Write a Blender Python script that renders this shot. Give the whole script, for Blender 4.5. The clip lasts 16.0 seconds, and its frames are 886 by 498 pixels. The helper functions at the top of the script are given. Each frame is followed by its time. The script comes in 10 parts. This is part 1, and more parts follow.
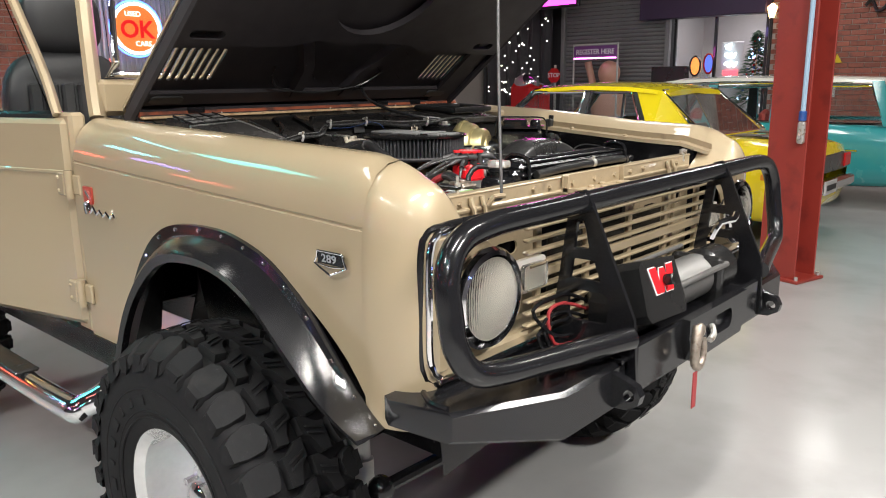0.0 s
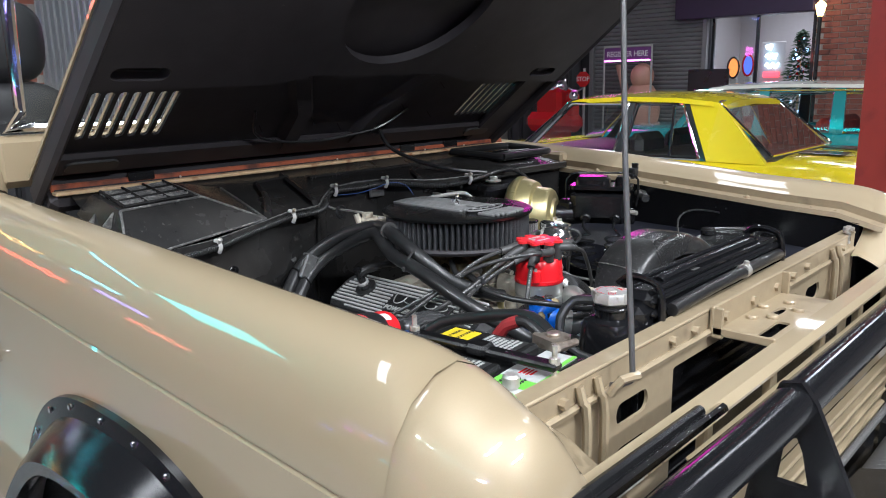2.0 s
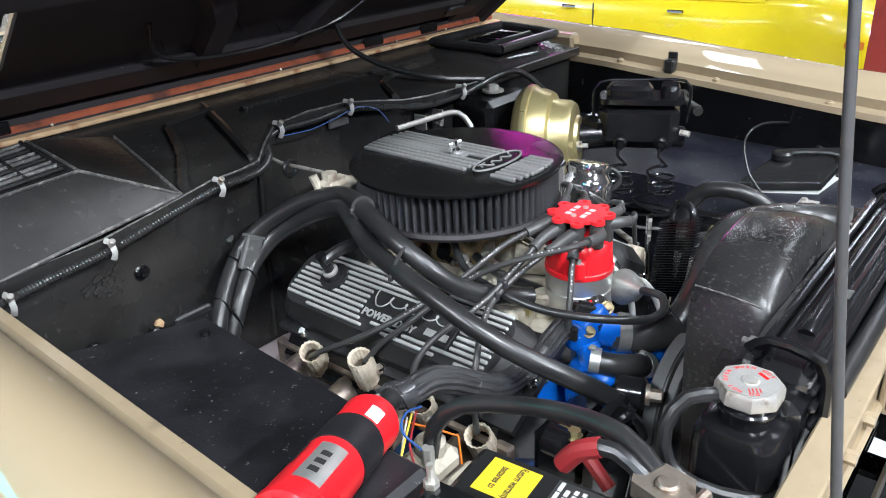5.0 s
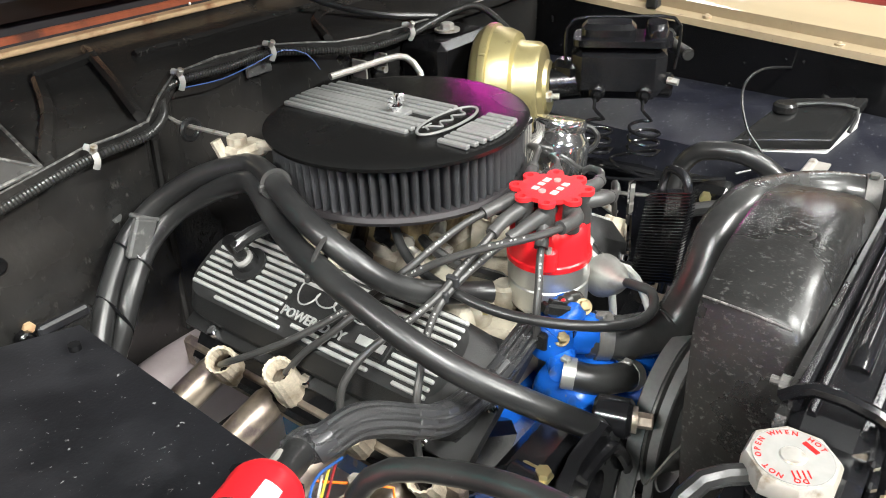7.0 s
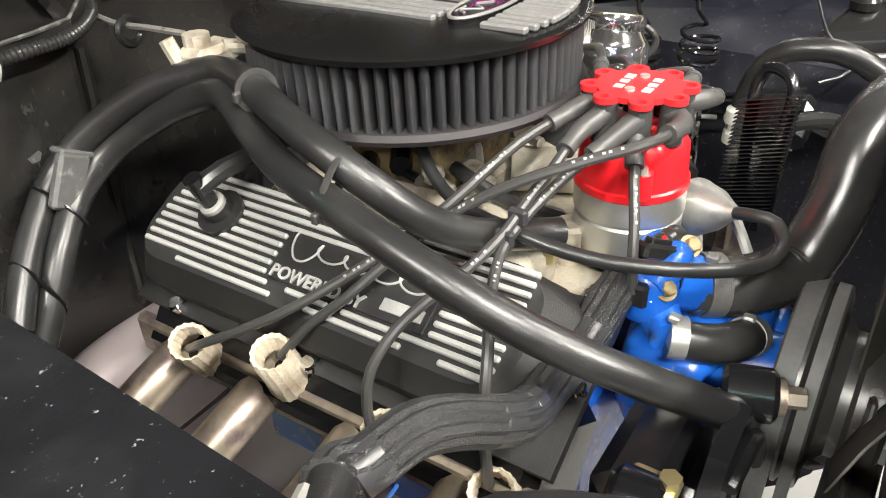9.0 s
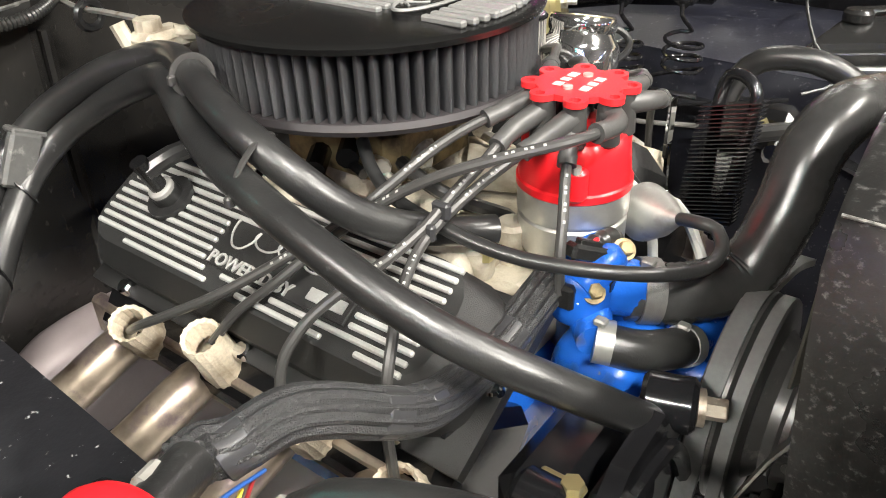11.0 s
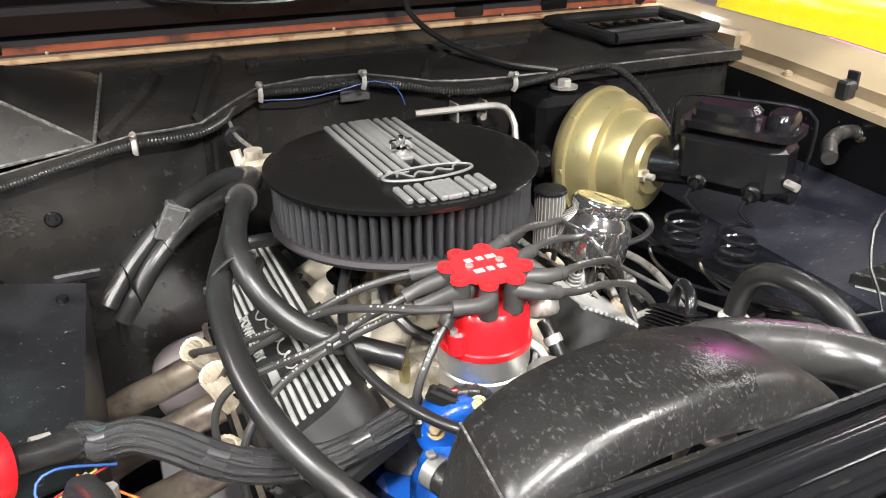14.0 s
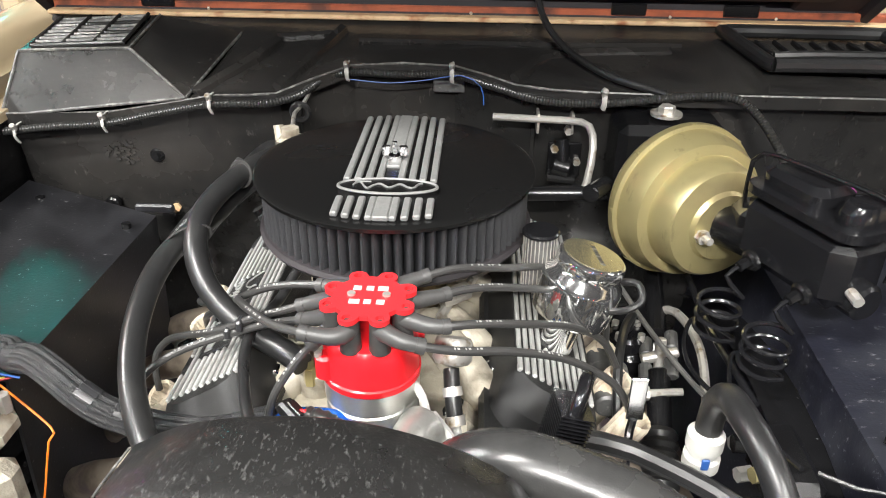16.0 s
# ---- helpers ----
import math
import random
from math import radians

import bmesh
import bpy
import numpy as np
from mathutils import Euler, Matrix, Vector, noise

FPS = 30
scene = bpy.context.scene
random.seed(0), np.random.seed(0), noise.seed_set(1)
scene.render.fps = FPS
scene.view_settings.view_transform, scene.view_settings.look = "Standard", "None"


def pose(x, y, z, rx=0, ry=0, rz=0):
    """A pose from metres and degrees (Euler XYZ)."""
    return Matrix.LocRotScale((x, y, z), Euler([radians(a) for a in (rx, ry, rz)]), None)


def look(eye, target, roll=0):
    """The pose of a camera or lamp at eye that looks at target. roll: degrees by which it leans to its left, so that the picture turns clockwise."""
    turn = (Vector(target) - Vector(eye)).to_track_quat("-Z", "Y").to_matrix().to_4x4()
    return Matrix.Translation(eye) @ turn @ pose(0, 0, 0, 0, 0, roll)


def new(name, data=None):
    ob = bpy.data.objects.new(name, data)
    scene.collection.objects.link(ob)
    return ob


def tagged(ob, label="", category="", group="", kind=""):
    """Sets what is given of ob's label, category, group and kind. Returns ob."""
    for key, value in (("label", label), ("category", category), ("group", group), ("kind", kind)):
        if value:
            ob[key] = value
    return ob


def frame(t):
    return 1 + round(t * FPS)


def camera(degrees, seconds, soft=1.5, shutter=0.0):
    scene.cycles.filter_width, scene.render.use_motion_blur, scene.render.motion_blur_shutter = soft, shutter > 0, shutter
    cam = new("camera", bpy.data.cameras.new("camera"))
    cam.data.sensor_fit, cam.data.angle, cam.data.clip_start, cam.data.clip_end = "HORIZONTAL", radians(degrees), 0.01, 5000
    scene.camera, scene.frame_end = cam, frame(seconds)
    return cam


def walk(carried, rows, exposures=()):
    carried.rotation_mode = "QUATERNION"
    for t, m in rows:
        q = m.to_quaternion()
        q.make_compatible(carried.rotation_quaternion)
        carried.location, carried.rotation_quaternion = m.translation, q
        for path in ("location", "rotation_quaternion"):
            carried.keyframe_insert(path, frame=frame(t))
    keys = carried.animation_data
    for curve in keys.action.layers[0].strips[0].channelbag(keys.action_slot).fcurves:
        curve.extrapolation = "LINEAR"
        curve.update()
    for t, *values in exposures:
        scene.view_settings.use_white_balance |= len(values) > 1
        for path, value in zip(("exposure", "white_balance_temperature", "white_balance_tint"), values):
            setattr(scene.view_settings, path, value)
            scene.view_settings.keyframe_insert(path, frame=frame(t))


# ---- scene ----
cam = camera(60.9, 16.0, soft=1.0)
EXPOSURES = [(0, -0.40, 6400, 10), (1, -0.40, 6350, 10), (2, -0.56, 5650, 9), (3.5, -0.50, 5200, 8), (4.2, -0.36, 5350, 8), (6.5, 0.20, 6100, 6), (8, 0.42, 6500, 7), (11, 0.48, 6650, 8), (12.5, 0.38, 6450, 9), (14, 0.38, 6350, 10), (16, 0.38, 6300, 9)]
PATH = [
    (0, (0.029, -0.06, 1.597), (1.486, 1.24, 1.164), -0.6),
    (0.5, (0.202, 0.071, 1.602), (1.649, 1.38, 1.163), -0.5),
    (1, (0.352, 0.209, 1.627), (1.791, 1.528, 1.194), -0.6),
    (1.5, (0.48, 0.401, 1.674), (1.915, 1.73, 1.253), -0.9),
    (2, (0.574, 0.53, 1.708), (1.997, 1.867, 1.274), -1.1),
    (2.5, (0.698, 0.63, 1.742), (2.103, 1.969, 1.26), -1.4),
    (3, (0.779, 0.702, 1.767), (2.16, 2.03, 1.192), -2.0),
    (3.5, (0.818, 0.769, 1.787), (2.184, 2.071, 1.124), -2.5),
    (4, (0.854, 0.826, 1.803), (2.218, 2.089, 1.066), -2.8),
    (4.2, (0.866, 0.846, 1.808), (2.232, 2.091, 1.043), -3.0),
    (6.3, (1.057, 1.001, 1.773), (2.424, 2.125, 0.841), -2.5),
    (6.5, (1.076, 1.007, 1.766), (2.442, 2.12, 0.821), -2.5),
    (7, (1.12, 1.033, 1.755), (2.482, 2.113, 0.764), -2.5),
    (7.5, (1.165, 1.092, 1.715), (2.544, 2.127, 0.702), -2.7),
    (8, (1.182, 1.145, 1.676), (2.572, 2.149, 0.646), -3.4),
    (8.2, (1.192, 1.17, 1.66), (2.581, 2.16, 0.617), -3.7),
    (10.3, (1.252, 1.227, 1.592), (2.637, 2.18, 0.509), -1.9),
    (10.5, (1.26, 1.199, 1.594), (2.627, 2.183, 0.514), -2.2),
    (11, (1.267, 1.144, 1.598), (2.613, 2.191, 0.552), -2.0),
    (11.5, (1.261, 1.096, 1.623), (2.571, 2.201, 0.592), -1.9),
    (12, (1.247, 1.037, 1.646), (2.521, 2.233, 0.673), -1.7),
    (12.5, (1.247, 0.947, 1.652), (2.455, 2.272, 0.767), -1.8),
    (13, (1.306, 0.878, 1.669), (2.403, 2.318, 0.819), -1.4),
    (13.5, (1.386, 0.843, 1.684), (2.352, 2.387, 0.859), -0.8),
    (14, (1.478, 0.819, 1.734), (2.231, 2.454, 0.865), -0.6),
    (14.5, (1.586, 0.788, 1.763), (2.135, 2.484, 0.856), -0.1),
    (15, (1.69, 0.782, 1.767), (2.03, 2.516, 0.83), 0.1),
    (15.5, (1.791, 0.799, 1.774), (1.913, 2.551, 0.816), 0.2),
    (16, (1.894, 0.806, 1.783), (1.818, 2.553, 0.812), 0.6),
]
walk(cam, [(t, look(eye, target, roll)) for t, eye, target, roll in PATH], EXPOSURES)

# ---- mesh helpers ----
FLOOR = 0.12          # height of the showroom floor
CX = 1.81             # centre line of the off-road vehicle
random.seed(7)


class Mesh:
    """Collects vertices and faces of one part."""

    def __init__(self):
        self.v, self.f = [], []

    def add(self, verts, faces, m=None):
        k = len(self.v)
        self.v += [tuple(m @ Vector(p)) if m else tuple(p) for p in verts]
        self.f += [tuple(i + k for i in f) for f in faces]
        return self

    def box(self, c, s, b=0.0, m=None):
        """A box of size s round c with chamfer b."""
        h = [x / 2 for x in s]
        b = min(b, min(h) * 0.95)
        M = Matrix.Translation(c)
        if m:
            M = m @ M
        if b <= 0:
            v = [(x, y, z) for x in (-h[0], h[0]) for y in (-h[1], h[1]) for z in (-h[2], h[2])]
            return self.add(v, [(0, 1, 3, 2), (4, 6, 7, 5), (0, 4, 5, 1), (2, 3, 7, 6), (0, 2, 6, 4), (1, 5, 7, 3)], M)
        v, idx = [], {}
        for sx in (-1, 1):
            for sy in (-1, 1):
                for sz in (-1, 1):
                    for a in range(3):
                        p = [sx * h[0], sy * h[1], sz * h[2]]
                        for j, sg in enumerate((sx, sy, sz)):
                            if j != a:
                                p[j] -= sg * b
                        idx[(sx, sy, sz, a)] = len(v)
                        v.append(p)
        f = []
        for a in range(3):
            o1, o2 = [j for j in range(3) if j != a]
            for sg in (-1, 1):
                q = []
                for s1, s2 in ((-1, -1), (1, -1), (1, 1), (-1, 1)):
                    k = [0, 0, 0]
                    k[a], k[o1], k[o2] = sg, s1, s2
                    q.append(idx[(*k, a)])
                f.append(q)
            for s1 in (-1, 1):
                for s2 in (-1, 1):
                    k0, k1 = [0, 0, 0], [0, 0, 0]
                    k0[a], k1[a] = -1, 1
                    k0[o1] = k1[o1] = s1
                    k0[o2] = k1[o2] = s2
                    f.append([idx[(*k0, o1)], idx[(*k1, o1)], idx[(*k1, o2)], idx[(*k0, o2)]])
        for sx in (-1, 1):
            for sy in (-1, 1):
                for sz in (-1, 1):
                    f.append([idx[(sx, sy, sz, a)] for a in range(3)])
        return self.add(v, f, M)

    def rings(self, rings, close=True, cap0=True, cap1=True, m=None):
        """Skin through rings of equal count."""
        n = len(rings[0])
        v = [p for r in rings for p in r]
        f = []
        for i in range(len(rings) - 1):
            for j in range(n if close else n - 1):
                k = (j + 1) % n
                f.append((i * n + j, i * n + k, (i + 1) * n + k, (i + 1) * n + j))
        if close and cap0:
            f.append(tuple(range(n))[::-1])
        if close and cap1:
            f.append(tuple((len(rings) - 1) * n + j for j in range(n)))
        return self.add(v, f, m)

    def lathe(self, prof, n=24, m=None, caps=True):
        """Turned shape: prof holds (radius, height) along z."""
        return self.rings([[(r * math.cos(2 * math.pi * j / n), r * math.sin(2 * math.pi * j / n), z) for j in range(n)] for r, z in prof], cap0=caps, cap1=caps, m=m)

    def cyl(self, a, b, r, n=16, r2=None, bev=0.0):
        a, b = Vector(a), Vector(b)
        L = (b - a).length
        m = Matrix.Translation(a) @ (b - a).to_track_quat("Z", "Y").to_matrix().to_4x4()
        r2 = r if r2 is None else r2
        if bev:
            return self.lathe([(r - bev, 0), (r, bev), (r2, L - bev), (r2 - bev, L)], n, m)
        return self.lathe([(r, 0), (r2, L)], n, m)

    def tube(self, pts, r, n=10, step=0.02, wave=0.0, flat=1.0, cap=True, flute=0, twist=0.0):
        """A round hose along a smooth line through pts; wave gives ribs, flute a bundle of strands."""
        P = smooth_line(pts, step)
        if isinstance(r, (int, float)):
            R = [r] * len(P)
        else:
            R = [r[0] + (r[1] - r[0]) * i / (len(P) - 1) for i in range(len(P))]
        up = None
        rings = []
        for i, p in enumerate(P):
            t = (P[min(i + 1, len(P) - 1)] - P[max(i - 1, 0)]).normalized()
            if up is None:
                up = t.orthogonal().normalized()
            up = (up - t * up.dot(t)).normalized()
            s = t.cross(up)
            q = R[i] * (1 + (wave if i % 2 else -wave))
            ring = []
            for j in range(n):
                a = 2 * math.pi * j / n
                w = q * (1 + 0.16 * (abs(math.sin(flute * a / 2 + twist * i)) - 0.6)) if flute else q
                ring.append(tuple(p + up * (w * math.cos(a)) + s * (w * flat * math.sin(a))))
            rings.append(ring)
        return self.rings(rings, cap0=cap, cap1=cap)

    def prism(self, poly, a, b, axis="z", m=None, holes=()):
        """A flat plate: outline poly extruded from a to b along an axis."""
        bm = bmesh.new()
        loops = [poly, *holes]
        edges = []
        for lp in loops:
            vs = [bm.verts.new((p[0], p[1], 0)) for p in lp]
            edges += [bm.edges.new((vs[i], vs[(i + 1) % len(vs)])) for i in range(len(vs))]
        if holes:
            bmesh.ops.triangle_fill(bm, edges=edges, use_beauty=True, use_dissolve=False)
        else:
            bm.faces.new(bm.verts[:])
        bm.verts.index_update()
        base = [(v.co.x, v.co.y) for v in bm.verts]
        tops = [tuple(v.index for v in f.verts) for f in bm.faces]
        bm.free()
        k = len(base)

        def at(p, h):
            return {"z": (p[0], p[1], h), "y": (p[0], h, p[1]), "x": (h, p[0], p[1])}[axis]
        v = [at(p, a) for p in base] + [at(p, b) for p in base]
        f = list(tops) + [tuple(i + k for i in t[::-1]) for t in tops]
        o = 0
        for lp in loops:
            n = len(lp)
            f += [(o + i, o + (i + 1) % n, o + (i + 1) % n + k, o + i + k) for i in range(n)]
            o += n
        return self.add(v, f, m)

    def pillow(self, c, s, n=14, p=3.2):
        """A cushion: a box of size s with full round edges."""
        def f(t):
            return math.copysign(abs(t) ** (2 / p), t)
        rings = []
        for i in range(n + 1):
            b = -math.pi / 2 + math.pi * i / n
            rings.append([(c[0] + s[0] / 2 * f(max(0.03, math.cos(b))) * f(math.cos(a)), c[1] + s[1] / 2 * f(max(0.03, math.cos(b))) * f(math.sin(a)), c[2] + s[2] / 2 * f(math.sin(b))) for a in [2 * math.pi * j / 28 for j in range(28)]])
        return self.rings(rings)

    def ball(self, c, r, n=12, m=None):
        if isinstance(r, (int, float)):
            r = (r, r, r)
        k = max(4, n // 2)
        prof = [(math.sin(math.pi * i / k), -math.cos(math.pi * i / k)) for i in range(k + 1)]
        prof[0], prof[-1] = (0.02, -1), (0.02, 1)
        M = Matrix.Translation(c) @ Matrix.Diagonal((*r, 1))
        return self.lathe(prof, n, m @ M if m else M)


def smooth_line(pts, step):
    """Points evenly along a rounded line through pts."""
    pts = [Vector(p) for p in pts]
    if len(pts) == 2:
        n = max(2, int((pts[1] - pts[0]).length / step))
        return [pts[0].lerp(pts[1], i / n) for i in range(n + 1)]
    q = [pts[0] * 2 - pts[1], *pts, pts[-1] * 2 - pts[-2]]
    out = []
    for i in range(1, len(q) - 2):
        a, b, c, d = q[i - 1:i + 3]
        n = max(2, int((c - b).length / step))
        for k in range(n):
            t = k / n
            out.append(0.5 * (2 * b + (c - a) * t + (2 * a - 5 * b + 4 * c - d) * t * t + (3 * b - a - 3 * c + d) * t ** 3))
    out.append(pts[-1])
    return out


def rounded(x0, y0, x1, y1, r, n=4):
    """Outline of a rectangle with round corners."""
    out = []
    for cx, cy, a in ((x1 - r, y0 + r, -90), (x1 - r, y1 - r, 0), (x0 + r, y1 - r, 90), (x0 + r, y0 + r, 180)):
        for i in range(n + 1):
            t = radians(a + 90 * i / n)
            out.append((cx + r * math.cos(t), cy + r * math.sin(t)))
    return out


def oval(cx, cy, rx, ry, n=24):
    return [(cx + rx * math.cos(2 * math.pi * i / n), cy + ry * math.sin(2 * math.pi * i / n)) for i in range(n)]


def part(name, g, material, parent=None, label="", angle=35, mesh=None):
    """One mesh object under a thing or a part."""
    if mesh is None:
        mesh = bpy.data.meshes.new(name)
        mesh.from_pydata(g.v, [], g.f)
        bm = bmesh.new()
        bm.from_mesh(mesh)
        bmesh.ops.recalc_face_normals(bm, faces=bm.faces[:])
        bm.to_mesh(mesh)
        bm.free()
        mesh.shade_smooth()
        mesh.set_sharp_from_angle(angle=radians(angle))
        mesh.materials.append(material)
    ob = new(name, mesh)
    ob.parent = parent
    if label:
        tagged(ob, label)
    return ob


def thing(name, at, label, category, group="", kind=""):
    ob = new(name)
    ob.empty_display_size = 0.1
    ob.location = at
    tagged(ob, label, category, group, kind)
    ob["at"] = at
    return ob


def sub(name, g, material, parent, label="", angle=35):
    """Part given in world places under a thing that stands elsewhere."""
    ob = part(name, g, material, parent, label, angle)
    ob.matrix_parent_inverse = stands(parent).inverted()
    return ob


def stands(ob):
    """Where an object stands in the world."""
    m = ob.matrix_parent_inverse @ ob.matrix_basis if ob.parent else ob.matrix_basis.copy()
    return stands(ob.parent) @ m if ob.parent else m


def lettering(name, text, size, m, material, parent, label="", depth=0.001, bold=0.0, squeeze=1.0):
    """Raised or flat letters in the built-in font, turned into a mesh."""
    cu = bpy.data.curves.new(name, "FONT")
    cu.body, cu.size, cu.extrude, cu.offset = text, size, depth, bold
    cu.align_x, cu.align_y = "CENTER", "CENTER"
    cu.resolution_u = 3
    tmp = bpy.data.objects.new(name + "_tmp", cu)
    scene.collection.objects.link(tmp)
    dg = bpy.context.evaluated_depsgraph_get()
    me = bpy.data.meshes.new_from_object(tmp.evaluated_get(dg))
    bpy.data.objects.remove(tmp)
    bpy.data.curves.remove(cu)
    me.transform(m @ Matrix.Diagonal((squeeze, 1, 1, 1)))
    me.materials.clear()
    me.materials.append(material)
    ob = part(name, None, material, parent, label, mesh=me)
    ob.matrix_parent_inverse = stands(parent).inverted()
    return ob


def plane_at(c, right, up):
    """Matrix whose x runs to right and y to up, at c."""
    r = Vector(right).normalized()
    u = Vector(up)
    u = (u - r * u.dot(r)).normalized()
    n = r.cross(u)
    return Matrix(((r.x, u.x, n.x, c[0]), (r.y, u.y, n.y, c[1]), (r.z, u.z, n.z, c[2]), (0, 0, 0, 1)))

# ---- world, lamps ----
world = bpy.data.worlds.new("world")
scene.world = world
world.use_nodes = True
world.node_tree.nodes["Background"].inputs["Color"].default_value = (0.5, 0.52, 0.6, 1)
world.node_tree.nodes["Background"].inputs["Strength"].default_value = 0.02
CEIL = 4.75
LAMPS = [  # place, size, watts, colour
    ((0.2, -0.6), (1.5, 0.22), 300, (1.0, 0.96, 0.9)), ((0.2, 3.2), (1.5, 0.35), 34, (1.0, 0.96, 0.9)),
    ((3.2, -1.2), (1.5, 0.22), 200, (1.0, 0.96, 0.9)), ((3.0, 2.6), (1.5, 0.35), 34, (1.0, 0.96, 0.9)),
    ((1.6, -3.4), (1.5, 0.22), 690, (1.0, 0.96, 0.9)), ((-2.8, 1.2), (0.22, 1.5), 420, (1.0, 0.96, 0.9)),
    ((-3.4, -2.4), (0.22, 1.5), 300, (1.0, 0.96, 0.9)), ((6.2, 0.2), (1.5, 0.35), 40, (1.0, 0.97, 0.93)), ((6.2, 3.4), (1.8, 0.35), 48, (1.0, 0.97, 0.93)),
    ((9.6, 1.6), (1.5, 0.35), 85, (1.0, 0.97, 0.93)), ((9.6, 6.0), (1.5, 0.35), 70, (1.0, 0.97, 0.93)),
    ((3.0, 7.4), (1.5, 0.35), 210, (1.0, 0.96, 0.9)), ((12.4, 3.4), (0.35, 1.5), 75, (1.0, 0.97, 0.93)),
]
for (lx, ly), (sx, sy), watts, colour in LAMPS:
    lamp = bpy.data.lights.new("ceiling_lamp", "AREA")
    lamp.shape, lamp.size, lamp.size_y, lamp.energy, lamp.color = "RECTANGLE", sx, sy, watts, colour
    new("ceiling_lamp", lamp).matrix_world = pose(lx, ly, CEIL - 0.09)
NEONS = [  # coloured tubes under the ceiling: place, size, watts, colour
    ((-1.6, 0.2, 3.6), (0.06, 2.4), 10, (0.1, 0.9, 0.85)), ((-2.4, 2.4, 3.2), (0.06, 1.6), 8, (1.0, 0.12, 0.1)),
    ((-1.4, 6.4, 4.3), (0.9, 1.5), 60, (0.05, 0.9, 0.8)), ((-1.4, -1.4, 3.4), (0.06, 1.2), 16, (0.25, 0.3, 1.0)),
    ((-3.4, 4.0, 2.6), (0.06, 2.0), 20, (0.3, 0.3, 1.0)), ((0.2, 5.6, 3.4), (1.2, 0.06), 8, (0.1, 0.8, 0.9)),
]
for (lx, ly, lz), (sx, sy), watts, colour in NEONS:
    lamp = bpy.data.lights.new("neon_tube", "AREA")
    lamp.shape, lamp.size, lamp.size_y, lamp.energy, lamp.color = "RECTANGLE", sx, sy, watts, colour
    new("neon_tube", lamp).matrix_world = pose(lx, ly, lz)

# ---- materials ----
def material(name, base, rough=0.5, metal=0.0, grain=0.15, scale=40.0, bump=0.1, bscale=None, coat=0.0, dirt=None, dirt_scale=6.0,
             dirt_at=(0.55, 0.7), rvar=0.1, emit=0.0, spec=0.5, sheen=0.0, vary=0.0, detail=4.0, coat_rough=0.05, scuff=None, scuff_scale=60.0, scuff_at=(0.62, 0.68), stretch=(1, 1, 1)):
    """A surface with colour variation at two scales, uneven gloss and fine relief."""
    mt = bpy.data.materials.new(name)
    mt.use_nodes = True
    nt = mt.node_tree
    N, L = nt.nodes, nt.links
    b = N["Principled BSDF"]
    tc = N.new("ShaderNodeTexCoord")
    geo = N.new("ShaderNodeNewGeometry")
    n1 = N.new("ShaderNodeTexNoise")
    n1.inputs["Scale"].default_value, n1.inputs["Detail"].default_value = scale, detail
    L.new(geo.outputs["Position"], n1.inputs["Vector"])
    n2 = N.new("ShaderNodeTexNoise")
    n2.inputs["Scale"].default_value, n2.inputs["Detail"].default_value = dirt_scale, 6.0
    L.new(geo.outputs["Position"], n2.inputs["Vector"])
    mix = N.new("ShaderNodeMix")
    mix.data_type = "RGBA"
    mix.inputs["A"].default_value = (*[c * (1 - grain) for c in base], 1)
    mix.inputs["B"].default_value = (*[min(1, c * (1 + grain)) for c in base], 1)
    L.new(n1.outputs["Fac"], mix.inputs["Factor"])
    col = mix.outputs["Result"]
    if dirt:
        ramp = N.new("ShaderNodeValToRGB")
        ramp.color_ramp.elements[0].position, ramp.color_ramp.elements[1].position = dirt_at
        L.new(n2.outputs["Fac"], ramp.inputs["Fac"])
        m2 = N.new("ShaderNodeMix")
        m2.data_type = "RGBA"
        m2.inputs["B"].default_value = (*dirt, 1)
        L.new(col, m2.inputs["A"])
        L.new(ramp.outputs["Color"], m2.inputs["Factor"])
        col = m2.outputs["Result"]
    if scuff:
        mp = N.new("ShaderNodeMapping")
        mp.inputs["Scale"].default_value = stretch
        L.new(geo.outputs["Position"], mp.inputs["Vector"])
        n3 = N.new("ShaderNodeTexNoise")
        n3.inputs["Scale"].default_value, n3.inputs["Detail"].default_value, n3.inputs["Roughness"].default_value = scuff_scale, 8.0, 0.65
        L.new(mp.outputs["Vector"], n3.inputs["Vector"])
        r3 = N.new("ShaderNodeValToRGB")
        r3.color_ramp.elements[0].position, r3.color_ramp.elements[1].position = scuff_at
        L.new(n3.outputs["Fac"], r3.inputs["Fac"])
        m3 = N.new("ShaderNodeMix")
        m3.data_type = "RGBA"
        m3.inputs["B"].default_value = (*scuff, 1)
        L.new(col, m3.inputs["A"])
        L.new(r3.outputs["Color"], m3.inputs["Factor"])
        col = m3.outputs["Result"]
    if vary:
        oi = N.new("ShaderNodeObjectInfo")
        hs = N.new("ShaderNodeHueSaturation")
        mr = N.new("ShaderNodeMapRange")
        mr.inputs["To Min"].default_value, mr.inputs["To Max"].default_value = 1 - vary, 1 + vary
        L.new(oi.outputs["Random"], mr.inputs["Value"])
        L.new(mr.outputs["Result"], hs.inputs["Value"])
        L.new(col, hs.inputs["Color"])
        col = hs.outputs["Color"]
    L.new(col, b.inputs["Base Color"])
    rr = N.new("ShaderNodeMapRange")
    rr.inputs["To Min"].default_value, rr.inputs["To Max"].default_value = max(0.02, rough - rvar), min(1, rough + rvar)
    L.new(n2.outputs["Fac"], rr.inputs["Value"])
    L.new(rr.outputs["Result"], b.inputs["Roughness"])
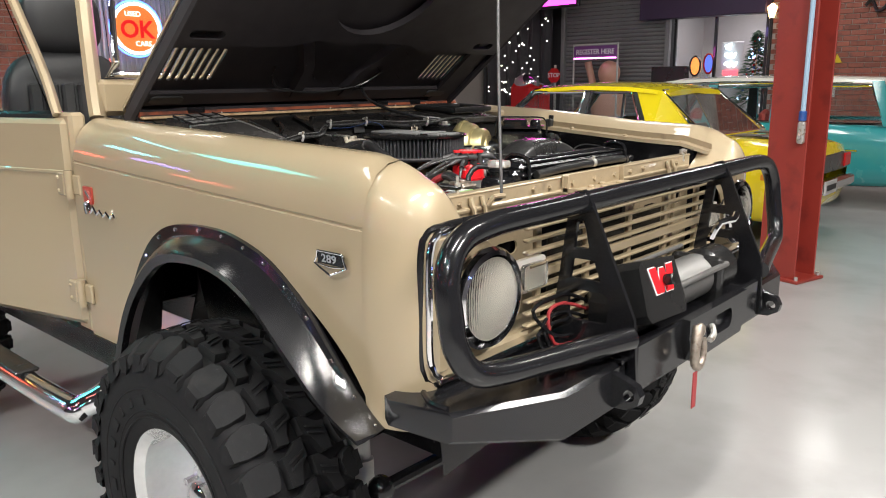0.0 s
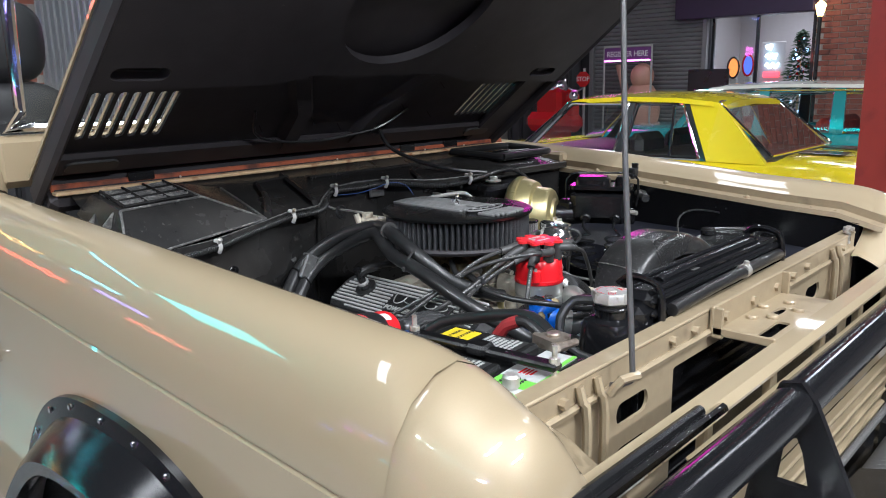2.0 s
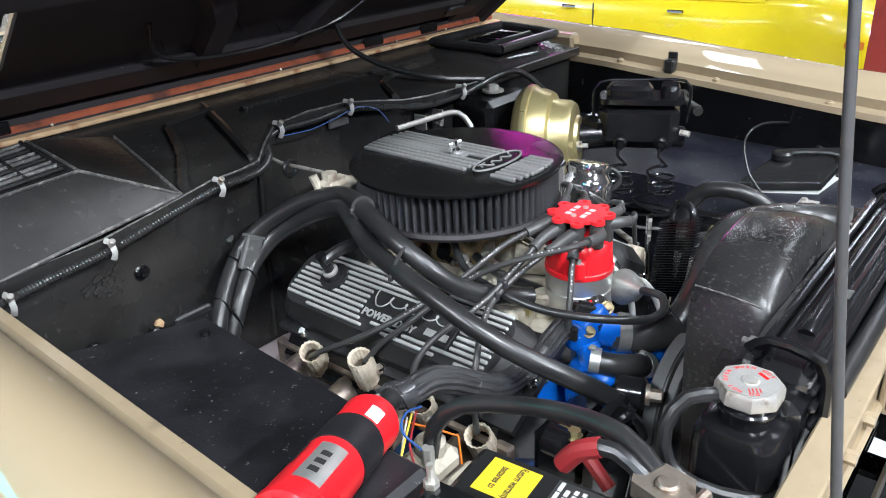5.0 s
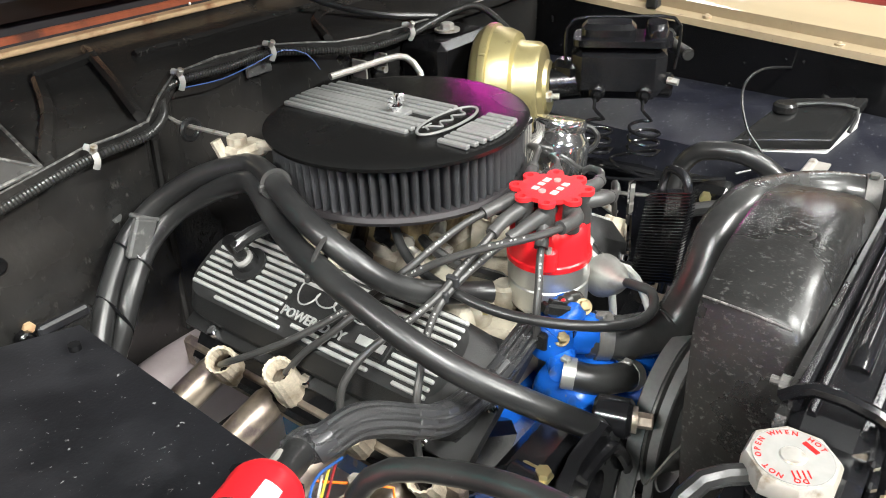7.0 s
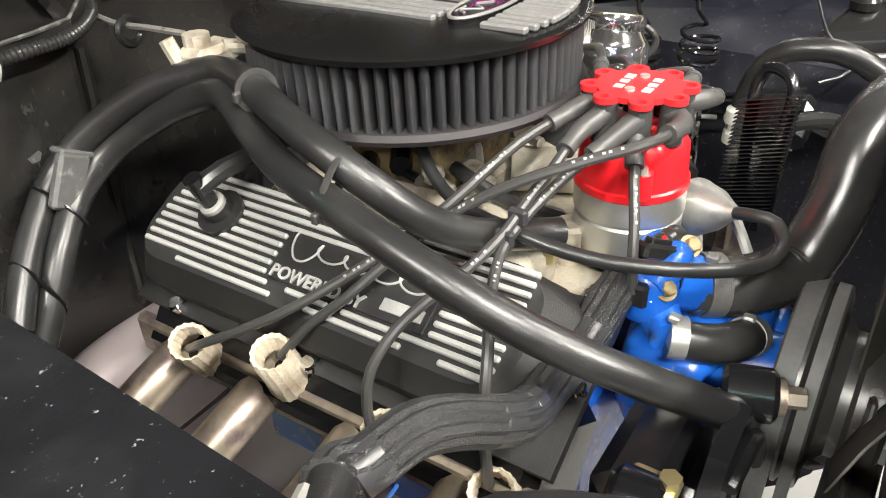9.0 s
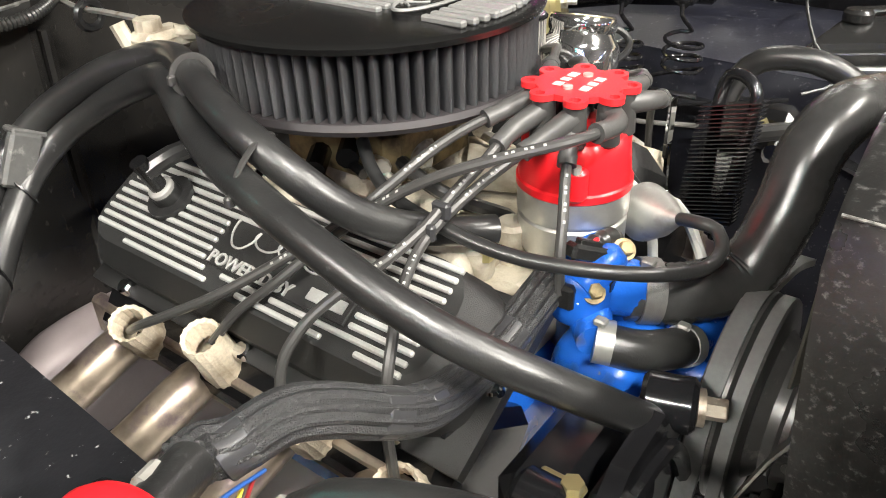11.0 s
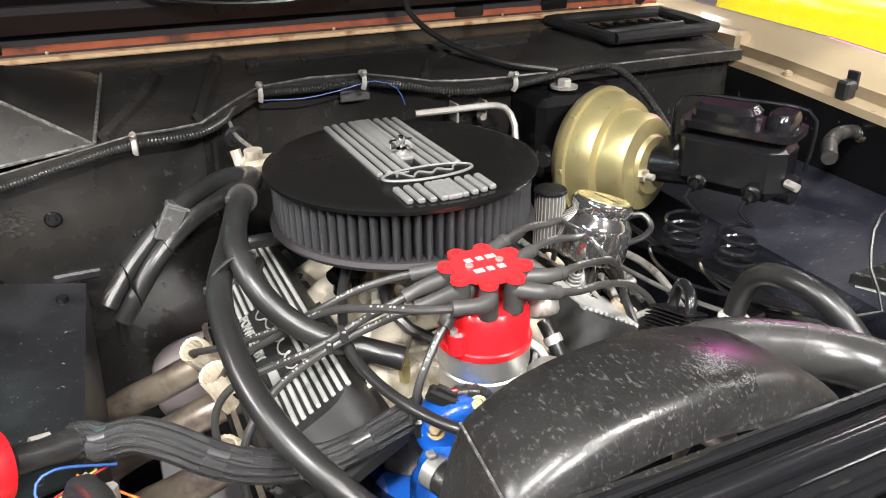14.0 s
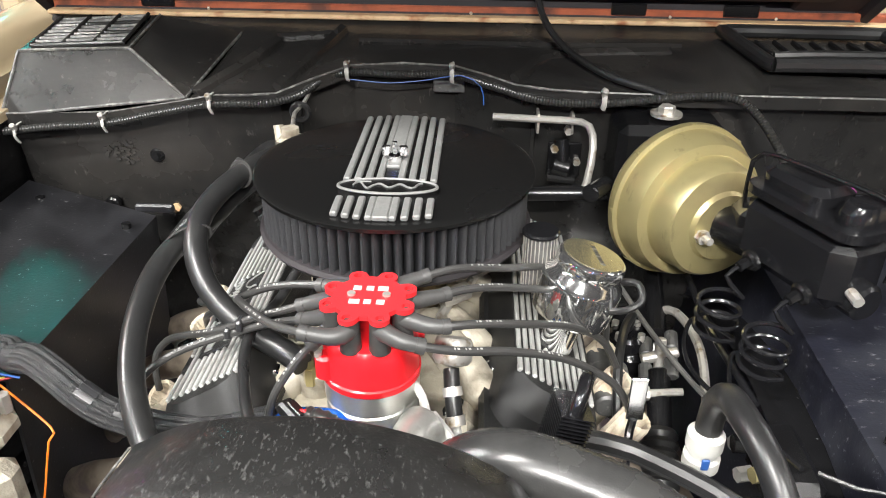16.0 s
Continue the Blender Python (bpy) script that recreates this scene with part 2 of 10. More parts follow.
    b.inputs["Metallic"].default_value = metal
    b.inputs["Specular IOR Level"].default_value = spec
    b.inputs["Coat Weight"].default_value = coat
    b.inputs["Coat Roughness"].default_value = coat_rough
    if bump:
        nb = N.new("ShaderNodeTexNoise")
        nb.inputs["Scale"].default_value, nb.inputs["Detail"].default_value = bscale or scale * 4, 5.0
        L.new(geo.outputs["Position"], nb.inputs["Vector"])
        bp = N.new("ShaderNodeBump")
        bp.inputs["Strength"].default_value, bp.inputs["Distance"].default_value = bump, 0.002
        L.new(nb.outputs["Fac"], bp.inputs["Height"])
        L.new(bp.outputs["Normal"], b.inputs["Normal"])
    if emit:
        b.inputs["Emission Color"].default_value = (*base, 1)
        b.inputs["Emission Strength"].default_value = emit
    return mt


def glass(name, tint=(0.9, 0.95, 0.95), rough=0.02, ior=1.45, ripple=0.0):
    mt = bpy.data.materials.new(name)
    mt.use_nodes = True
    b = mt.node_tree.nodes["Principled BSDF"]
    b.inputs["Base Color"].default_value = (*tint, 1)
    b.inputs["Transmission Weight"].default_value = 1.0
    b.inputs["Roughness"].default_value = rough
    b.inputs["IOR"].default_value = ior
    if ripple:
        N, L = mt.node_tree.nodes, mt.node_tree.links
        geo, wv, bp = N.new("ShaderNodeNewGeometry"), N.new("ShaderNodeTexWave"), N.new("ShaderNodeBump")
        wv.inputs["Scale"].default_value = 70.0
        wv.inputs["Distortion"].default_value = 1.5
        bp.inputs["Strength"].default_value, bp.inputs["Distance"].default_value = ripple, 0.002
        L.new(geo.outputs["Position"], wv.inputs["Vector"])
        L.new(wv.outputs["Fac"], bp.inputs["Height"])
        L.new(bp.outputs["Normal"], b.inputs["Normal"])
    return mt


BEIGE = material("beige_metallic_paint", (0.35, 0.277, 0.172), 0.46, 0.15, 0.05, 900, 0.01, coat=1.0, rvar=0.05, coat_rough=0.025)
BEIGE_IN = material("beige_inner_paint", (0.33, 0.26, 0.165), 0.40, 0.2, 0.12, 60, 0.05, coat=0.4, dirt=(0.16, 0.12, 0.08), dirt_scale=14, dirt_at=(0.6, 0.8), scuff=(0.10, 0.085, 0.06), scuff_scale=45, scuff_at=(0.66, 0.72))
RUST = material("rusty_cowl_edge", (0.56, 0.39, 0.22), 0.6, 0.0, 0.3, 50, 0.3, dirt=(0.30, 0.12, 0.05), dirt_scale=26, dirt_at=(0.55, 0.70))
RED_RUST = material("red_rust", (0.30, 0.075, 0.030), 0.7, 0.0, 0.5, 40, 0.4, dirt=(0.09, 0.03, 0.018), dirt_scale=18, dirt_at=(0.5, 0.66))
DULL_BRASS = material("grimy_brass_casting", (0.34, 0.27, 0.14), 0.48, 0.5, 0.35, 60, 0.3, bscale=300, dirt=(0.07, 0.052, 0.03), dirt_scale=36, dirt_at=(0.42, 0.62))
RIBBED_BELT = material("worn_grey_belt", (0.13, 0.13, 0.128), 0.55, 0.0, 0.2, 200, 0.1)
FAN = material("dusty_fan_blade", (0.055, 0.054, 0.045), 0.6, 0.1, 0.3, 60, 0.15)
BLACK = material("satin_black_paint", (0.0055, 0.0055, 0.006), 0.24, 0.0, 0.3, 30, 0.08, rvar=0.1, scuff=(0.12, 0.12, 0.12), scuff_scale=80, scuff_at=(0.66, 0.72))
BLACK_DUST = material("dusty_black_sheet", (0.008, 0.008, 0.0095), 0.40, 0.0, 0.3, 60, 0.12, dirt=(0.022, 0.022, 0.025), dirt_scale=9, dirt_at=(0.45, 0.8), rvar=0.12, scuff=(0.20, 0.20, 0.20), scuff_scale=150, scuff_at=(0.645, 0.69))
BLACK_COWL = material("scuffed_black_cowl", (0.0165, 0.016, 0.0155), 0.25, 0.0, 0.35, 24, 0.2, dirt=(0.048, 0.044, 0.040), dirt_scale=5, dirt_at=(0.46, 0.82), rvar=0.14, scuff=(0.085, 0.080, 0.074), scuff_scale=110, scuff_at=(0.62, 0.76), stretch=(1, 1.3, 0.4))
# pale scuffed black for worn edges; also paints the firewall flange's lit edge
WORN_LIT_EDGE = material("worn_lit_black_edge", (0.075, 0.073, 0.07), 0.42, 0.1, 0.4, 90, 0.2, scuff=(0.22, 0.215, 0.20), scuff_scale=90, scuff_at=(0.50, 0.62))
BLACK_GLOSS = material("gloss_black_powder_coat", (0.008, 0.008, 0.009), 0.16, 0.0, 0.2, 300, 0.03, rvar=0.05)
BLACK_FLAT = material("flat_black_hood_lining", (0.026, 0.023, 0.025), 0.6, 0.0, 0.3, 20, 0.06, rvar=0.12, spec=0.3, scuff=(0.22, 0.21, 0.19), scuff_scale=34, scuff_at=(0.715, 0.735), stretch=(1, 0.4, 1))
PLASTIC = material("moulded_black_plastic", (0.012, 0.012, 0.012), 0.24, 0.0, 0.3, 60, 0.1, rvar=0.1, scuff=(0.10, 0.10, 0.10), scuff_scale=90, scuff_at=(0.66, 0.74))
SHROUD = material("scuffed_shroud_plastic", (0.015, 0.0148, 0.0145), 0.28, 0.0, 0.35, 60, 0.10, bscale=420, rvar=0.10, scuff=(0.095, 0.094, 0.092), scuff_scale=330, scuff_at=(0.56, 0.74), stretch=(1, 0.5, 0.7), dirt=(0.026, 0.0257, 0.025), dirt_scale=10, dirt_at=(0.5, 0.75))
CRINKLE = material("black_crinkle_finish", (0.011, 0.011, 0.011), 0.48, 0.0, 0.2, 300, 0.5, bscale=1400)
MATTE = material("matte_black_lid", (0.006, 0.006, 0.006), 0.26, 0.0, 0.2, 300, 0.10, bscale=1500)
PLEAT = material("dark_cotton_filter_pleats", (0.024, 0.0245, 0.027), 0.45, 0.0, 0.4, 900, 0.6, bscale=1600)
RUBBER = material("black_rubber_hose", (0.0145, 0.0145, 0.0148), 0.31, 0.0, 0.25, 120, 0.10, bscale=500, dirt=(0.030, 0.030, 0.029), dirt_scale=16, dirt_at=(0.5, 0.85), rvar=0.09, scuff=(0.08, 0.08, 0.08), scuff_scale=120, scuff_at=(0.66, 0.78))
# paler copy of RUBBER: lamp light on the radiator hose put into its colour
CORDED_LIT = material("lit_corded_rubber_hose", (0.028, 0.028, 0.028), 0.26, 0.0, 0.25, 120, 0.08, bscale=600, dirt=(0.05, 0.049, 0.047), dirt_scale=14, dirt_at=(0.45, 0.8), rvar=0.08)
LEAD = material("charcoal_lead_jacket", (0.040, 0.039, 0.038), 0.36, 0.0, 0.2, 200, 0.05)
BOOT = material("moulded_grey_boot", (0.052, 0.051, 0.050), 0.42, 0.0, 0.2, 160, 0.08)
BRACKET = material("dull_grey_bracket", (0.10, 0.10, 0.098), 0.45, 0.3, 0.3, 120, 0.2, scuff=(0.24, 0.235, 0.225), scuff_scale=90, scuff_at=(0.56, 0.7))
CHAMPAGNE = material("brushed_champagne_disc", (0.62, 0.56, 0.36), 0.26, 0.9, 0.08, 400, 0.03)
PALE_CAST = material("pale_cast_housing", (0.30, 0.255, 0.26), 0.5, 0.1, 0.12, 40, 0.2)
TYRE = material("tyre_rubber", (0.0085, 0.0085, 0.009), 0.72, 0.0, 0.25, 60, 0.2, dirt=(0.015, 0.0148, 0.0145), dirt_scale=12, rvar=0.1, spec=0.22, scuff=(0.03, 0.03, 0.03), scuff_scale=60, scuff_at=(0.64, 0.74))
RIM = material("polished_wheel_alloy", (0.72, 0.72, 0.71), 0.24, 0.7, 0.08, 60, 0.02)
CANISTER = material("dull_zinc_canister", (0.42, 0.42, 0.395), 0.36, 0.7, 0.2, 90, 0.06, dirt=(0.20, 0.19, 0.16), dirt_scale=40, dirt_at=(0.55, 0.75))
CAP_LABEL = material("worn_white_label", (0.22, 0.215, 0.205), 0.5, 0.0, 0.2, 120, 0.03)
LEAD_PRINT = material("pale_lead_print", (0.32, 0.32, 0.31), 0.5, 0.0, 0.2, 120, 0.0)
ROD = material("worn_grey_rod", (0.09, 0.088, 0.088), 0.34, 0.4, 0.2, 90, 0.05)
EMBLEM = material("red_emblem_enamel", (0.38, 0.05, 0.03), 0.3, 0.0, 0.2, 200, 0.05)
LOOM = material("corrugated_loom_plastic", (0.022, 0.022, 0.021), 0.3, 0.0, 0.2, 100, 0.05, dirt=(0.045, 0.044, 0.042), dirt_scale=25, dirt_at=(0.55, 0.9))
BRAID = material("braided_black_sleeve", (0.022, 0.022, 0.023), 0.32, 0.0, 0.5, 900, 0.9, bscale=900, scuff=(0.16, 0.16, 0.16), scuff_scale=300, scuff_at=(0.62, 0.7))
TAPE = material("black_tape", (0.03, 0.03, 0.032), 0.28, 0.0, 0.2, 120, 0.1)
CHROME = material("chrome", (0.85, 0.85, 0.86), 0.07, 1.0, 0.02, 60, 0.0, rvar=0.03)
ALU = material("machined_aluminium", (0.60, 0.60, 0.57), 0.40, 0.85, 0.08, 300, 0.05)
FIN = material("brushed_fin_top", (0.46, 0.46, 0.445), 0.5, 0.4, 0.18, 500, 0.12)
FINLID = material("worn_grey_fin", (0.19, 0.19, 0.185), 0.55, 0.25, 0.25, 200, 0.2)
STEEL = material("zinc_plated_steel", (0.58, 0.56, 0.52), 0.4, 0.7, 0.15, 120, 0.08, dirt=(0.22, 0.16, 0.09), dirt_scale=60)
CAST = material("cast_aluminium_manifold", (0.46, 0.42, 0.34), 0.6, 0.35, 0.18, 50, 0.5, bscale=260, dirt=(0.14, 0.11, 0.075), dirt_scale=22, dirt_at=(0.5, 0.72))
HEADER = material("heat_stained_header_pipe", (0.34, 0.285, 0.225), 0.36, 0.65, 0.3, 26, 0.15, dirt=(0.075, 0.055, 0.042), dirt_scale=15, dirt_at=(0.44, 0.64), scuff=(0.16, 0.12, 0.13), scuff_scale=20, scuff_at=(0.52, 0.66))
BLUE = material("grimy_engine_blue", (0.010, 0.095, 0.46), 0.26, 0.0, 0.2, 40, 0.12, bscale=420, dirt=(0.008, 0.02, 0.07), dirt_scale=34, dirt_at=(0.56, 0.72), rvar=0.08, scuff=(0.20, 0.19, 0.17), scuff_scale=70, scuff_at=(0.68, 0.74))
RED = material("red_distributor_plastic", (0.66, 0.012, 0.018), 0.3, 0.0, 0.05, 100, 0.03)
REDTOP = material("red_retainer_plastic", (0.62, 0.02, 0.025), 0.42, 0.0, 0.08, 200, 0.08)
GOLD = material("yellow_zinc_booster", (0.50, 0.43, 0.21), 0.33, 0.75, 0.14, 14, 0.05, bscale=90, rvar=0.1, dirt=(0.34, 0.28, 0.15), dirt_scale=9, dirt_at=(0.5, 0.7), scuff=(0.30, 0.25, 0.13), scuff_scale=60, scuff_at=(0.60, 0.78), stretch=(1, 1, 0.25))
SOCK = material("woven_glass_boot", (0.62, 0.54, 0.42), 0.9, 0.0, 0.3, 300, 0.8, bscale=500, dirt=(0.28, 0.20, 0.12), dirt_scale=30, dirt_at=(0.52, 0.74))
WHITE = material("white_paint_marking", (0.75, 0.75, 0.74), 0.5, 0.0, 0.05, 200, 0.0)
BOTTLE = material("milky_bottle_plastic", (0.50, 0.51, 0.49), 0.42, 0.0, 0.1, 30, 0.03)
OFFWHITE = material("off_white_plastic", (0.45, 0.445, 0.42), 0.5, 0.0, 0.1, 40, 0.03)
PULLEY = material("worn_black_pulley", (0.075, 0.074, 0.073), 0.36, 0.4, 0.3, 60, 0.05, scuff=(0.20, 0.19, 0.175), scuff_scale=50, scuff_at=(0.58, 0.74))
YELLOW_LABEL = material("yellow_sticker", (0.62, 0.46, 0.015), 0.35, 0.0, 0.1, 60, 0.0)
LABEL_WHITE = material("worn_white_sticker", (0.40, 0.40, 0.39), 0.45, 0.0, 0.2, 150, 0.0)
GREEN_LABEL = material("green_sticker", (0.16, 0.48, 0.06), 0.35, 0.0, 0.1, 60, 0.0)
INK = material("black_print", (0.02, 0.02, 0.02), 0.5, 0.0, 0.1, 60, 0.0)
RED_CABLE = material("red_cable_cover", (0.24, 0.018, 0.020), 0.5, 0.0, 0.12, 80, 0.05)
ORANGE = material("orange_wire", (0.85, 0.2, 0.02), 0.45, 0.0, 0.05, 60, 0.0)
BLUEWIRE = material("blue_wire", (0.02, 0.075, 0.27), 0.45, 0.0, 0.05, 60, 0.0)
YELLOWWIRE = material("yellow_wire", (0.8, 0.65, 0.08), 0.45, 0.0, 0.05, 60, 0.0)
WHITEWIRE = material("white_wire", (0.6, 0.58, 0.52), 0.45, 0.0, 0.05, 60, 0.0)
TERMINAL = material("lead_terminal", (0.34, 0.29, 0.24), 0.45, 0.8, 0.25, 80, 0.2, dirt=(0.18, 0.13, 0.1), dirt_scale=60)
CABLE = material("dull_steel_cable", (0.14, 0.136, 0.13), 0.42, 0.5, 0.2, 300, 0.3)
SOFT_CHROME = material("plated_breather_can", (0.80, 0.80, 0.79), 0.09, 0.97, 0.03, 60, 0.0, rvar=0.04)
APRON = material("dusty_blue_black_apron", (0.0075, 0.008, 0.0135), 0.48, 0.0, 0.3, 60, 0.12, bscale=200, rvar=0.14, spec=0.3, dirt=(0.020, 0.021, 0.027), dirt_scale=12, dirt_at=(0.5, 0.72), scuff=(0.10, 0.10, 0.11), scuff_scale=140, scuff_at=(0.60, 0.72), stretch=(0.5, 1, 1))
REFLECTOR = material("lamp_reflector", (0.92, 0.88, 0.80), 0.38, 0.55, 0.05, 60, 0.0, rvar=0.05)
LAMPGLASS = glass("sealed_beam_glass", (0.97, 0.97, 0.94), 0.01, ripple=0.05)
CLEAR = glass("clear_glass", (0.92, 0.95, 0.95), 0.0)
SEAT = material("black_vinyl_seat", (0.008, 0.008, 0.009), 0.45, 0.0, 0.2, 60, 0.2, bscale=500)
EPOXY = material("glossy_grey_epoxy_floor", (0.33, 0.327, 0.32), 0.20, 0.0, 0.04, 3, 0.02, bscale=30, dirt=(0.27, 0.265, 0.26), dirt_scale=2.2, dirt_at=(0.45, 0.75), rvar=0.07)
BRICKM = material("red_brick", (0.27, 0.085, 0.055), 0.8, 0.0, 0.25, 40, 0.4, dirt=(0.14, 0.05, 0.04), dirt_scale=8, vary=0.25)
MORTAR = material("grey_mortar", (0.36, 0.33, 0.3), 0.9, 0.0, 0.15, 60, 0.4)
SHUTTER = material("grey_roller_shutter", (0.24, 0.235, 0.24), 0.5, 0.3, 0.08, 20, 0.03)
PURPLE = material("purple_fascia", (0.035, 0.018, 0.05), 0.5, 0.0, 0.1, 10, 0.02)
WALL = material("dark_painted_wall", (0.03, 0.028, 0.032), 0.7, 0.0, 0.2, 6, 0.1)
PLASTER = material("white_plaster", (0.42, 0.40, 0.40), 0.7, 0.0, 0.05, 8, 0.05)
CORRUGATED = material("corrugated_zinc_sheet", (0.42, 0.42, 0.43), 0.4, 0.7, 0.1, 10, 0.03)
CEILING = material("dark_ceiling", (0.035, 0.033, 0.036), 0.8, 0.0, 0.2, 5, 0.05)
REDSTEEL = material("red_oxide_steel_paint", (0.26, 0.032, 0.022), 0.4, 0.0, 0.12, 8, 0.06, dirt=(0.17, 0.02, 0.015), dirt_scale=5)
PIPEBLUE = material("pale_blue_conduit", (0.32, 0.45, 0.58), 0.45, 0.0, 0.06, 30, 0.02)
YELLOW = material("bright_yellow_car_paint", (0.90, 0.72, 0.008), 0.25, 0.0, 0.03, 400, 0.0, coat=1.0)
TEAL = material("teal_car_paint", (0.035, 0.30, 0.32), 0.25, 0.0, 0.03, 400, 0.0, coat=1.0)
CREAM = material("cream_roof_paint", (0.72, 0.72, 0.64), 0.3, 0.0, 0.03, 300, 0.0, coat=1.0)
STRIPE = material("black_car_paint", (0.012, 0.012, 0.012), 0.3, 0.0, 0.05, 300, 0.0, coat=0.6)
TAILRED = material("red_lamp_lens", (0.5, 0.015, 0.015), 0.15, 0.0, 0.05, 200, 0.05)
AMBER = material("amber_lamp_lens", (0.75, 0.25, 0.03), 0.15, 0.0, 0.05, 200, 0.05)
GREEN = material("fir_needles", (0.03, 0.07, 0.03), 0.7, 0.0, 0.3, 60, 0.0)


def glow(name, colour, strength):
    mt = bpy.data.materials.new(name)
    mt.use_nodes = True
    b = mt.node_tree.nodes["Principled BSDF"]
    b.inputs["Base Color"].default_value = (*colour, 1)
    b.inputs["Emission Color"].default_value = (*colour, 1)
    b.inputs["Emission Strength"].default_value = strength
    return mt

# ---- the showroom ----
X0, X1, Y0, Y1 = -8.0, 14.0, -7.0, 11.0


def wall_piece(name, x0, x1, y0, y1, z0, z1, mt, label):
    ob = part(name, Mesh().box(((x0 + x1) / 2, (y0 + y1) / 2, (z0 + z1) / 2), (x1 - x0, y1 - y0, z1 - z0)), mt, None, label)
    return tagged(ob, label, "wall", kind="structure")


tagged(part("floor", Mesh().box((4, 2, FLOOR - 0.1), (26, 20, 0.2)), EPOXY), "glossy pale grey epoxy showroom floor", "floor", kind="structure")
tagged(part("ceiling", Mesh().box((4, 2, CEIL + 0.1), (26, 20, 0.2)), CEILING), "dark painted ceiling with batten lamps", "ceiling", kind="structure")
wall_piece("wall_south", X0, X1, Y0 - 0.2, Y0, FLOOR, CEIL, WALL, "plain dark painted wall")
wall_piece("wall_west", X0 - 0.2, X0, Y0, Y1, FLOOR, CEIL, WALL, "plain dark painted wall")
wall_piece("wall_north", X0, X1, Y1, Y1 + 0.2, FLOOR, CEIL, MORTAR, "brick showroom wall with grey mortar")
# east wall: brick, shop opening, roller shutter, dark stage
wall_piece("wall_east_a", X1, X1 + 0.2, Y0, 4.75, FLOOR, CEIL, MORTAR, "red brick showroom wall with grey mortar")
wall_piece("wall_east_b", X1, X1 + 0.2, 4.75, 6.55, 2.75, CEIL, WALL, "wall above the shop opening")
wall_piece("wall_east_c", X1, X1 + 0.2, 6.55, Y1, FLOOR, CEIL, WALL, "dark painted wall behind the stage")
wall_piece("wall_shop_back", 17.0, 17.2, 3.5, 8.0, FLOOR, 3.2, PLASTER, "white plaster wall of the bright shop")
wall_piece("wall_shop_left", X1 + 0.2, 17.0, 7.2, 7.3, FLOOR, 3.2, PLASTER, "white plaster side wall of the shop")
wall_piece("wall_shop_right", X1 + 0.2, 17.0, 3.9, 4.0, FLOOR, 3.2, PLASTER, "white plaster side wall of the shop")
tagged(part("ceiling", Mesh().box((15.6, 5.6, 3.25), (2.8, 4.6, 0.1)), PLASTER), "white shop ceiling with downlights", "ceiling", kind="structure")
shop = bpy.data.lights.new("shop_lamp", "AREA")
shop.shape, shop.size, shop.size_y, shop.energy, shop.color = "RECTANGLE", 1.6, 1.6, 70, (1.0, 0.95, 0.95)
new("shop_lamp", shop).matrix_world = pose(15.6, 5.6, 3.15)
# purple fascia above the shop
tagged(part("trim", Mesh().box((13.85, 5.9, 3.55), (0.28, 2.35, 1.7), 0.01), PURPLE), "dark purple fascia board above the shop", "fascia", kind="structure")
# roller shutter with slats
g = Mesh()
for i in range(58):
    z = FLOOR + 0.04 + i * 0.0765
    g.rings([[(13.97 - 0.022 * math.sin(math.pi * j / 6), y, z - 0.036 + 0.072 * j / 6) for j in range(7)] for y in (6.62, 8.85)], close=False)
tagged(part("roller_shutter", g, SHUTTER), "closed grey steel roller shutter", "shutter", kind="structure")
for y in (6.58, 8.9):
    tagged(part("trim", Mesh().box((13.94, y, 2.4), (0.1, 0.09, 4.6), 0.008), SHUTTER), "grey shutter guide rail", "trim", kind="structure")


def batten_lamp(lx, ly, sx, sy):
    """A lamp housing under the ceiling."""
    t = thing("ceiling_light", (lx, ly, CEIL), "white batten lamp fixed under the dark ceiling", "light", "ceiling lights")
    sub("housing", Mesh().box((lx, ly, CEIL - 0.04), (sx + 0.06, sy + 0.06, 0.08), 0.01), OFFWHITE, t)
    for s in (-1, 1):
        c = (lx + s * (sx / 2 + 0.05), ly, CEIL - 0.05) if sx > sy else (lx, ly + s * (sy / 2 + 0.05), CEIL - 0.05)
        sub("end_cap", Mesh().box(c, (0.05, sy + 0.05, 0.09) if sx > sy else (sx + 0.05, 0.05, 0.09), 0.01), OFFWHITE, t)


for (lx, ly), (sx, sy), watts, colour in LAMPS:
    batten_lamp(lx, ly, sx, sy)
for (lx, ly, lz), (sx, sy), watts, colour in NEONS:
    t = thing("neon_light", (lx, ly, CEIL), "coloured neon tube hung from the ceiling", "neon light", "neon tubes")
    sub("channel", Mesh().box((lx, ly, lz + 0.04), (sx + 0.04, sy + 0.04, 0.05), 0.008), SHUTTER, t)
    for s in (-0.4, 0.4):
        a = (lx + s * sx, ly + s * sy * (sy > sx), 0)
        sub("wire", Mesh().cyl((lx + s * sx * (sx > sy), ly + s * sy * (sy > sx), lz + 0.06), (lx + s * sx * (sx > sy), ly + s * sy * (sy > sx), CEIL), 0.004, 6), SHUTTER, t)


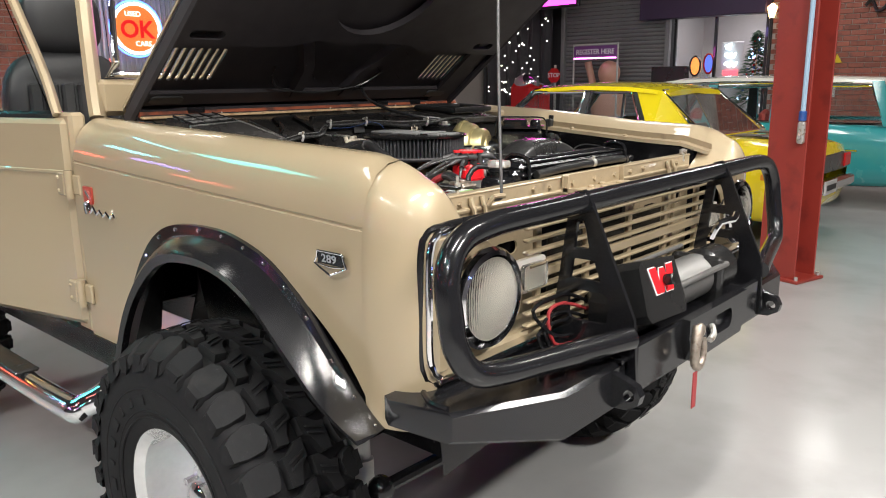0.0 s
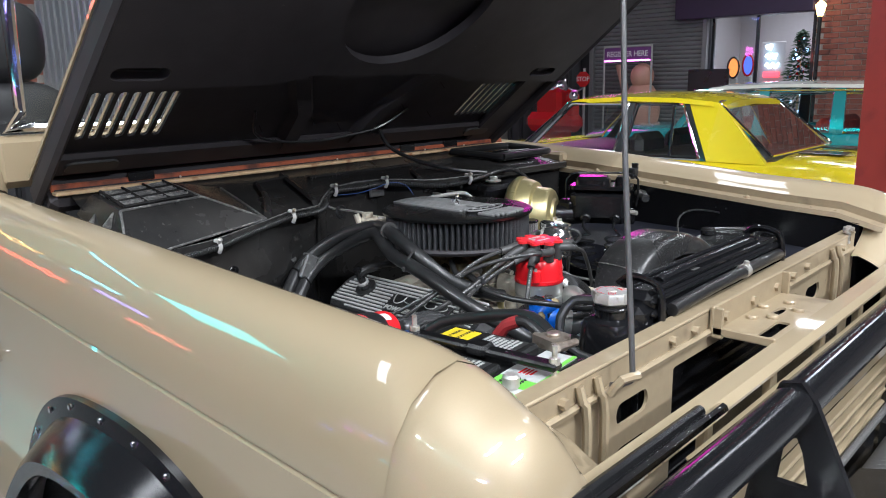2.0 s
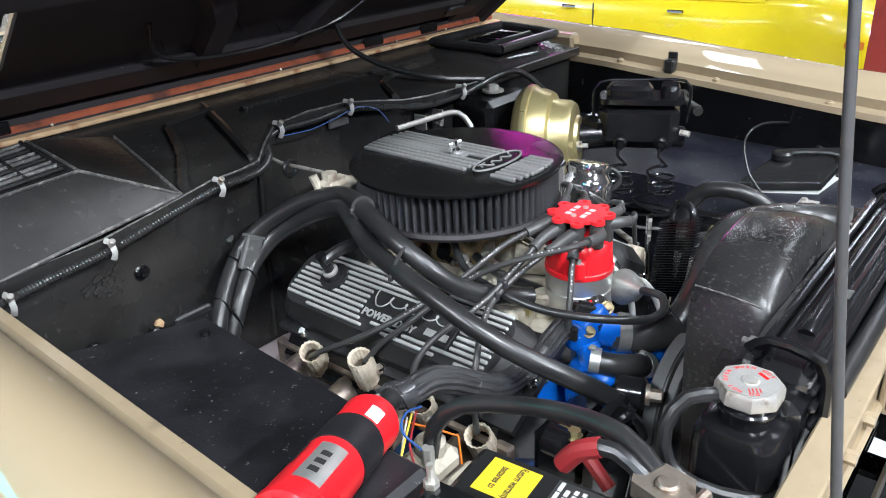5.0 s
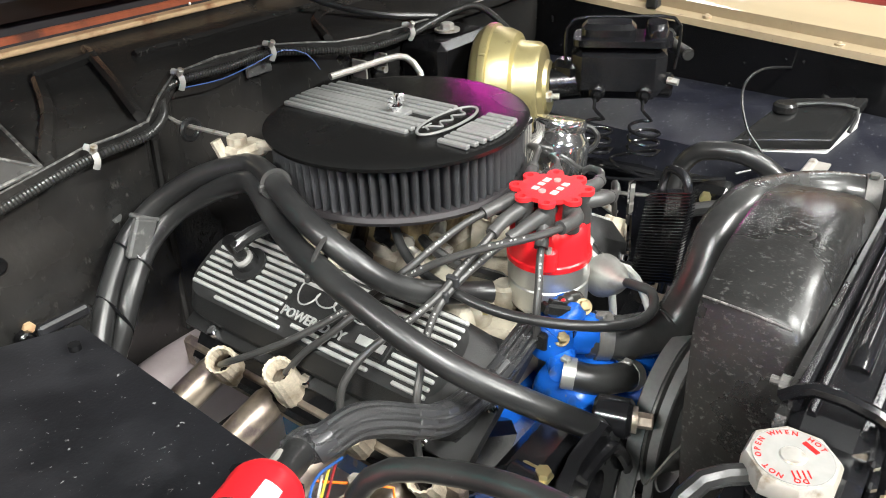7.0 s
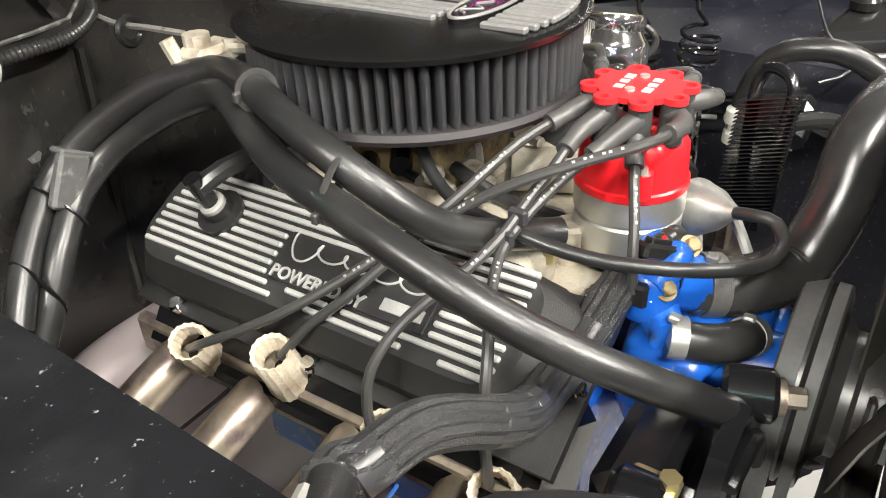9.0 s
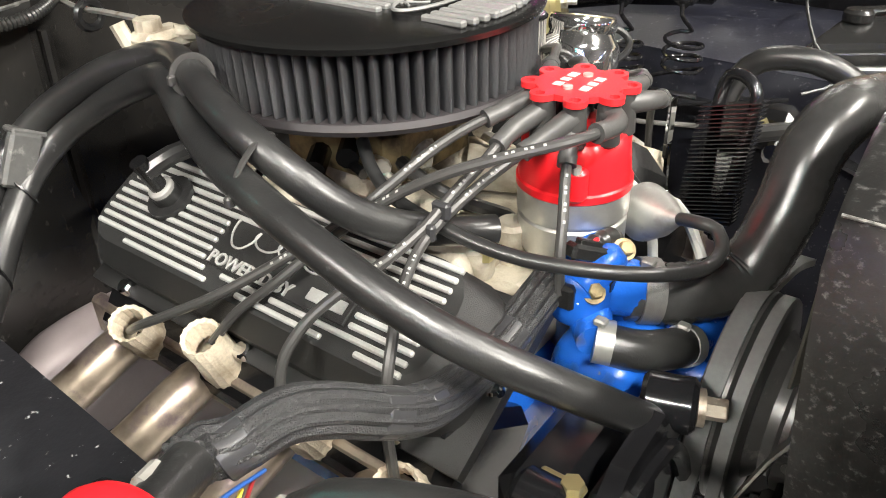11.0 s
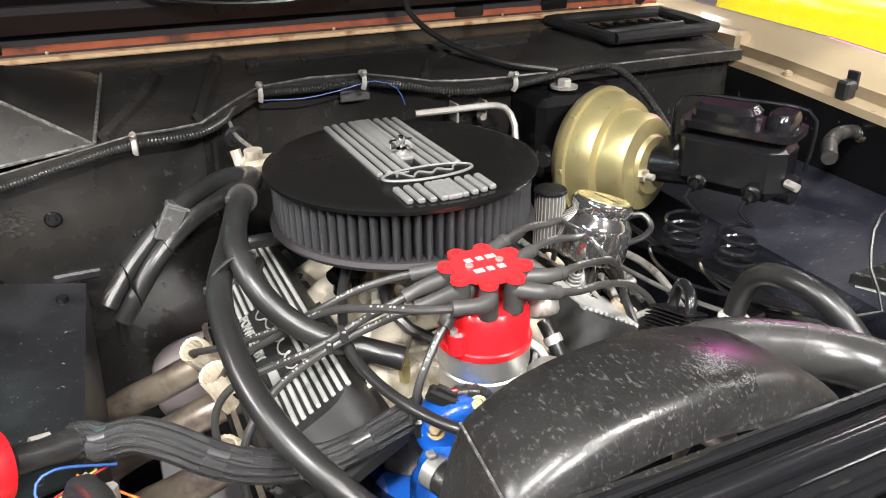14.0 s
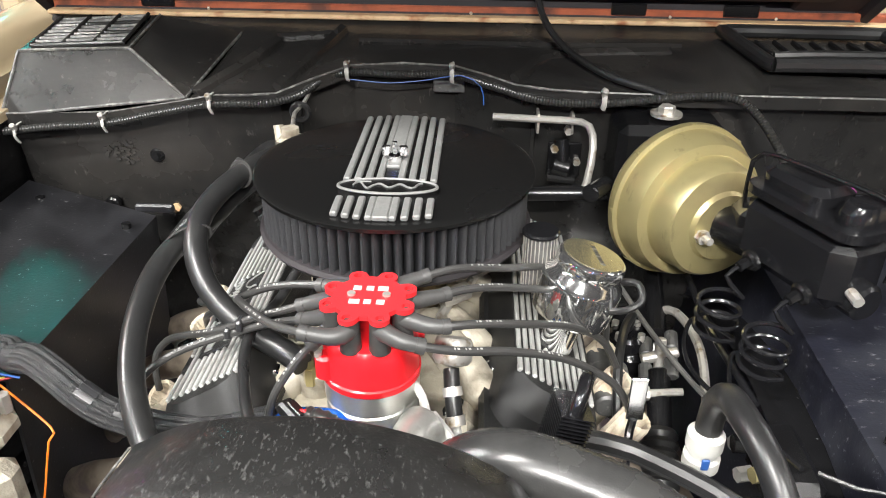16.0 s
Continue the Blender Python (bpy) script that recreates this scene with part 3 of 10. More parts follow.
# red steel column with conduit
def steel_column():
    t = thing("steel_column", (5.93, 1.70, FLOOR), "red oxide painted steel column with a pale blue conduit", "column", kind="structure")
    M = Matrix.Translation((5.93, 1.70, 0)) @ Matrix.Rotation(radians(-15), 4, "Z")
    g = Mesh()
    for s in (-1, 1):
        g.box((s * 0.125, 0, (FLOOR + CEIL) / 2), (0.016, 0.3, CEIL - FLOOR), 0.003, M)
    g.box((0, 0, (FLOOR + CEIL) / 2), (0.234, 0.014, CEIL - FLOOR), 0.002, M)
    sub("column", g, REDSTEEL, t)
    sub("base_plate", Mesh().box((0, 0, FLOOR + 0.012), (0.34, 0.4, 0.024), 0.004, M), REDSTEEL, t)
    for sx in (-1, 1):
        for sy in (-1, 1):
            p = M @ Vector((sx * 0.14, sy * 0.17, FLOOR + 0.02))
            sub("anchor_bolt", Mesh().cyl(p, p + Vector((0, 0, 0.03)), 0.014, 6), STEEL, t)
    p = M @ Vector((-0.152, -0.115, 0))
    sub("conduit", Mesh().cyl((p.x, p.y, 1.35), (p.x, p.y, CEIL), 0.017, 10), PIPEBLUE, t)
    sub("pipe_end", Mesh().cyl((p.x, p.y, 1.3), (p.x, p.y, 1.37), 0.026, 10, bev=0.004), BLUEWIRE, t)
    sub("hose_valve", Mesh().box((p.x, p.y, 1.22), (0.05, 0.05, 0.16), 0.012).cyl((p.x - 0.05, p.y, 1.19), (p.x + 0.03, p.y, 1.19), 0.014, 8), STEEL, t)


steel_column()

# ---- the off-road vehicle ----
truck = thing("off_road_vehicle", (CX, 2.4, FLOOR), "beige vintage off-road vehicle with its hood propped open", "car")
BASE_Y = 1.55     # front axle
WHEEL_Z = FLOOR + 0.45


def mirror_x(g):
    """The same shape on the other side of the centre line."""
    h = Mesh()
    h.v = [(2 * CX - x, y, z) for x, y, z in g.v]
    h.f = [tuple(reversed(f)) for f in g.f]
    return h


def far_side(g):
    """The far fender, which stands further out towards the rear."""
    h = mirror_x(g)
    h.v = [(x + 0.07 + 0.092 * (y - 1.28), y, z - 0.035 * min(0.48, max(0.0, 1.757 - y))) for x, y, z in h.v]
    return h


def both(name, g, mt, parent, label="", angle=35):
    a = sub(name, g, mt, parent, label, angle)
    b = sub(name, mirror_x(g), mt, parent, label, angle)
    return a, b


def arch_z(y):
    """Lower edge of the fender over the wheel opening."""
    if y >= 2.07:
        return 0.80
    if y <= 0.97:
        return 0.94
    d = abs(y - 1.52) / 0.555
    base = 0.80 if y > 1.52 else 0.94
    return base + (1.235 - base) * max(0.0, 1 - d ** 2.6) ** 0.9


def ridge(y):
    """Height of the fender's top line."""
    return 1.455 + 0.045 * (y - 0.95) / 1.25 - (0.28 * max(0, 1.06 - y) ** 2 * 6 if y < 1.06 else 0)


def fender(drop=0.078):
    """A front fender; drop is the depth of its inner edge below the top line."""
    g = Mesh()
    rings = []
    ys = [2.245 - 0.03 * i for i in range(43)]
    ys = [y for y in ys if y > 0.985] + [0.985]
    for y in ys:
        zt, zb = ridge(y), arch_z(y)
        pull = 0.0
        out = [(1.147, zt - drop), (1.145, zt - min(0.053, drop - 0.006)), (1.136, zt - min(0.048, drop - 0.010)), (1.130, zt - min(0.039, drop - 0.014)), (1.118, zt - 0.024), (1.10, zt - 0.009), (1.075, zt + 0.002), (1.045, zt - 0.002), (1.012, zt - 0.022), (0.988, zt - 0.055), (0.973, zt - 0.105)]
        sy = zt - 0.105
        crease = 1.328 + 0.042 * (y - 1.05)
        zs = [(crease + 0.0045, 0.0), (crease + 0.0015, 0.0035), (crease - 0.0015, 0.0035), (crease - 0.0045, 0.0)]
        zs += [(crease - 0.0045 + (zb - crease + 0.0045) * i / 12, 0.0) for i in range(1, 13)]
        for z, dx in zs:
            out.append((0.973 - 0.008 * math.sin(math.pi * min(1, max(0, sy - z) / 0.3)) + dx, z))
        rings.append([(x, y, z) for x, z in out])
    g.rings(rings, close=False)
    inner = Mesh()
    inner.rings([[(x + 0.008, y, z - 0.006) for x, y, z in r[7:]] for r in rings], close=False)
    return g, inner


g, inner = fender()
fa = sub("fender", g, BEIGE, truck, "glossy beige metallic front fender", 35)
fb = sub("fender", far_side(fender(0.050)[0]), BEIGE, truck, "glossy beige metallic front fender", 35)
sub("fender_lining", inner, BLACK, truck)
sub("fender_lining", far_side(inner), BLACK, truck)

# front corner cap in front of the seam
g = Mesh()
rings = []
for i in range(13):
    a = radians(90 * i / 12)
    ins = 0.075 * (1 - math.cos(a)) * 1.0
    y = 0.982 - 0.115 * math.sin(a)
    zt = ridge(max(y, 0.93)) - 0.10 * (1 - math.cos(a)) ** 1.4
    out = [(1.235, zt - 0.125), (1.215, zt - 0.112), (1.165, zt - 0.085), (1.132, zt - 0.044), (1.118, zt - 0.024), (1.10, zt - 0.009), (1.075, zt + 0.002), (1.045 + 0.2 * ins, zt - 0.004), (1.012 + 0.4 * ins, zt - 0.022), (0.988 + 0.7 * ins, zt - 0.055), (0.973 + ins, zt - 0.105)]
    for k in range(1, 13):
        z = (zt - 0.105) + (0.93 - (zt - 0.105)) * k / 12
        out.append((0.973 - 0.008 * math.sin(math.pi * min(1, k / 9)) + ins, z))
    rings.append([(x, y, z) for x, z in out])
rings.insert(0, [(x + 0.002, 0.996, z - 0.002) for x, y, z in rings[0]])
g.rings(rings, close=False)
sub("fender_cap", g, BEIGE, truck, "rounded beige nose corner with a seam")
sub("fender_cap", far_side(g), BEIGE, truck, "rounded beige nose corner with a seam")

# hood opening gutters and inner fender walls
def gutter(drop):
    ys = (0.95, 1.05, 1.2, 1.5, 1.8, 2.12)
    return Mesh().rings([[(1.147, y, ridge(y) - drop + 0.014), (1.147, y, ridge(y) - drop - 0.004), (1.175, y, ridge(y) - drop - 0.008), (1.178, y, ridge(y) - drop - 0.02)] for y in ys], close=False)


def fender_wall(drop):
    g = Mesh()
    for k in (0, 0.006):
        g.rings([[(1.178 - k, y, ridge(y) - drop - 0.018), (1.16 - k, y, 1.28), (1.17 - k, y, 1.05), (1.22 - k, y, 0.75)] for y in (1.0, 1.2, 1.5, 1.8, 1.93)], close=False)
    return g


sub("fender_gutter", gutter(0.078), BEIGE_IN, truck, "beige gutter along the hood opening", 35)
sub("fender_gutter", far_side(gutter(0.046)), BEIGE_IN, truck, "beige gutter along the hood opening", 35)
sub("inner_fender", fender_wall(0.08), BLACK, truck, "satin black inner fender wall", 35)
sub("inner_fender", far_side(fender_wall(0.048)), BLACK, truck, "satin black inner fender wall", 35)


# flare, wheel, tyre
LIP = [(1.945, 0.80), (1.906, 0.87), (1.85, 0.98), (1.79, 1.065), (1.724, 1.132), (1.65, 1.185), (1.57, 1.21), (1.46, 1.218), (1.367, 1.207), (1.29, 1.18), (1.227, 1.145), (1.16, 1.09), (1.09, 1.035), (1.037, 0.995), (0.972, 0.962), (0.925, 0.945)]
EDGE = [(2.105, 0.79), (2.02, 0.905), (1.94, 1.02), (1.87, 1.12), (1.80, 1.195), (1.72, 1.243), (1.63, 1.264), (1.52, 1.27), (1.43, 1.266), (1.35, 1.25), (1.279, 1.226), (1.21, 1.185), (1.14, 1.13), (1.06, 1.045), (0.98, 0.965), (0.93, 0.935)]


def flare():
    a, b = smooth_line([(0, y, z) for y, z in EDGE], 0.5), smooth_line([(0, y, z) for y, z in LIP], 0.5)
    a, b = smooth_line(a, 0.02)[:200], smooth_line(b, 0.02)[:200]
    n = 48

    def at(line, u):
        k = u * (len(line) - 1)
        i = min(int(k), len(line) - 2)
        return line[i].lerp(line[i + 1], k - i)
    rings, edge = [], []
    for i in range(n + 1):
        e, l = at(a, i / n), at(b, i / n)
        d = l - e
        rings.append([(0.968, e.y, e.z), (0.955, e.y + d.y * 0.02, e.z + d.z * 0.02), (0.948, e.y + d.y * 0.42, e.z + d.z * 0.42), (0.925, e.y + d.y * 0.60, e.z + d.z * 0.60), (0.893, e.y + d.y * 0.86, e.z + d.z * 0.86),
                      (0.882, l.y, l.z), (0.886, l.y + d.y * 0.12, l.z + d.z * 0.14 - 0.012), (0.905, l.y + d.y * 0.12, l.z + d.z * 0.12 - 0.012), (0.96, e.y + d.y * 0.7, e.z + d.z * 0.7)])
        edge.append(e + d * 0.2)
    return Mesh().rings(rings), edge


g, edge = flare()
fl = both("wheel_arch_flare", g, BLACK_GLOSS, truck, "glossy black flare riveted to the fender")
for f, sx in ((fl[0], 1), (fl[1], -1)):
    for i in range(2, 48, 3):
        x = 0.951 if sx > 0 else 2 * CX - 0.951
        sub("rivet", Mesh().ball((x, edge[i].y, edge[i].z), (0.004, 0.0055, 0.0055), 8), CHROME, f)


def wheel(y, x_out, sign):
    """Mud tyre with chunky lugs on a polished rim; its outer face at x_out."""
    R, W = 0.445, 0.30
    hub = Vector((x_out + sign * W / 2, y, WHEEL_Z))
    M = Matrix.Translation(hub) @ Matrix.Rotation(radians(-90 * sign), 4, "Y")   # local +z points outwards
    w = sub("wheel", Mesh().lathe([(0.05, 0.02), (0.09, 0.03), (0.1, 0.0), (0.17, -0.02), (0.19, 0.03), (0.19, 0.11), (0.205, 0.125), (0.212, 0.13), (0.212, 0.118), (0.2, 0.10), (0.2, -0.12)], 40, M), RIM, truck, "polished alloy wheel")
    prof = [(0.2, 0.118), (0.215, 0.133), (0.25, 0.143), (0.31, 0.150), (0.36, 0.147), (0.395, 0.135), (0.412, 0.115), (0.418, 0.06), (0.42, 0.0), (0.418, -0.06), (0.412, -0.115), (0.36, -0.147), (0.25, -0.143), (0.2, -0.12)]
    t = sub("tyre", Mesh().lathe(prof, 72, M, caps=False), TYRE, w, "chunky black mud tyre")
    n = 30
    cell = 2 * math.pi / n

    def put(g, poly, h, base=0.417, taper=0.88):
        """A lug: outline in (share of a cell, width) raised from the casing with sloping flanks."""
        ca, cz = sum(p[0] for p in poly) / len(poly), sum(p[1] for p in poly) / len(poly)
        rows = []
        for dr, k in ((0, 1.0), (h * 0.85, taper + 0.05), (h, taper)):
            row = []
            for a, z in poly:
                a, z = (ca + (a - ca) * k) * cell, cz + (z - cz) * k
                rr = base - 9.0 * max(0, abs(z) - 0.078) ** 2 + dr
                row.append((rr * math.cos(a), rr * math.sin(a), z))
            rows.append(row)
        g.rings(rows, m=M)
    for i in range(n):
        g = Mesh()
        for side, o in ((1, i), (-1, i + 0.5)):
            deep = 0.010 * (i % 2)
            put(g, [(o + a, side * z) for a, z in ((-0.34, 0.150 + deep * 0.3), (0.26, 0.153 + deep * 0.3), (0.40, 0.136), (0.44, 0.112), (0.36, 0.086), (0.16, 0.070 + deep), (-0.22, 0.074 + deep), (-0.40, 0.092), (-0.42, 0.125))], 0.022, taper=0.90)
            put(g, [(o + a, side * z) for a, z in ((-0.44, 0.066), (-0.02, 0.060 + deep * 0.6), (0.30, 0.068), (0.34, 0.046), (0.58, 0.024), (0.60, 0.002), (0.14, 0.003), (0.02, 0.020), (-0.20, 0.030), (-0.46, 0.036))], 0.023, taper=0.94)
            for q in (0.0, 0.16):
                put(g, [(o + q + a, side * z) for a, z in ((-0.06, 0.056), (0.0, 0.056), (0.16, 0.014), (0.10, 0.014))], 0.003, 0.443)
            low = 0.362 + 0.014 * (i % 2)
            q = [(o - 0.32, 0.408), (o + 0.22, 0.408), (o + 0.14, low + 0.02), (o - 0.06, low), (o - 0.24, low + 0.014)]
            lo = [(r * math.cos(a * cell), r * math.sin(a * cell), side * (0.144 if r < 0.4 else 0.130)) for a, r in q]
            hi = [((r - 0.004) * math.cos(a * cell), (r - 0.004) * math.sin(a * cell), side * (0.1535 if r < 0.4 else 0.1515)) for a, r in q]
            g.rings([lo, hi], m=M)
        sub("tread_block", g, TYRE, w)
    for r in (0.246, 0.262, 0.318):
        sub("sidewall_ring", Mesh().tube([M @ Vector((r * math.cos(a), r * math.sin(a), 0.149 if r > 0.3 else 0.1435)) for a in [2 * math.pi * q / 48 for q in range(49)]], 0.003, 5, 0.05), TYRE, w)
    for i in range(14):
        a = 2 * math.pi * i / 28 + 0.3
        sub("sidewall_mark", Mesh().box((0.29, 0, 0.149), (0.026, 0.034 - 0.012 * (i % 3), 0.004), 0.001, M @ Matrix.Rotation(a, 4, "Z")), TYRE, w)
    for i in range(5):
        a = 2 * math.pi * i / 5
        c = M @ Vector((0.075 * math.cos(a), 0.075 * math.sin(a), 0.03))
        d = (M.to_3x3() @ Vector((0, 0, 1)))
        sub("lug_nut", Mesh().cyl(c, c + d * 0.03, 0.011, 6), CHROME, w)
    sub("hub_cap", Mesh().lathe([(0.05, 0.02), (0.05, 0.07), (0.035, 0.08), (0.01, 0.082)], 20, M), CHROME, w)
    return w


wheel(BASE_Y, 0.815, 1)
wheel(BASE_Y, 2 * CX - 0.815, -1)
wheel(BASE_Y + 2.337, 0.83, 1)
wheel(BASE_Y + 2.337, 2 * CX - 0.83, -1)
# axle, tie rod, shock and frame below
sub("front_axle", Mesh().cyl((1.05, BASE_Y, WHEEL_Z), (2.57, BASE_Y, WHEEL_Z), 0.045, 14).ball((CX + 0.25, BASE_Y, WHEEL_Z), 0.13), BLACK, truck)
both("frame_rail", Mesh().box((1.42, 2.9, 0.80), (0.07, 3.9, 0.11), 0.008), BLACK, truck)
both("shock_absorber", Mesh().cyl((1.20, 1.28, 0.62), (1.27, 1.36, 1.05), 0.03, 14).cyl((1.19, 1.27, 0.56), (1.20, 1.28, 0.66), 0.038, 14), OFFWHITE, truck)
both("tie_rod", Mesh().cyl((1.18, 1.18, 0.62), (CX, 1.16, 0.62), 0.018, 10).ball((1.18, 1.18, 0.62), 0.035), BLACK, truck)
both("coil_spring", Mesh().tube([(1.33 + 0.055 * math.cos(i * 0.7), BASE_Y + 0.055 * math.sin(i * 0.7), 0.66 + i * 0.006) for i in range(60)], 0.009, 6, 0.03), BLACK, truck)
# black panel added to stand for the shade behind the wheel opening
both("splash_shade_panel", Mesh().prism([(0.99, 0.79), (1.095, 0.79), (1.12, 0.86), (1.135, 0.97), (1.15, 1.21), (0.99, 1.21)], 2.094, 2.104, "y"), BLACK, truck)
both("wheel_well", Mesh().rings([[(1.15, 1.505 + 0.56 * math.cos(a), 0.75 + 0.45 * math.sin(a)), (1.40, 1.505 + 0.56 * math.cos(a), 0.78 + 0.45 * math.sin(a))] for a in [math.pi * (0.30 + 0.70 * i / 14) for i in range(15)]], close=False), BLACK, truck)

# body behind the fenders: door (ajar), cowl side, rocker, tub
both("cowl_side", Mesh().box((1.0, 2.30, 1.18), (0.05, 0.10, 0.68), 0.01), BEIGE, truck)
both("rocker_panel", Mesh().box((1.0, 2.8, 0.80), (0.06, 1.5, 0.10), 0.01), BLACK, truck)
DOOR_M = Matrix.Translation((0.985, 2.27, 0)) @ Matrix.Rotation(radians(14), 4, "Z")


def door(M, parent):
    d = sub("door", Mesh().box((0.0, 0.50, 1.185), (0.045, 1.0, 0.64), 0.018, M).box((-0.024, 0.50, 1.345), (0.006, 0.98, 0.012), 0.003, M), BEIGE, parent, "beige door standing ajar")
    sub("vent_window_frame", Mesh().tube([M @ Vector((0, 0.05, 1.51)), M @ Vector((0.02, 0.13, 1.66)), M @ Vector((0.05, 0.33, 1.98))], 0.024, 8, flat=0.6), BEIGE, d)
    sub("window_frame", Mesh().tube([M @ Vector((0.05, 0.33, 1.98)), M @ Vector((0.05, 0.97, 1.98)), M @ Vector((0, 0.98, 1.51))], 0.016, 8).tube([M @ Vector((0.0, 0.35, 1.51)), M @ Vector((0.04, 0.36, 1.97))], 0.011, 8), BLACK, d)
    sub("window_seal", Mesh().tube([M @ Vector((0, 0.06, 1.512)), M @ Vector((0, 0.97, 1.512))], 0.012, 6), BLACK, d)
    sub("vent_pane", Mesh().rings([[tuple(M @ Vector(p)) for p in ((0.004, 0.09, 1.52), (0.004, 0.34, 1.52), (0.044, 0.34, 1.93))], [tuple(M @ Vector(p)) for p in ((0.008, 0.09, 1.52), (0.008, 0.34, 1.52), (0.048, 0.34, 1.93))]]), CLEAR, d)
    for z in (1.31, 0.975):
        p = Vector((0.968, 2.255, z))
        sub("hinge", Mesh().cyl(p + Vector((-0.012, 0, -0.042)), p + Vector((-0.012, 0, 0.042)), 0.013, 12).box(M @ Vector((-0.025, 0.035, z)), (0.012, 0.05, 0.07), 0.004).box(p + Vector((0, -0.03, 0)), (0.012, 0.045, 0.06), 0.004), BEIGE, d)
        for k in (-0.02, 0.02):
            q = M @ Vector((-0.03, 0.045, z + k))
            sub("hinge_bolt", Mesh().ball(q, 0.006, 8), BEIGE, d)
    return d


door(DOOR_M, truck)
sub("door", Mesh().box((2 * CX - 0.985, 2.77, 1.185), (0.045, 1.0, 0.64), 0.018), BEIGE, truck)
sub("rear_body", Mesh().box((CX, 3.86, 1.18), (1.64, 1.1, 0.66), 0.03).box((CX, 3.05, 0.95), (1.6, 0.6, 0.05), 0.01), BEIGE, truck)
# black pan with an upright sheet, added to keep the wheel opening in shade
sub("floor_pan_shade", Mesh().box((CX, 2.68, 0.945), (1.5, 1.16, 0.03), 0.008).box((CX, 2.11, 1.12), (1.38, 0.012, 0.36), 0.004), BLACK, truck)
for x in (1.42, 2.2):
    s = sub("seat", Mesh().pillow((x, 3.05, 1.16), (0.52, 0.52, 0.18)).pillow((x, 3.31, 1.45), (0.52, 0.15, 0.58)), SEAT, truck, "black vinyl bucket seat", angle=60)
    sub("headrest", Mesh().pillow((x, 3.31, 1.86), (0.32, 0.13, 0.27)), SEAT, s, angle=60)
    for k in range(6):
        sub("seat_pleat", Mesh().box((x - 0.16 + k * 0.064, 3.228, 1.43), (0.052, 0.02, 0.36), 0.009), SEAT, s)
sub("steering_wheel", Mesh().tube([(2.2 + 0.19 * math.cos(a), 2.72 + 0.08 * math.sin(a), 1.62 + 0.17 * math.sin(a)) for a in [2 * math.pi * i / 24 for i in range(25)]], 0.013, 8), BLACK, truck)
# windshield frame
wf = sub("windshield_frame", Mesh().tube([(1.07, 2.27, 1.50), (1.08, 2.30, 1.60), (1.12, 2.40, 2.02)], 0.034, 8, flat=0.7).tube([(2 * CX - 1.09, 2.27, 1.50), (2 * CX - 1.10, 2.30, 1.60), (2 * CX - 1.14, 2.40, 2.02)], 0.034, 8, flat=0.7)
         .box((CX, 2.285, 1.56), (1.46, 0.05, 0.11), 0.015).box((CX, 2.40, 2.04), (1.42, 0.05, 0.06), 0.015), BEIGE, truck, "beige windshield frame")
sub("windshield_trim", Mesh().tube([(1.155, 2.278, 2.0), (1.145, 2.272, 1.66), (1.16, 2.268, 1.63), (CX, 2.262, 1.625), (2 * CX - 1.16, 2.268, 1.63), (2 * CX - 1.145, 2.272, 1.66), (2 * CX - 1.155, 2.278, 2.0)], 0.010, 8), CHROME, wf, "chrome windshield trim")
ws = sub("windshield", Mesh().rings([[(1.14, 2.295, 1.61), (2.48, 2.295, 1.61), (2.45, 2.39, 2.02), (1.17, 2.39, 2.02)], [(1.14, 2.299, 1.61), (2.48, 2.299, 1.61), (2.45, 2.394, 2.02), (1.17, 2.394, 2.02)]]), CLEAR, wf)
ws.visible_shadow = False
# side step
sub("side_step", Mesh().tube([(1.02, 1.98, 0.80), (0.86, 2.06, 0.70), (0.83, 2.2, 0.68), (0.83, 3.2, 0.68), (0.88, 3.4, 0.70), (1.02, 3.5, 0.80)], 0.038, 14), CHROME, truck, "chrome tube side step")
sub("step_pad", Mesh().box((0.825, 2.62, 0.718), (0.075, 0.42, 0.014), 0.006), PLASTIC, truck)
# mirror
mi = sub("door_mirror", Mesh().tube([(2.66, 2.36, 1.53), (2.70, 2.30, 1.57), (2.72, 2.27, 1.60)], 0.009, 8).box((2.72, 2.24, 1.66), (0.17, 0.035, 0.12), 0.014), CHROME, truck, "chrome door mirror")

# ---- hood, propped open ----
HA = radians(38)
HOOD = Matrix.Translation((CX, 2.17, 1.45)) @ Matrix.Rotation(math.pi, 4, "Z") @ Matrix.Rotation(HA, 4, "X")
# local: x to the vehicle's other side, y from the hinge to the nose, z out of the upper face


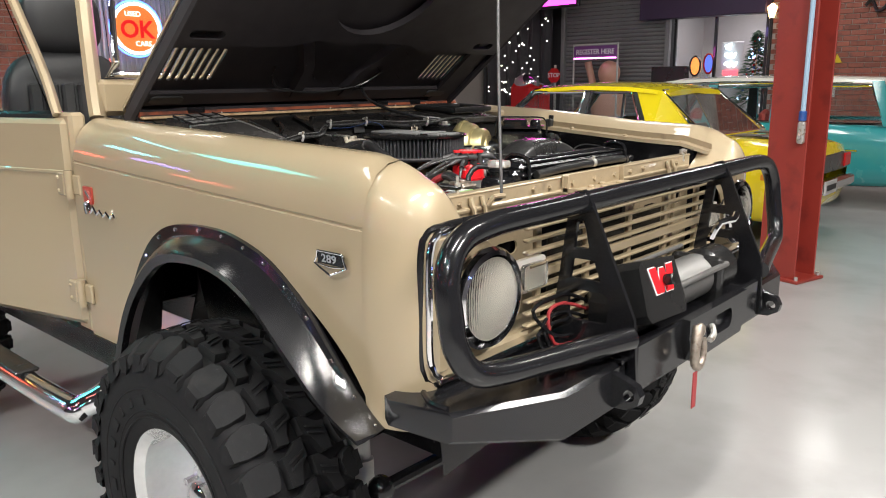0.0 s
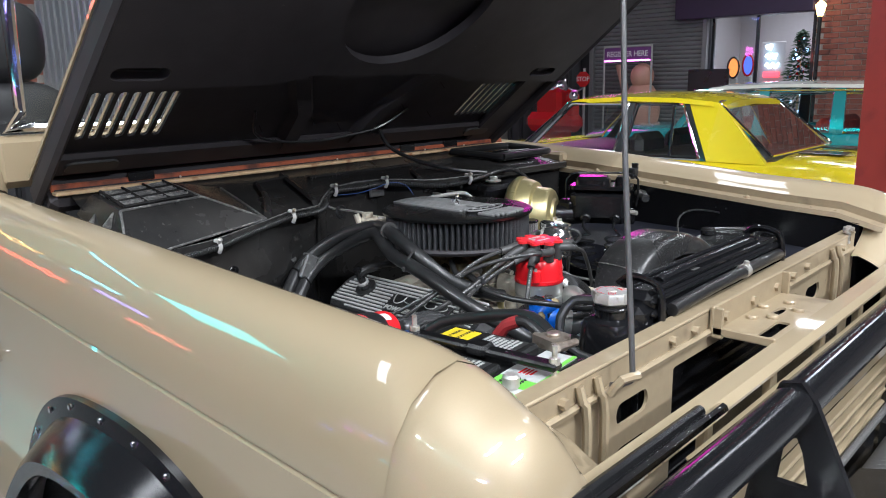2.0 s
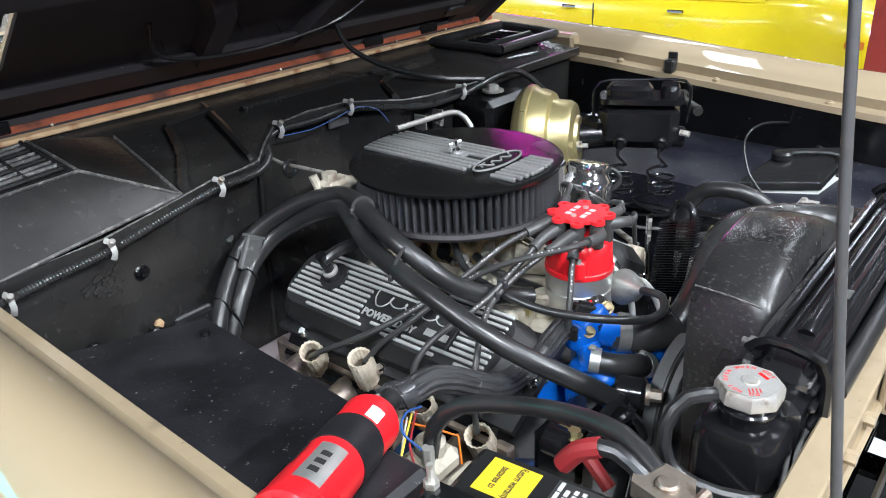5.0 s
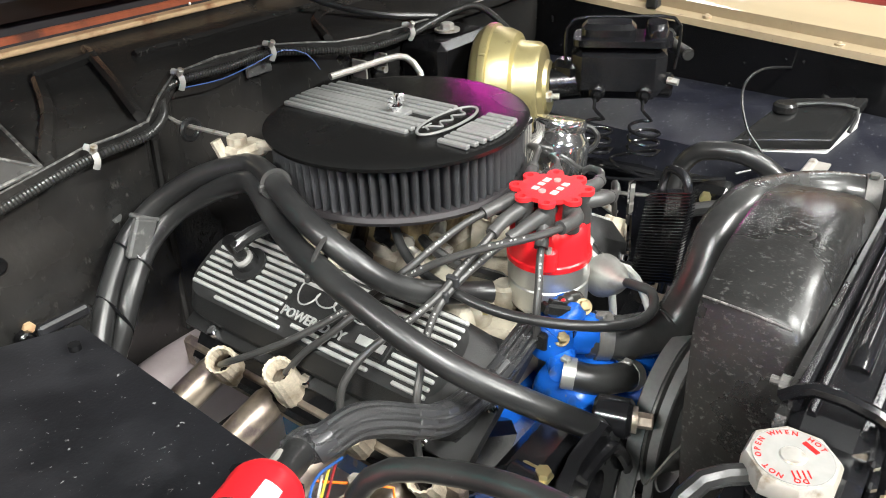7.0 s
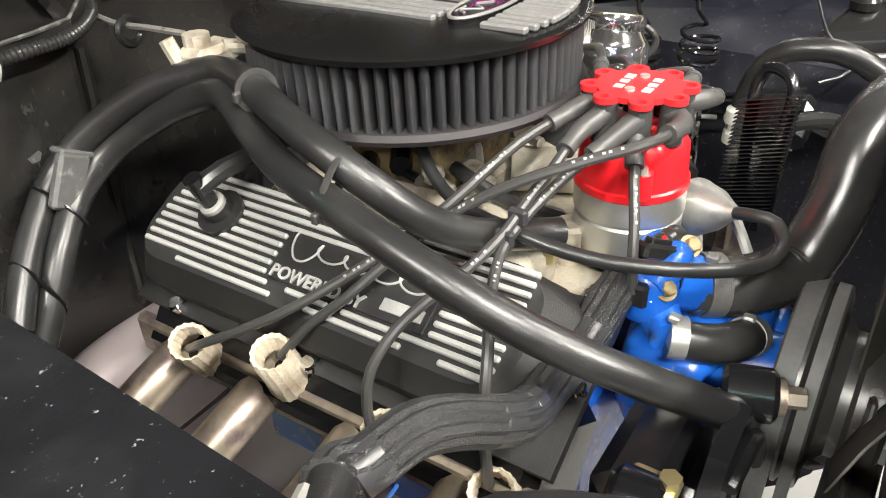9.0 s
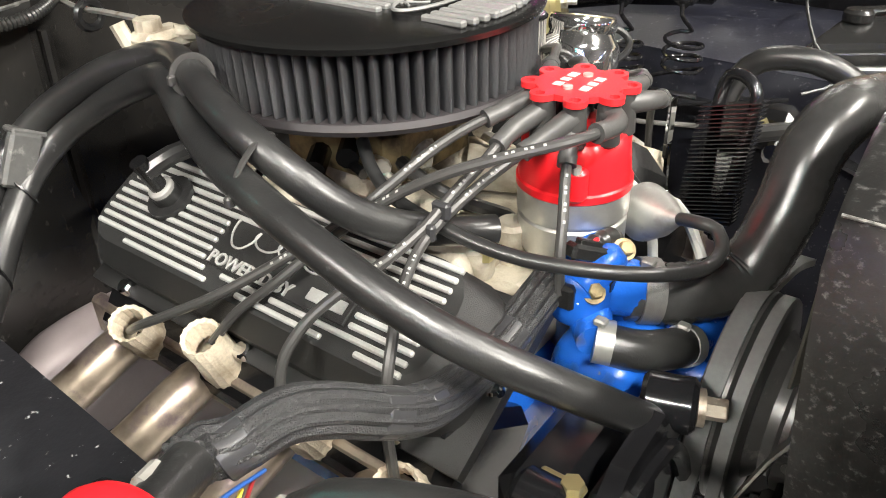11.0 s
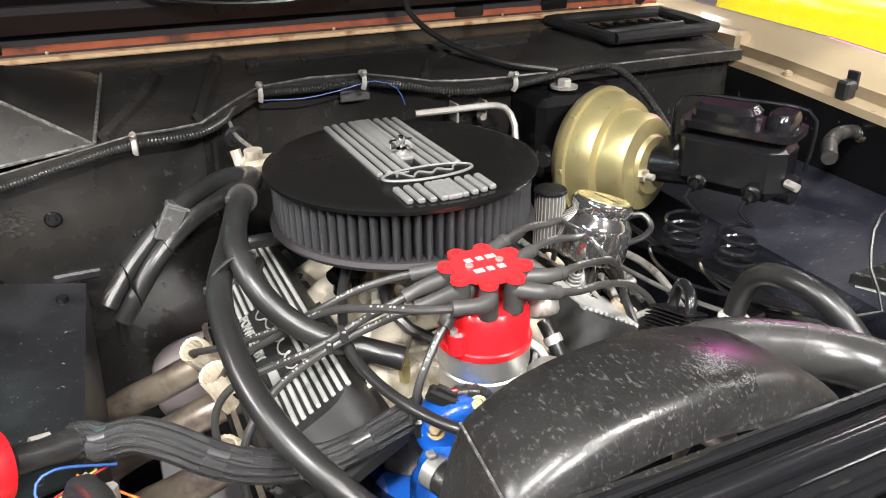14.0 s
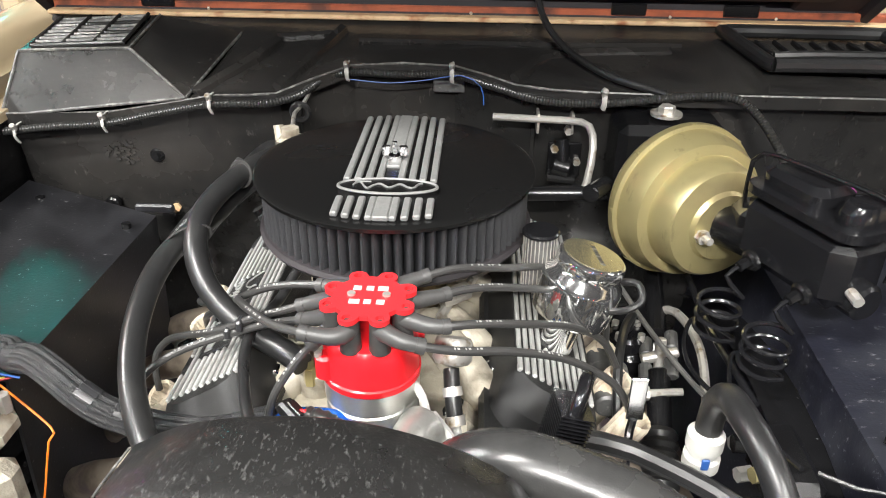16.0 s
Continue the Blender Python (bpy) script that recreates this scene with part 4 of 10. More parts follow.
def hood():
    slots = []
    for s in (-1, 1):
        for k in range(8):
            x = s * (0.475 + 0.0265 * k)
            slots.append(rounded(x - 0.0085, 0.172, x + 0.0085, 0.318, 0.008, 3))
    outline = rounded(-0.752, 0.0, 0.694, 1.24, 0.03, 3)
    h = sub("hood", Mesh().prism(outline, 0.075, 0.082, "z", HOOD, slots), BEIGE, truck, "beige hood propped open, black underneath")
    lin = Mesh().prism(rounded(-0.749, 0.01, 0.691, 1.235, 0.03, 3), 0.068, 0.0735, "z", HOOD, slots)
    sub("hood_lining", lin, BLACK_FLAT, h, "black painted underside of the hood")
    rim = Mesh()
    for x, lip, wide in ((-0.740, -0.675, 0.12), (0.684, 0.678, 0.014)):
        rim.box((x, 0.62, 0.048), (0.018, 1.24, 0.048), 0.008, HOOD)
        rim.box((lip, 0.62, 0.058), (wide, 1.2, 0.022), 0.006, HOOD)
    rim.box((-0.029, 0.03, 0.035), (1.41, 0.045, 0.075), 0.012, HOOD).box((-0.029, 0.10, 0.060), (1.41, 0.07, 0.016), 0.008, HOOD)
    rim.box((-0.029, 1.20, 0.03), (1.41, 0.07, 0.085), 0.015, HOOD)
    sub("hood_rim", rim, BLACK_FLAT, h)
    brace = Mesh()
    big = oval(0.04, 0.635, 0.195, 0.187, 32)
    holes = [big] + [rounded(x - 0.055, 0.398, x + 0.055, 0.434, 0.017, 3) for x in (-0.62, 0.595)]
    brace.prism([(-0.74, 0.37), (-0.30, 0.38), (-0.20, 0.41), (0.20, 0.41), (0.30, 0.38), (0.683, 0.37), (0.683, 1.0), (-0.74, 1.0)], 0.030, 0.052, "z", HOOD, holes)
    sub("hood_brace", brace, BLACK_FLAT, h)
    for s in (-1, 1):
        ribs = Mesh().rings([[tuple(HOOD @ Vector((s * (x + dx), y, z))) for dx, z in ((-0.035, 0.068), (-0.02, 0.048), (0.02, 0.048), (0.035, 0.068))] for x, y in ((0.11, 0.10), (0.13, 0.24), (0.20, 0.36), (0.25, 0.42))], close=False)
        sub("hood_rib", ribs, BLACK_FLAT, h)
    for x in (-0.62, 0.595):
        low = Mesh().prism(rounded(x - 0.055, 0.085, x + 0.055, 0.118, 0.015, 3), 0.046, 0.0525, "z", HOOD)
        sub("drain_slot", low, INK, h)
    for x, y in ((-0.42, 0.60), (-0.2, 0.24), (-0.13, 0.19), (-0.33, 0.2), (-0.28, 0.33), (-0.02, 0.17), (0.08, 0.2), (0.16, 0.27), (0.22, 0.18), (0.3, 0.36), (0.36, 0.62)):
        sub("hood_stud", Mesh().cyl(HOOD @ Vector((x, y, 0.07)), HOOD @ Vector((x + 0.004, y + 0.004, 0.045)), 0.0016, 6), CHROME, h)
    sub("washer_tube", Mesh().tube([HOOD @ Vector(p) for p in ((0.26, 0.24, 0.066), (0.22, 0.16, 0.05), (0.05, 0.13, 0.045), (-0.15, 0.16, 0.05), (-0.24, 0.22, 0.066))], 0.0035, 6), RUBBER, h)
    return h


hood()
# support rod
rod_a, rod_b = Vector((1.379, 0.966, 1.338)), Vector((1.530, 1.112, 2.17))
rd = sub("hood_prop_rod", Mesh().tube([rod_a + Vector((-0.03, 0.012, 0.0)), rod_a + Vector((-0.004, 0.0, 0.0)), rod_a + Vector((0.002, 0.002, 0.03)), rod_a.lerp(rod_b, 0.3), rod_b, rod_b + Vector((0.01, 0.10, 0.03))], 0.0038, 12), ROD, truck, "dark grey steel hood prop rod")
sub("rod_clip", Mesh().tube([rod_a + Vector((-0.03, 0.012, -0.012)), rod_a + Vector((-0.025, 0.0, 0.008)), rod_a + Vector((0.004, -0.006, 0.006))], 0.006, 8), BEIGE_IN, rd)

# ---- radiator support, latch panel, grille ----
GY = 0.862


def slot_holes(items):
    return [rounded(*i, 0.014, 3) for i in items]


sup = sub("radiator_support", Mesh().prism([(1.17, 0.95), (2.45, 0.95), (2.45, 1.350), (1.17, 1.350)], 0.998, 1.003, "y", None,
          slot_holes([(1.40, 1.255, 1.485, 1.287), (1.40, 1.19, 1.485, 1.222), (1.225, 1.20, 1.275, 1.29), (2.135, 1.255, 2.22, 1.287), (2.135, 1.19, 2.22, 1.222), (2.345, 1.20, 2.395, 1.29)]) + [rounded(1.56, 1.0, 2.08, 1.292, 0.006, 3)]), BEIGE_IN, truck, "beige radiator support panel")
sub("support_flange", Mesh().box((CX, 1.012, 1.353), (1.29, 0.030, 0.006), 0.002), BEIGE_IN, sup)
sub("support_fold", Mesh().tube([(1.18, 0.997, 1.318), (CX, 0.996, 1.318), (2.44, 0.997, 1.318)], 0.006, 6), BEIGE_IN, sup)
for x in (1.305, 1.345, 2.275, 2.315):
    sub("support_rib", Mesh().tube([(x, 0.996, 1.345), (x, 0.990, 1.325), (x + 0.004, 0.986, 1.30), (x + 0.004, 0.988, 1.1), (x, 0.996, 1.04)], 0.009, 8, flat=0.7), BEIGE_IN, sup)
for x, z in ((1.549, 1.338), (1.62, 1.335), (2.04, 1.335), (2.12, 1.338), (1.27, 1.335), (2.35, 1.335)):
    sub("bolt", Mesh().cyl((x, 0.998, z), (x, 0.988, z), 0.007, 6), BEIGE_IN, sup)
lt = sub("latch_bracket", Mesh().prism(rounded(1.672, 0.898, 1.965, 0.992, 0.01, 3), 1.316, 1.320, "z", None, [rounded(1.70, 0.912, 1.79, 0.932, 0.006, 3), oval(1.84, 0.950, 0.03, 0.008, 16)]), BEIGE_IN, truck, "beige hood latch bracket")
for c, size in (((1.818, 0.991, 1.336), (0.295, 0.006, 0.050)), ((1.674, 0.985, 1.335), (0.005, 0.022, 0.05)), ((1.674, 0.943, 1.322), (0.005, 0.096, 0.014)), ((1.963, 0.985, 1.335), (0.005, 0.022, 0.05))):
    sub("bracket_flange", Mesh().box(c, size, 0.002), BEIGE_IN, lt)
for x, y in ((1.778, 0.970), (1.85, 0.978), (1.90, 0.952), (1.864, 0.926), (1.80, 0.945)):
    sub("latch_bolt", Mesh().cyl((x, y, 1.318), (x, y, 1.326), 0.010, 10, bev=0.002), BEIGE_IN, lt)
for x in (1.713, 1.825, 1.933):
    sub("latch_bolt", Mesh().cyl((x, 0.992, 1.337), (x, 0.982, 1.337), 0.008, 6), BEIGE_IN, lt)

gr = sub("grille", Mesh().box((CX, 0.885, 1.312), (1.50, 0.045, 0.022), 0.009).box((CX, 0.872, 1.045), (1.50, 0.03, 0.03), 0.008)
         .box((1.06, 0.872, 1.18), (0.05, 0.03, 0.28), 0.01).box((2.56, 0.872, 1.18), (0.05, 0.03, 0.28), 0.01), BEIGE, truck, "beige stamped grille")
for i in range(9):
    z = 1.072 + i * 0.0272
    if i in (4,):
        sub("grille_bar", Mesh().box((CX, GY, z), (0.98, 0.014, 0.024), 0.004), BEIGE, gr)
    else:
        sub("grille_bar", Mesh().box((CX, GY - 0.006, z), (0.98, 0.018, 0.0085), 0.003), BEIGE, gr)
for i in range(5):
    sub("grille_upright", Mesh().box((CX - 0.42 + 0.21 * i, GY + 0.012, 1.18), (0.02, 0.014, 0.25), 0.003), BEIGE, gr)
sub("grille_backing", Mesh().box((CX, 0.93, 1.12), (0.6, 0.004, 0.22)), BLACK, gr)
both("grille_trim", Mesh().tube([(1.40, 0.858, 1.325), (1.09, 0.858, 1.325), (1.045, 0.862, 1.318), (1.030, 0.866, 1.285), (1.028, 0.868, 1.18), (1.03, 0.868, 1.07), (1.05, 0.862, 1.036), (1.09, 0.858, 1.03), (1.5, 0.858, 1.03)], 0.0075, 8, 0.015), CHROME, gr, "thin chrome grille surround")
both("grille_gasket", Mesh().tube([(1.36, 0.868, 1.333), (1.08, 0.868, 1.333), (1.03, 0.874, 1.322), (1.018, 0.878, 1.285), (1.016, 0.88, 1.18), (1.018, 0.88, 1.06), (1.04, 0.874, 1.026), (1.09, 0.868, 1.018), (1.4, 0.868, 1.018)], 0.007, 8, 0.015), BLACK, gr)


def headlamp(x):
    M = Matrix.Translation((x, 0.85, 1.178)) @ Matrix.Rotation(radians(90), 4, "X")
    h = sub("headlamp", Mesh().lathe([(0.094, 0.0), (0.102, 0.012), (0.104, 0.022), (0.098, 0.032), (0.089, 0.036), (0.086, 0.028), (0.086, 0.0)], 36, M), CHROME, truck, "round sealed-beam headlamp with chrome ring")
    sub("reflector", Mesh().lathe([(0.084, 0.018), (0.06, -0.01), (0.03, -0.03), (0.004, -0.035)], 32, M), REFLECTOR, h)
    sub("bulb_shield", Mesh().cyl(M @ Vector((0, 0, -0.03)), M @ Vector((0, 0, 0.012)), 0.011, 14, bev=0.004), CHROME, h)
    lens = Mesh().lathe([(0.086, 0.026), (0.084, 0.031), (0.065, 0.040), (0.035, 0.046), (0.004, 0.048)], 36, M)
    ob = sub("lens", lens, LAMPGLASS, h, "ribbed clear glass lens")
    return h


headlamp(1.16)
headlamp(2 * CX - 1.16)
for x in (1.335, 2 * CX - 1.335):
    p = sub("parking_lamp", Mesh().prism(rounded(x - 0.055, 1.15, x + 0.055, 1.225, 0.012, 3), 0.862, 0.850, "y"), REFLECTOR, truck, "clear rectangular parking lamp")
    sub("lens", Mesh().prism(rounded(x - 0.044, 1.16, x + 0.044, 1.215, 0.010, 3), 0.848, 0.836, "y"), LAMPGLASS, p)
    for k in (-0.05, 0.05):
        sub("screw", Mesh().ball((x + k, 0.845, 1.187), 0.004, 6), STEEL, p)
sub("radiator_core", Mesh().box((CX + 0.02, 1.055, 1.15), (0.56, 0.03, 0.36), 0.005), BLACK, truck)
for i in range(13):
    sub("core_fin", Mesh().box((CX + 0.02, 1.036, 0.985 + i * 0.024), (0.55, 0.008, 0.003)), BLACK_GLOSS, truck)

# ---- steel bumper, bull bar ----
BZ0, BZ1 = 0.905, 1.008
plan = [(0.955, 0.90), (0.985, 0.775), (1.20, 0.668), (2 * CX - 1.20, 0.668), (2 * CX - 0.985, 0.775), (2 * CX - 0.955, 0.90)]
g = Mesh()
rings = []
for x, y in plan:
    end = min(abs(x - plan[0][0]), abs(x - plan[-1][0]))
    zb = 0.955 if end < 0.02 else 0.945 if end < 0.06 else BZ0
    back = 0.90 if 1.1 < x < 2.5 else 0.92
    rings.append([(x, back, zb + 0.012), (x, y + 0.012, zb), (x, y, zb + 0.008), (x, y, BZ1 - 0.008), (x, y + 0.01, BZ1), (x, back, BZ1 + 0.006)])
g.rings(rings)
bp = sub("bumper", g, BLACK_GLOSS, truck, "black plate steel winch bumper")
sub("winch_tray", Mesh().box((CX, 0.76, 1.0), (0.76, 0.2, 0.03), 0.004).box((CX, 0.658, 0.985), (0.72, 0.016, 0.11), 0.004), BLACK_GLOSS, bp)
R = 0.0245
loop = [(1.50, 0.790, 1.338), (1.30, 0.790, 1.338), (1.12, 0.792, 1.336), (1.03, 0.792, 1.318), (0.988, 0.786, 1.265), (0.984, 0.776, 1.19), (0.988, 0.765, 1.13), (1.02, 0.752, 1.083), (1.09, 0.737, 1.068), (1.25, 0.70, 1.064), (1.425, 0.656, 1.062)]
for a in both("bull_bar_loop", Mesh().tube(loop, R, 16, 0.012), BLACK_GLOSS, bp, "gloss black bent steel tube"):
    pass
sub("cross_tube", Mesh().cyl((1.46, 0.790, 1.338), (2.16, 0.790, 1.338), R, 16), BLACK_GLOSS, bp)


def upright(x):
    poly = [(0.640, 0.955), (0.652, 1.10), (0.764, 1.345), (0.782, 1.368), (0.806, 1.362), (0.818, 1.33), (0.862, 1.02), (0.862, 0.955)]
    holes = [rounded(0.715, 1.075, 0.815, 1.145, 0.015, 3), [(0.735, 1.17), (0.812, 1.17), (0.806, 1.215), (0.752, 1.215)], [(0.765, 1.24), (0.803, 1.24), (0.797, 1.295), (0.782, 1.30), (0.775, 1.285)]]
    u = sub("upright_plate", Mesh().prism(poly, x - 0.005, x + 0.005, "x", None, holes), BLACK_GLOSS, bp, "black steel upright with cut-outs")
    sub("upright_foot", Mesh().box((x, 0.76, 1.012), (0.06, 0.2, 0.012), 0.003), BLACK_GLOSS, u)


upright(1.435)
upright(2 * CX - 1.435)
for x in (1.385, 2 * CX - 1.385):
    holes = [oval(0.628, 0.955, 0.013, 0.013, 14)]
    sub("recovery_lug", Mesh().prism([(0.67, 0.92), (0.635, 0.922), (0.607, 0.938), (0.602, 0.958), (0.612, 0.978), (0.64, 0.988), (0.67, 0.995)], x - 0.011, x + 0.011, "x", None, holes), BLACK_GLOSS, bp)
# far side tow ring seen against the floor
sub("weld_strip", Mesh().tube([(0.99, 0.79, 1.012), (0.99, 0.83, 1.012), (1.02, 0.88, 1.012)], 0.006, 6), BLACK_GLOSS, bp)

# ---- winch ----
wn = sub("winch", Mesh().box((1.56, 0.75, 1.08), (0.18, 0.13, 0.12), 0.03).cyl((1.64, 0.74, 1.085), (2.0, 0.74, 1.085), 0.04, 20), PLASTIC, truck, "electric winch with steel cable on its drum")
sub("winch_flange", Mesh().cyl((1.67, 0.74, 1.085), (1.70, 0.74, 1.085), 0.062, 24), PLASTIC, wn)
sub("gear_housing", Mesh().cyl((1.965, 0.74, 1.085), (2.08, 0.74, 1.085), 0.065, 24, bev=0.012), PLASTIC, wn)
sub("winch_flange", Mesh().box((1.95, 0.74, 1.07), (0.03, 0.14, 0.14), 0.008), PLASTIC, wn)
WM = plane_at((1.585, 0.665, 1.150), (1, 0.0, -0.04), (0, 0.30, 1))
sub("control_box", Mesh().prism([(-0.085, -0.078), (0.088, -0.082), (0.098, -0.06), (0.080, 0.052), (-0.078, 0.060), (-0.094, 0.045), (-0.098, -0.06)], -0.09, 0.0, "z", WM), PLASTIC, wn, "dark grey winch control box with a red mark")
wlogo = [(x * 0.92, y * 0.78) for x, y in [(-0.062, 0.036), (-0.028, 0.036), (-0.020, -0.010), (-0.010, 0.030), (0.014, 0.030), (0.022, -0.010), (0.030, 0.036), (0.062, 0.036), (0.044, -0.040), (0.008, -0.040), (0.002, -0.012), (-0.006, -0.040), (-0.042, -0.040)]]
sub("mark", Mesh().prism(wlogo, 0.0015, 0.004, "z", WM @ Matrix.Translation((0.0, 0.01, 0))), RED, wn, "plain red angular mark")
sub("mark_rim", Mesh().prism([(x * 1.06, y * 1.08) for x, y in wlogo], 0.0, 0.0022, "z", WM @ Matrix.Translation((0.0, 0.01, 0))), WHITE, wn)
sub("knob", Mesh().cyl(WM @ Vector((0.005, 0.005, 0.004)), WM @ Vector((0.005, 0.005, 0.028)), 0.013, 10, bev=0.003), BLACK, wn)
for i in range(17):
    x = 1.705 + i * 0.0148
    sub("cable_turn", Mesh().tube([(x + 0.004 * a / 6.28, 0.74 + 0.05 * math.cos(a), 1.085 + 0.05 * math.sin(a)) for a in [6.4 * k / 20 for k in range(21)]], 0.0075, 6, 0.02), CABLE, wn)
sub("tie_bar", Mesh().cyl((1.64, 0.672, 1.118), (1.98, 0.672, 1.118), 0.008, 10).cyl((1.64, 0.80, 1.15), (1.98, 0.80, 1.15), 0.006, 10), CABLE, wn)
sub("clutch_lever", Mesh().tube([(2.03, 0.74, 1.17), (2.04, 0.72, 1.215), (2.08, 0.70, 1.22), (2.10, 0.70, 1.235)], 0.009, 8), CHROME, wn)
sub("fairlead", Mesh().prism([(1.70, 0.935), (2.0, 0.935), (2.03, 1.0), (2.03, 1.045), (1.67, 1.045), (1.67, 1.0)], 0.652, 0.630, "y", None, [rounded(1.77, 0.968, 1.93, 1.02, 0.02, 4)]), BLACK_GLOSS, wn, "black hawse fairlead")
sub("cable_eye", Mesh().tube([(1.80, 0.63, 1.0), (1.77, 0.612, 0.99), (1.74, 0.608, 0.985)], 0.008, 8), STEEL, wn)
HK, HT = Vector((-0.045, 0.0, 0.035)), Vector((1.715, 0.61, 1.0))
hk = sub("hook", Mesh().tube([HT + (Vector(p) - HT) * 0.74 + HK for p in ((1.715, 0.61, 1.0), (1.70, 0.606, 0.975), (1.685, 0.604, 0.93), (1.69, 0.604, 0.885), (1.715, 0.604, 0.868), (1.742, 0.604, 0.885), (1.75, 0.604, 0.925), (1.742, 0.604, 0.955))], (0.013, 0.008), 12, 0.01).ball(Vector((1.72, 0.608, 0.99)) + HK, (0.020, 0.012, 0.018), 12), TERMINAL, wn, "forged steel winch hook")
sub("hook_strap", Mesh().box((1.655, 0.605, 0.885), (0.022, 0.003, 0.09), 0.001), RED_CABLE, wn, "red webbing strap")
for k, (z, mt) in enumerate(((1.08, RED_CABLE), (1.06, BLACK), (1.04, BLACK), (1.1, BLACK))):
    sub("winch_cable", Mesh().tube([(1.50, 0.80, z), (1.42, 0.82, z + 0.03), (1.36 - 0.02 * k, 0.82, z + 0.02), (1.37, 0.81, z - 0.05), (1.45, 0.80, z - 0.06), (1.52, 0.78, z - 0.03)], 0.0042, 8), mt, wn)

# ---- badges on the fender ----
bk = 0.80


def on_badge(y, z):
    return 1.062 + (y - 1.062) * bk, 1.252 + (z - 1.252) * bk


bd = sub("engine_badge", Mesh().prism([on_badge(*p) for p in ((1.106, 1.277), (1.018, 1.277), (1.014, 1.248), (1.110, 1.248))], 0.953, 0.960, "x"), BLACK, truck, "chrome V-shaped engine badge")
sub("badge_rim", Mesh().tube([(0.953, *on_badge(*p)) for p in ((1.108, 1.279), (1.062, 1.279), (1.016, 1.279), (1.014, 1.275), (1.010, 1.262), (1.004, 1.249), (1.008, 1.244), (1.058, 1.223), (1.066, 1.223), (1.116, 1.244), (1.12, 1.249), (1.112, 1.262), (1.11, 1.275), (1.108, 1.279))], 0.0022, 6, 0.003), CHROME, bd)
sub("badge_bar", Mesh().tube([(0.953, *on_badge(*p)) for p in ((1.012, 1.247), (1.062, 1.242), (1.112, 1.247))], 0.0016, 6), CHROME, bd)
lettering("badge_number", "289", 0.0225, plane_at((0.9515, *on_badge(1.062, 1.2625)), (0, -1, 0), (0, 0, 1)), CHROME, bd, depth=0.0012, bold=0.0006, squeeze=1.35)
em = sub("emblem", Mesh().prism(rounded(2.12, 1.262, 2.175, 1.312, 0.004, 2), 0.960, 0.965, "x"), EMBLEM, truck, "small red square emblem with chrome script")
sub("emblem_figure", Mesh().prism([(2.13, 1.275), (2.15, 1.29), (2.16, 1.303), (2.145, 1.30), (2.135, 1.29)], 0.9565, 0.96, "x"), CHROME, em)
sub("script", Mesh().tube([(0.958, 2.155, 1.262), (0.957, 2.13, 1.238), (0.957, 2.11, 1.256), (0.957, 2.09, 1.236), (0.957, 2.07, 1.25), (0.957, 2.05, 1.236), (0.957, 2.03, 1.249), (0.957, 2.01, 1.236), (0.957, 1.99, 1.248), (0.957, 1.975, 1.238)], 0.0045, 6).tube([(0.958, 2.16, 1.232), (0.957, 2.165, 1.262), (0.957, 2.14, 1.268), (0.957, 2.135, 1.25)], 0.004, 6), CHROME, em, "chrome script plate")

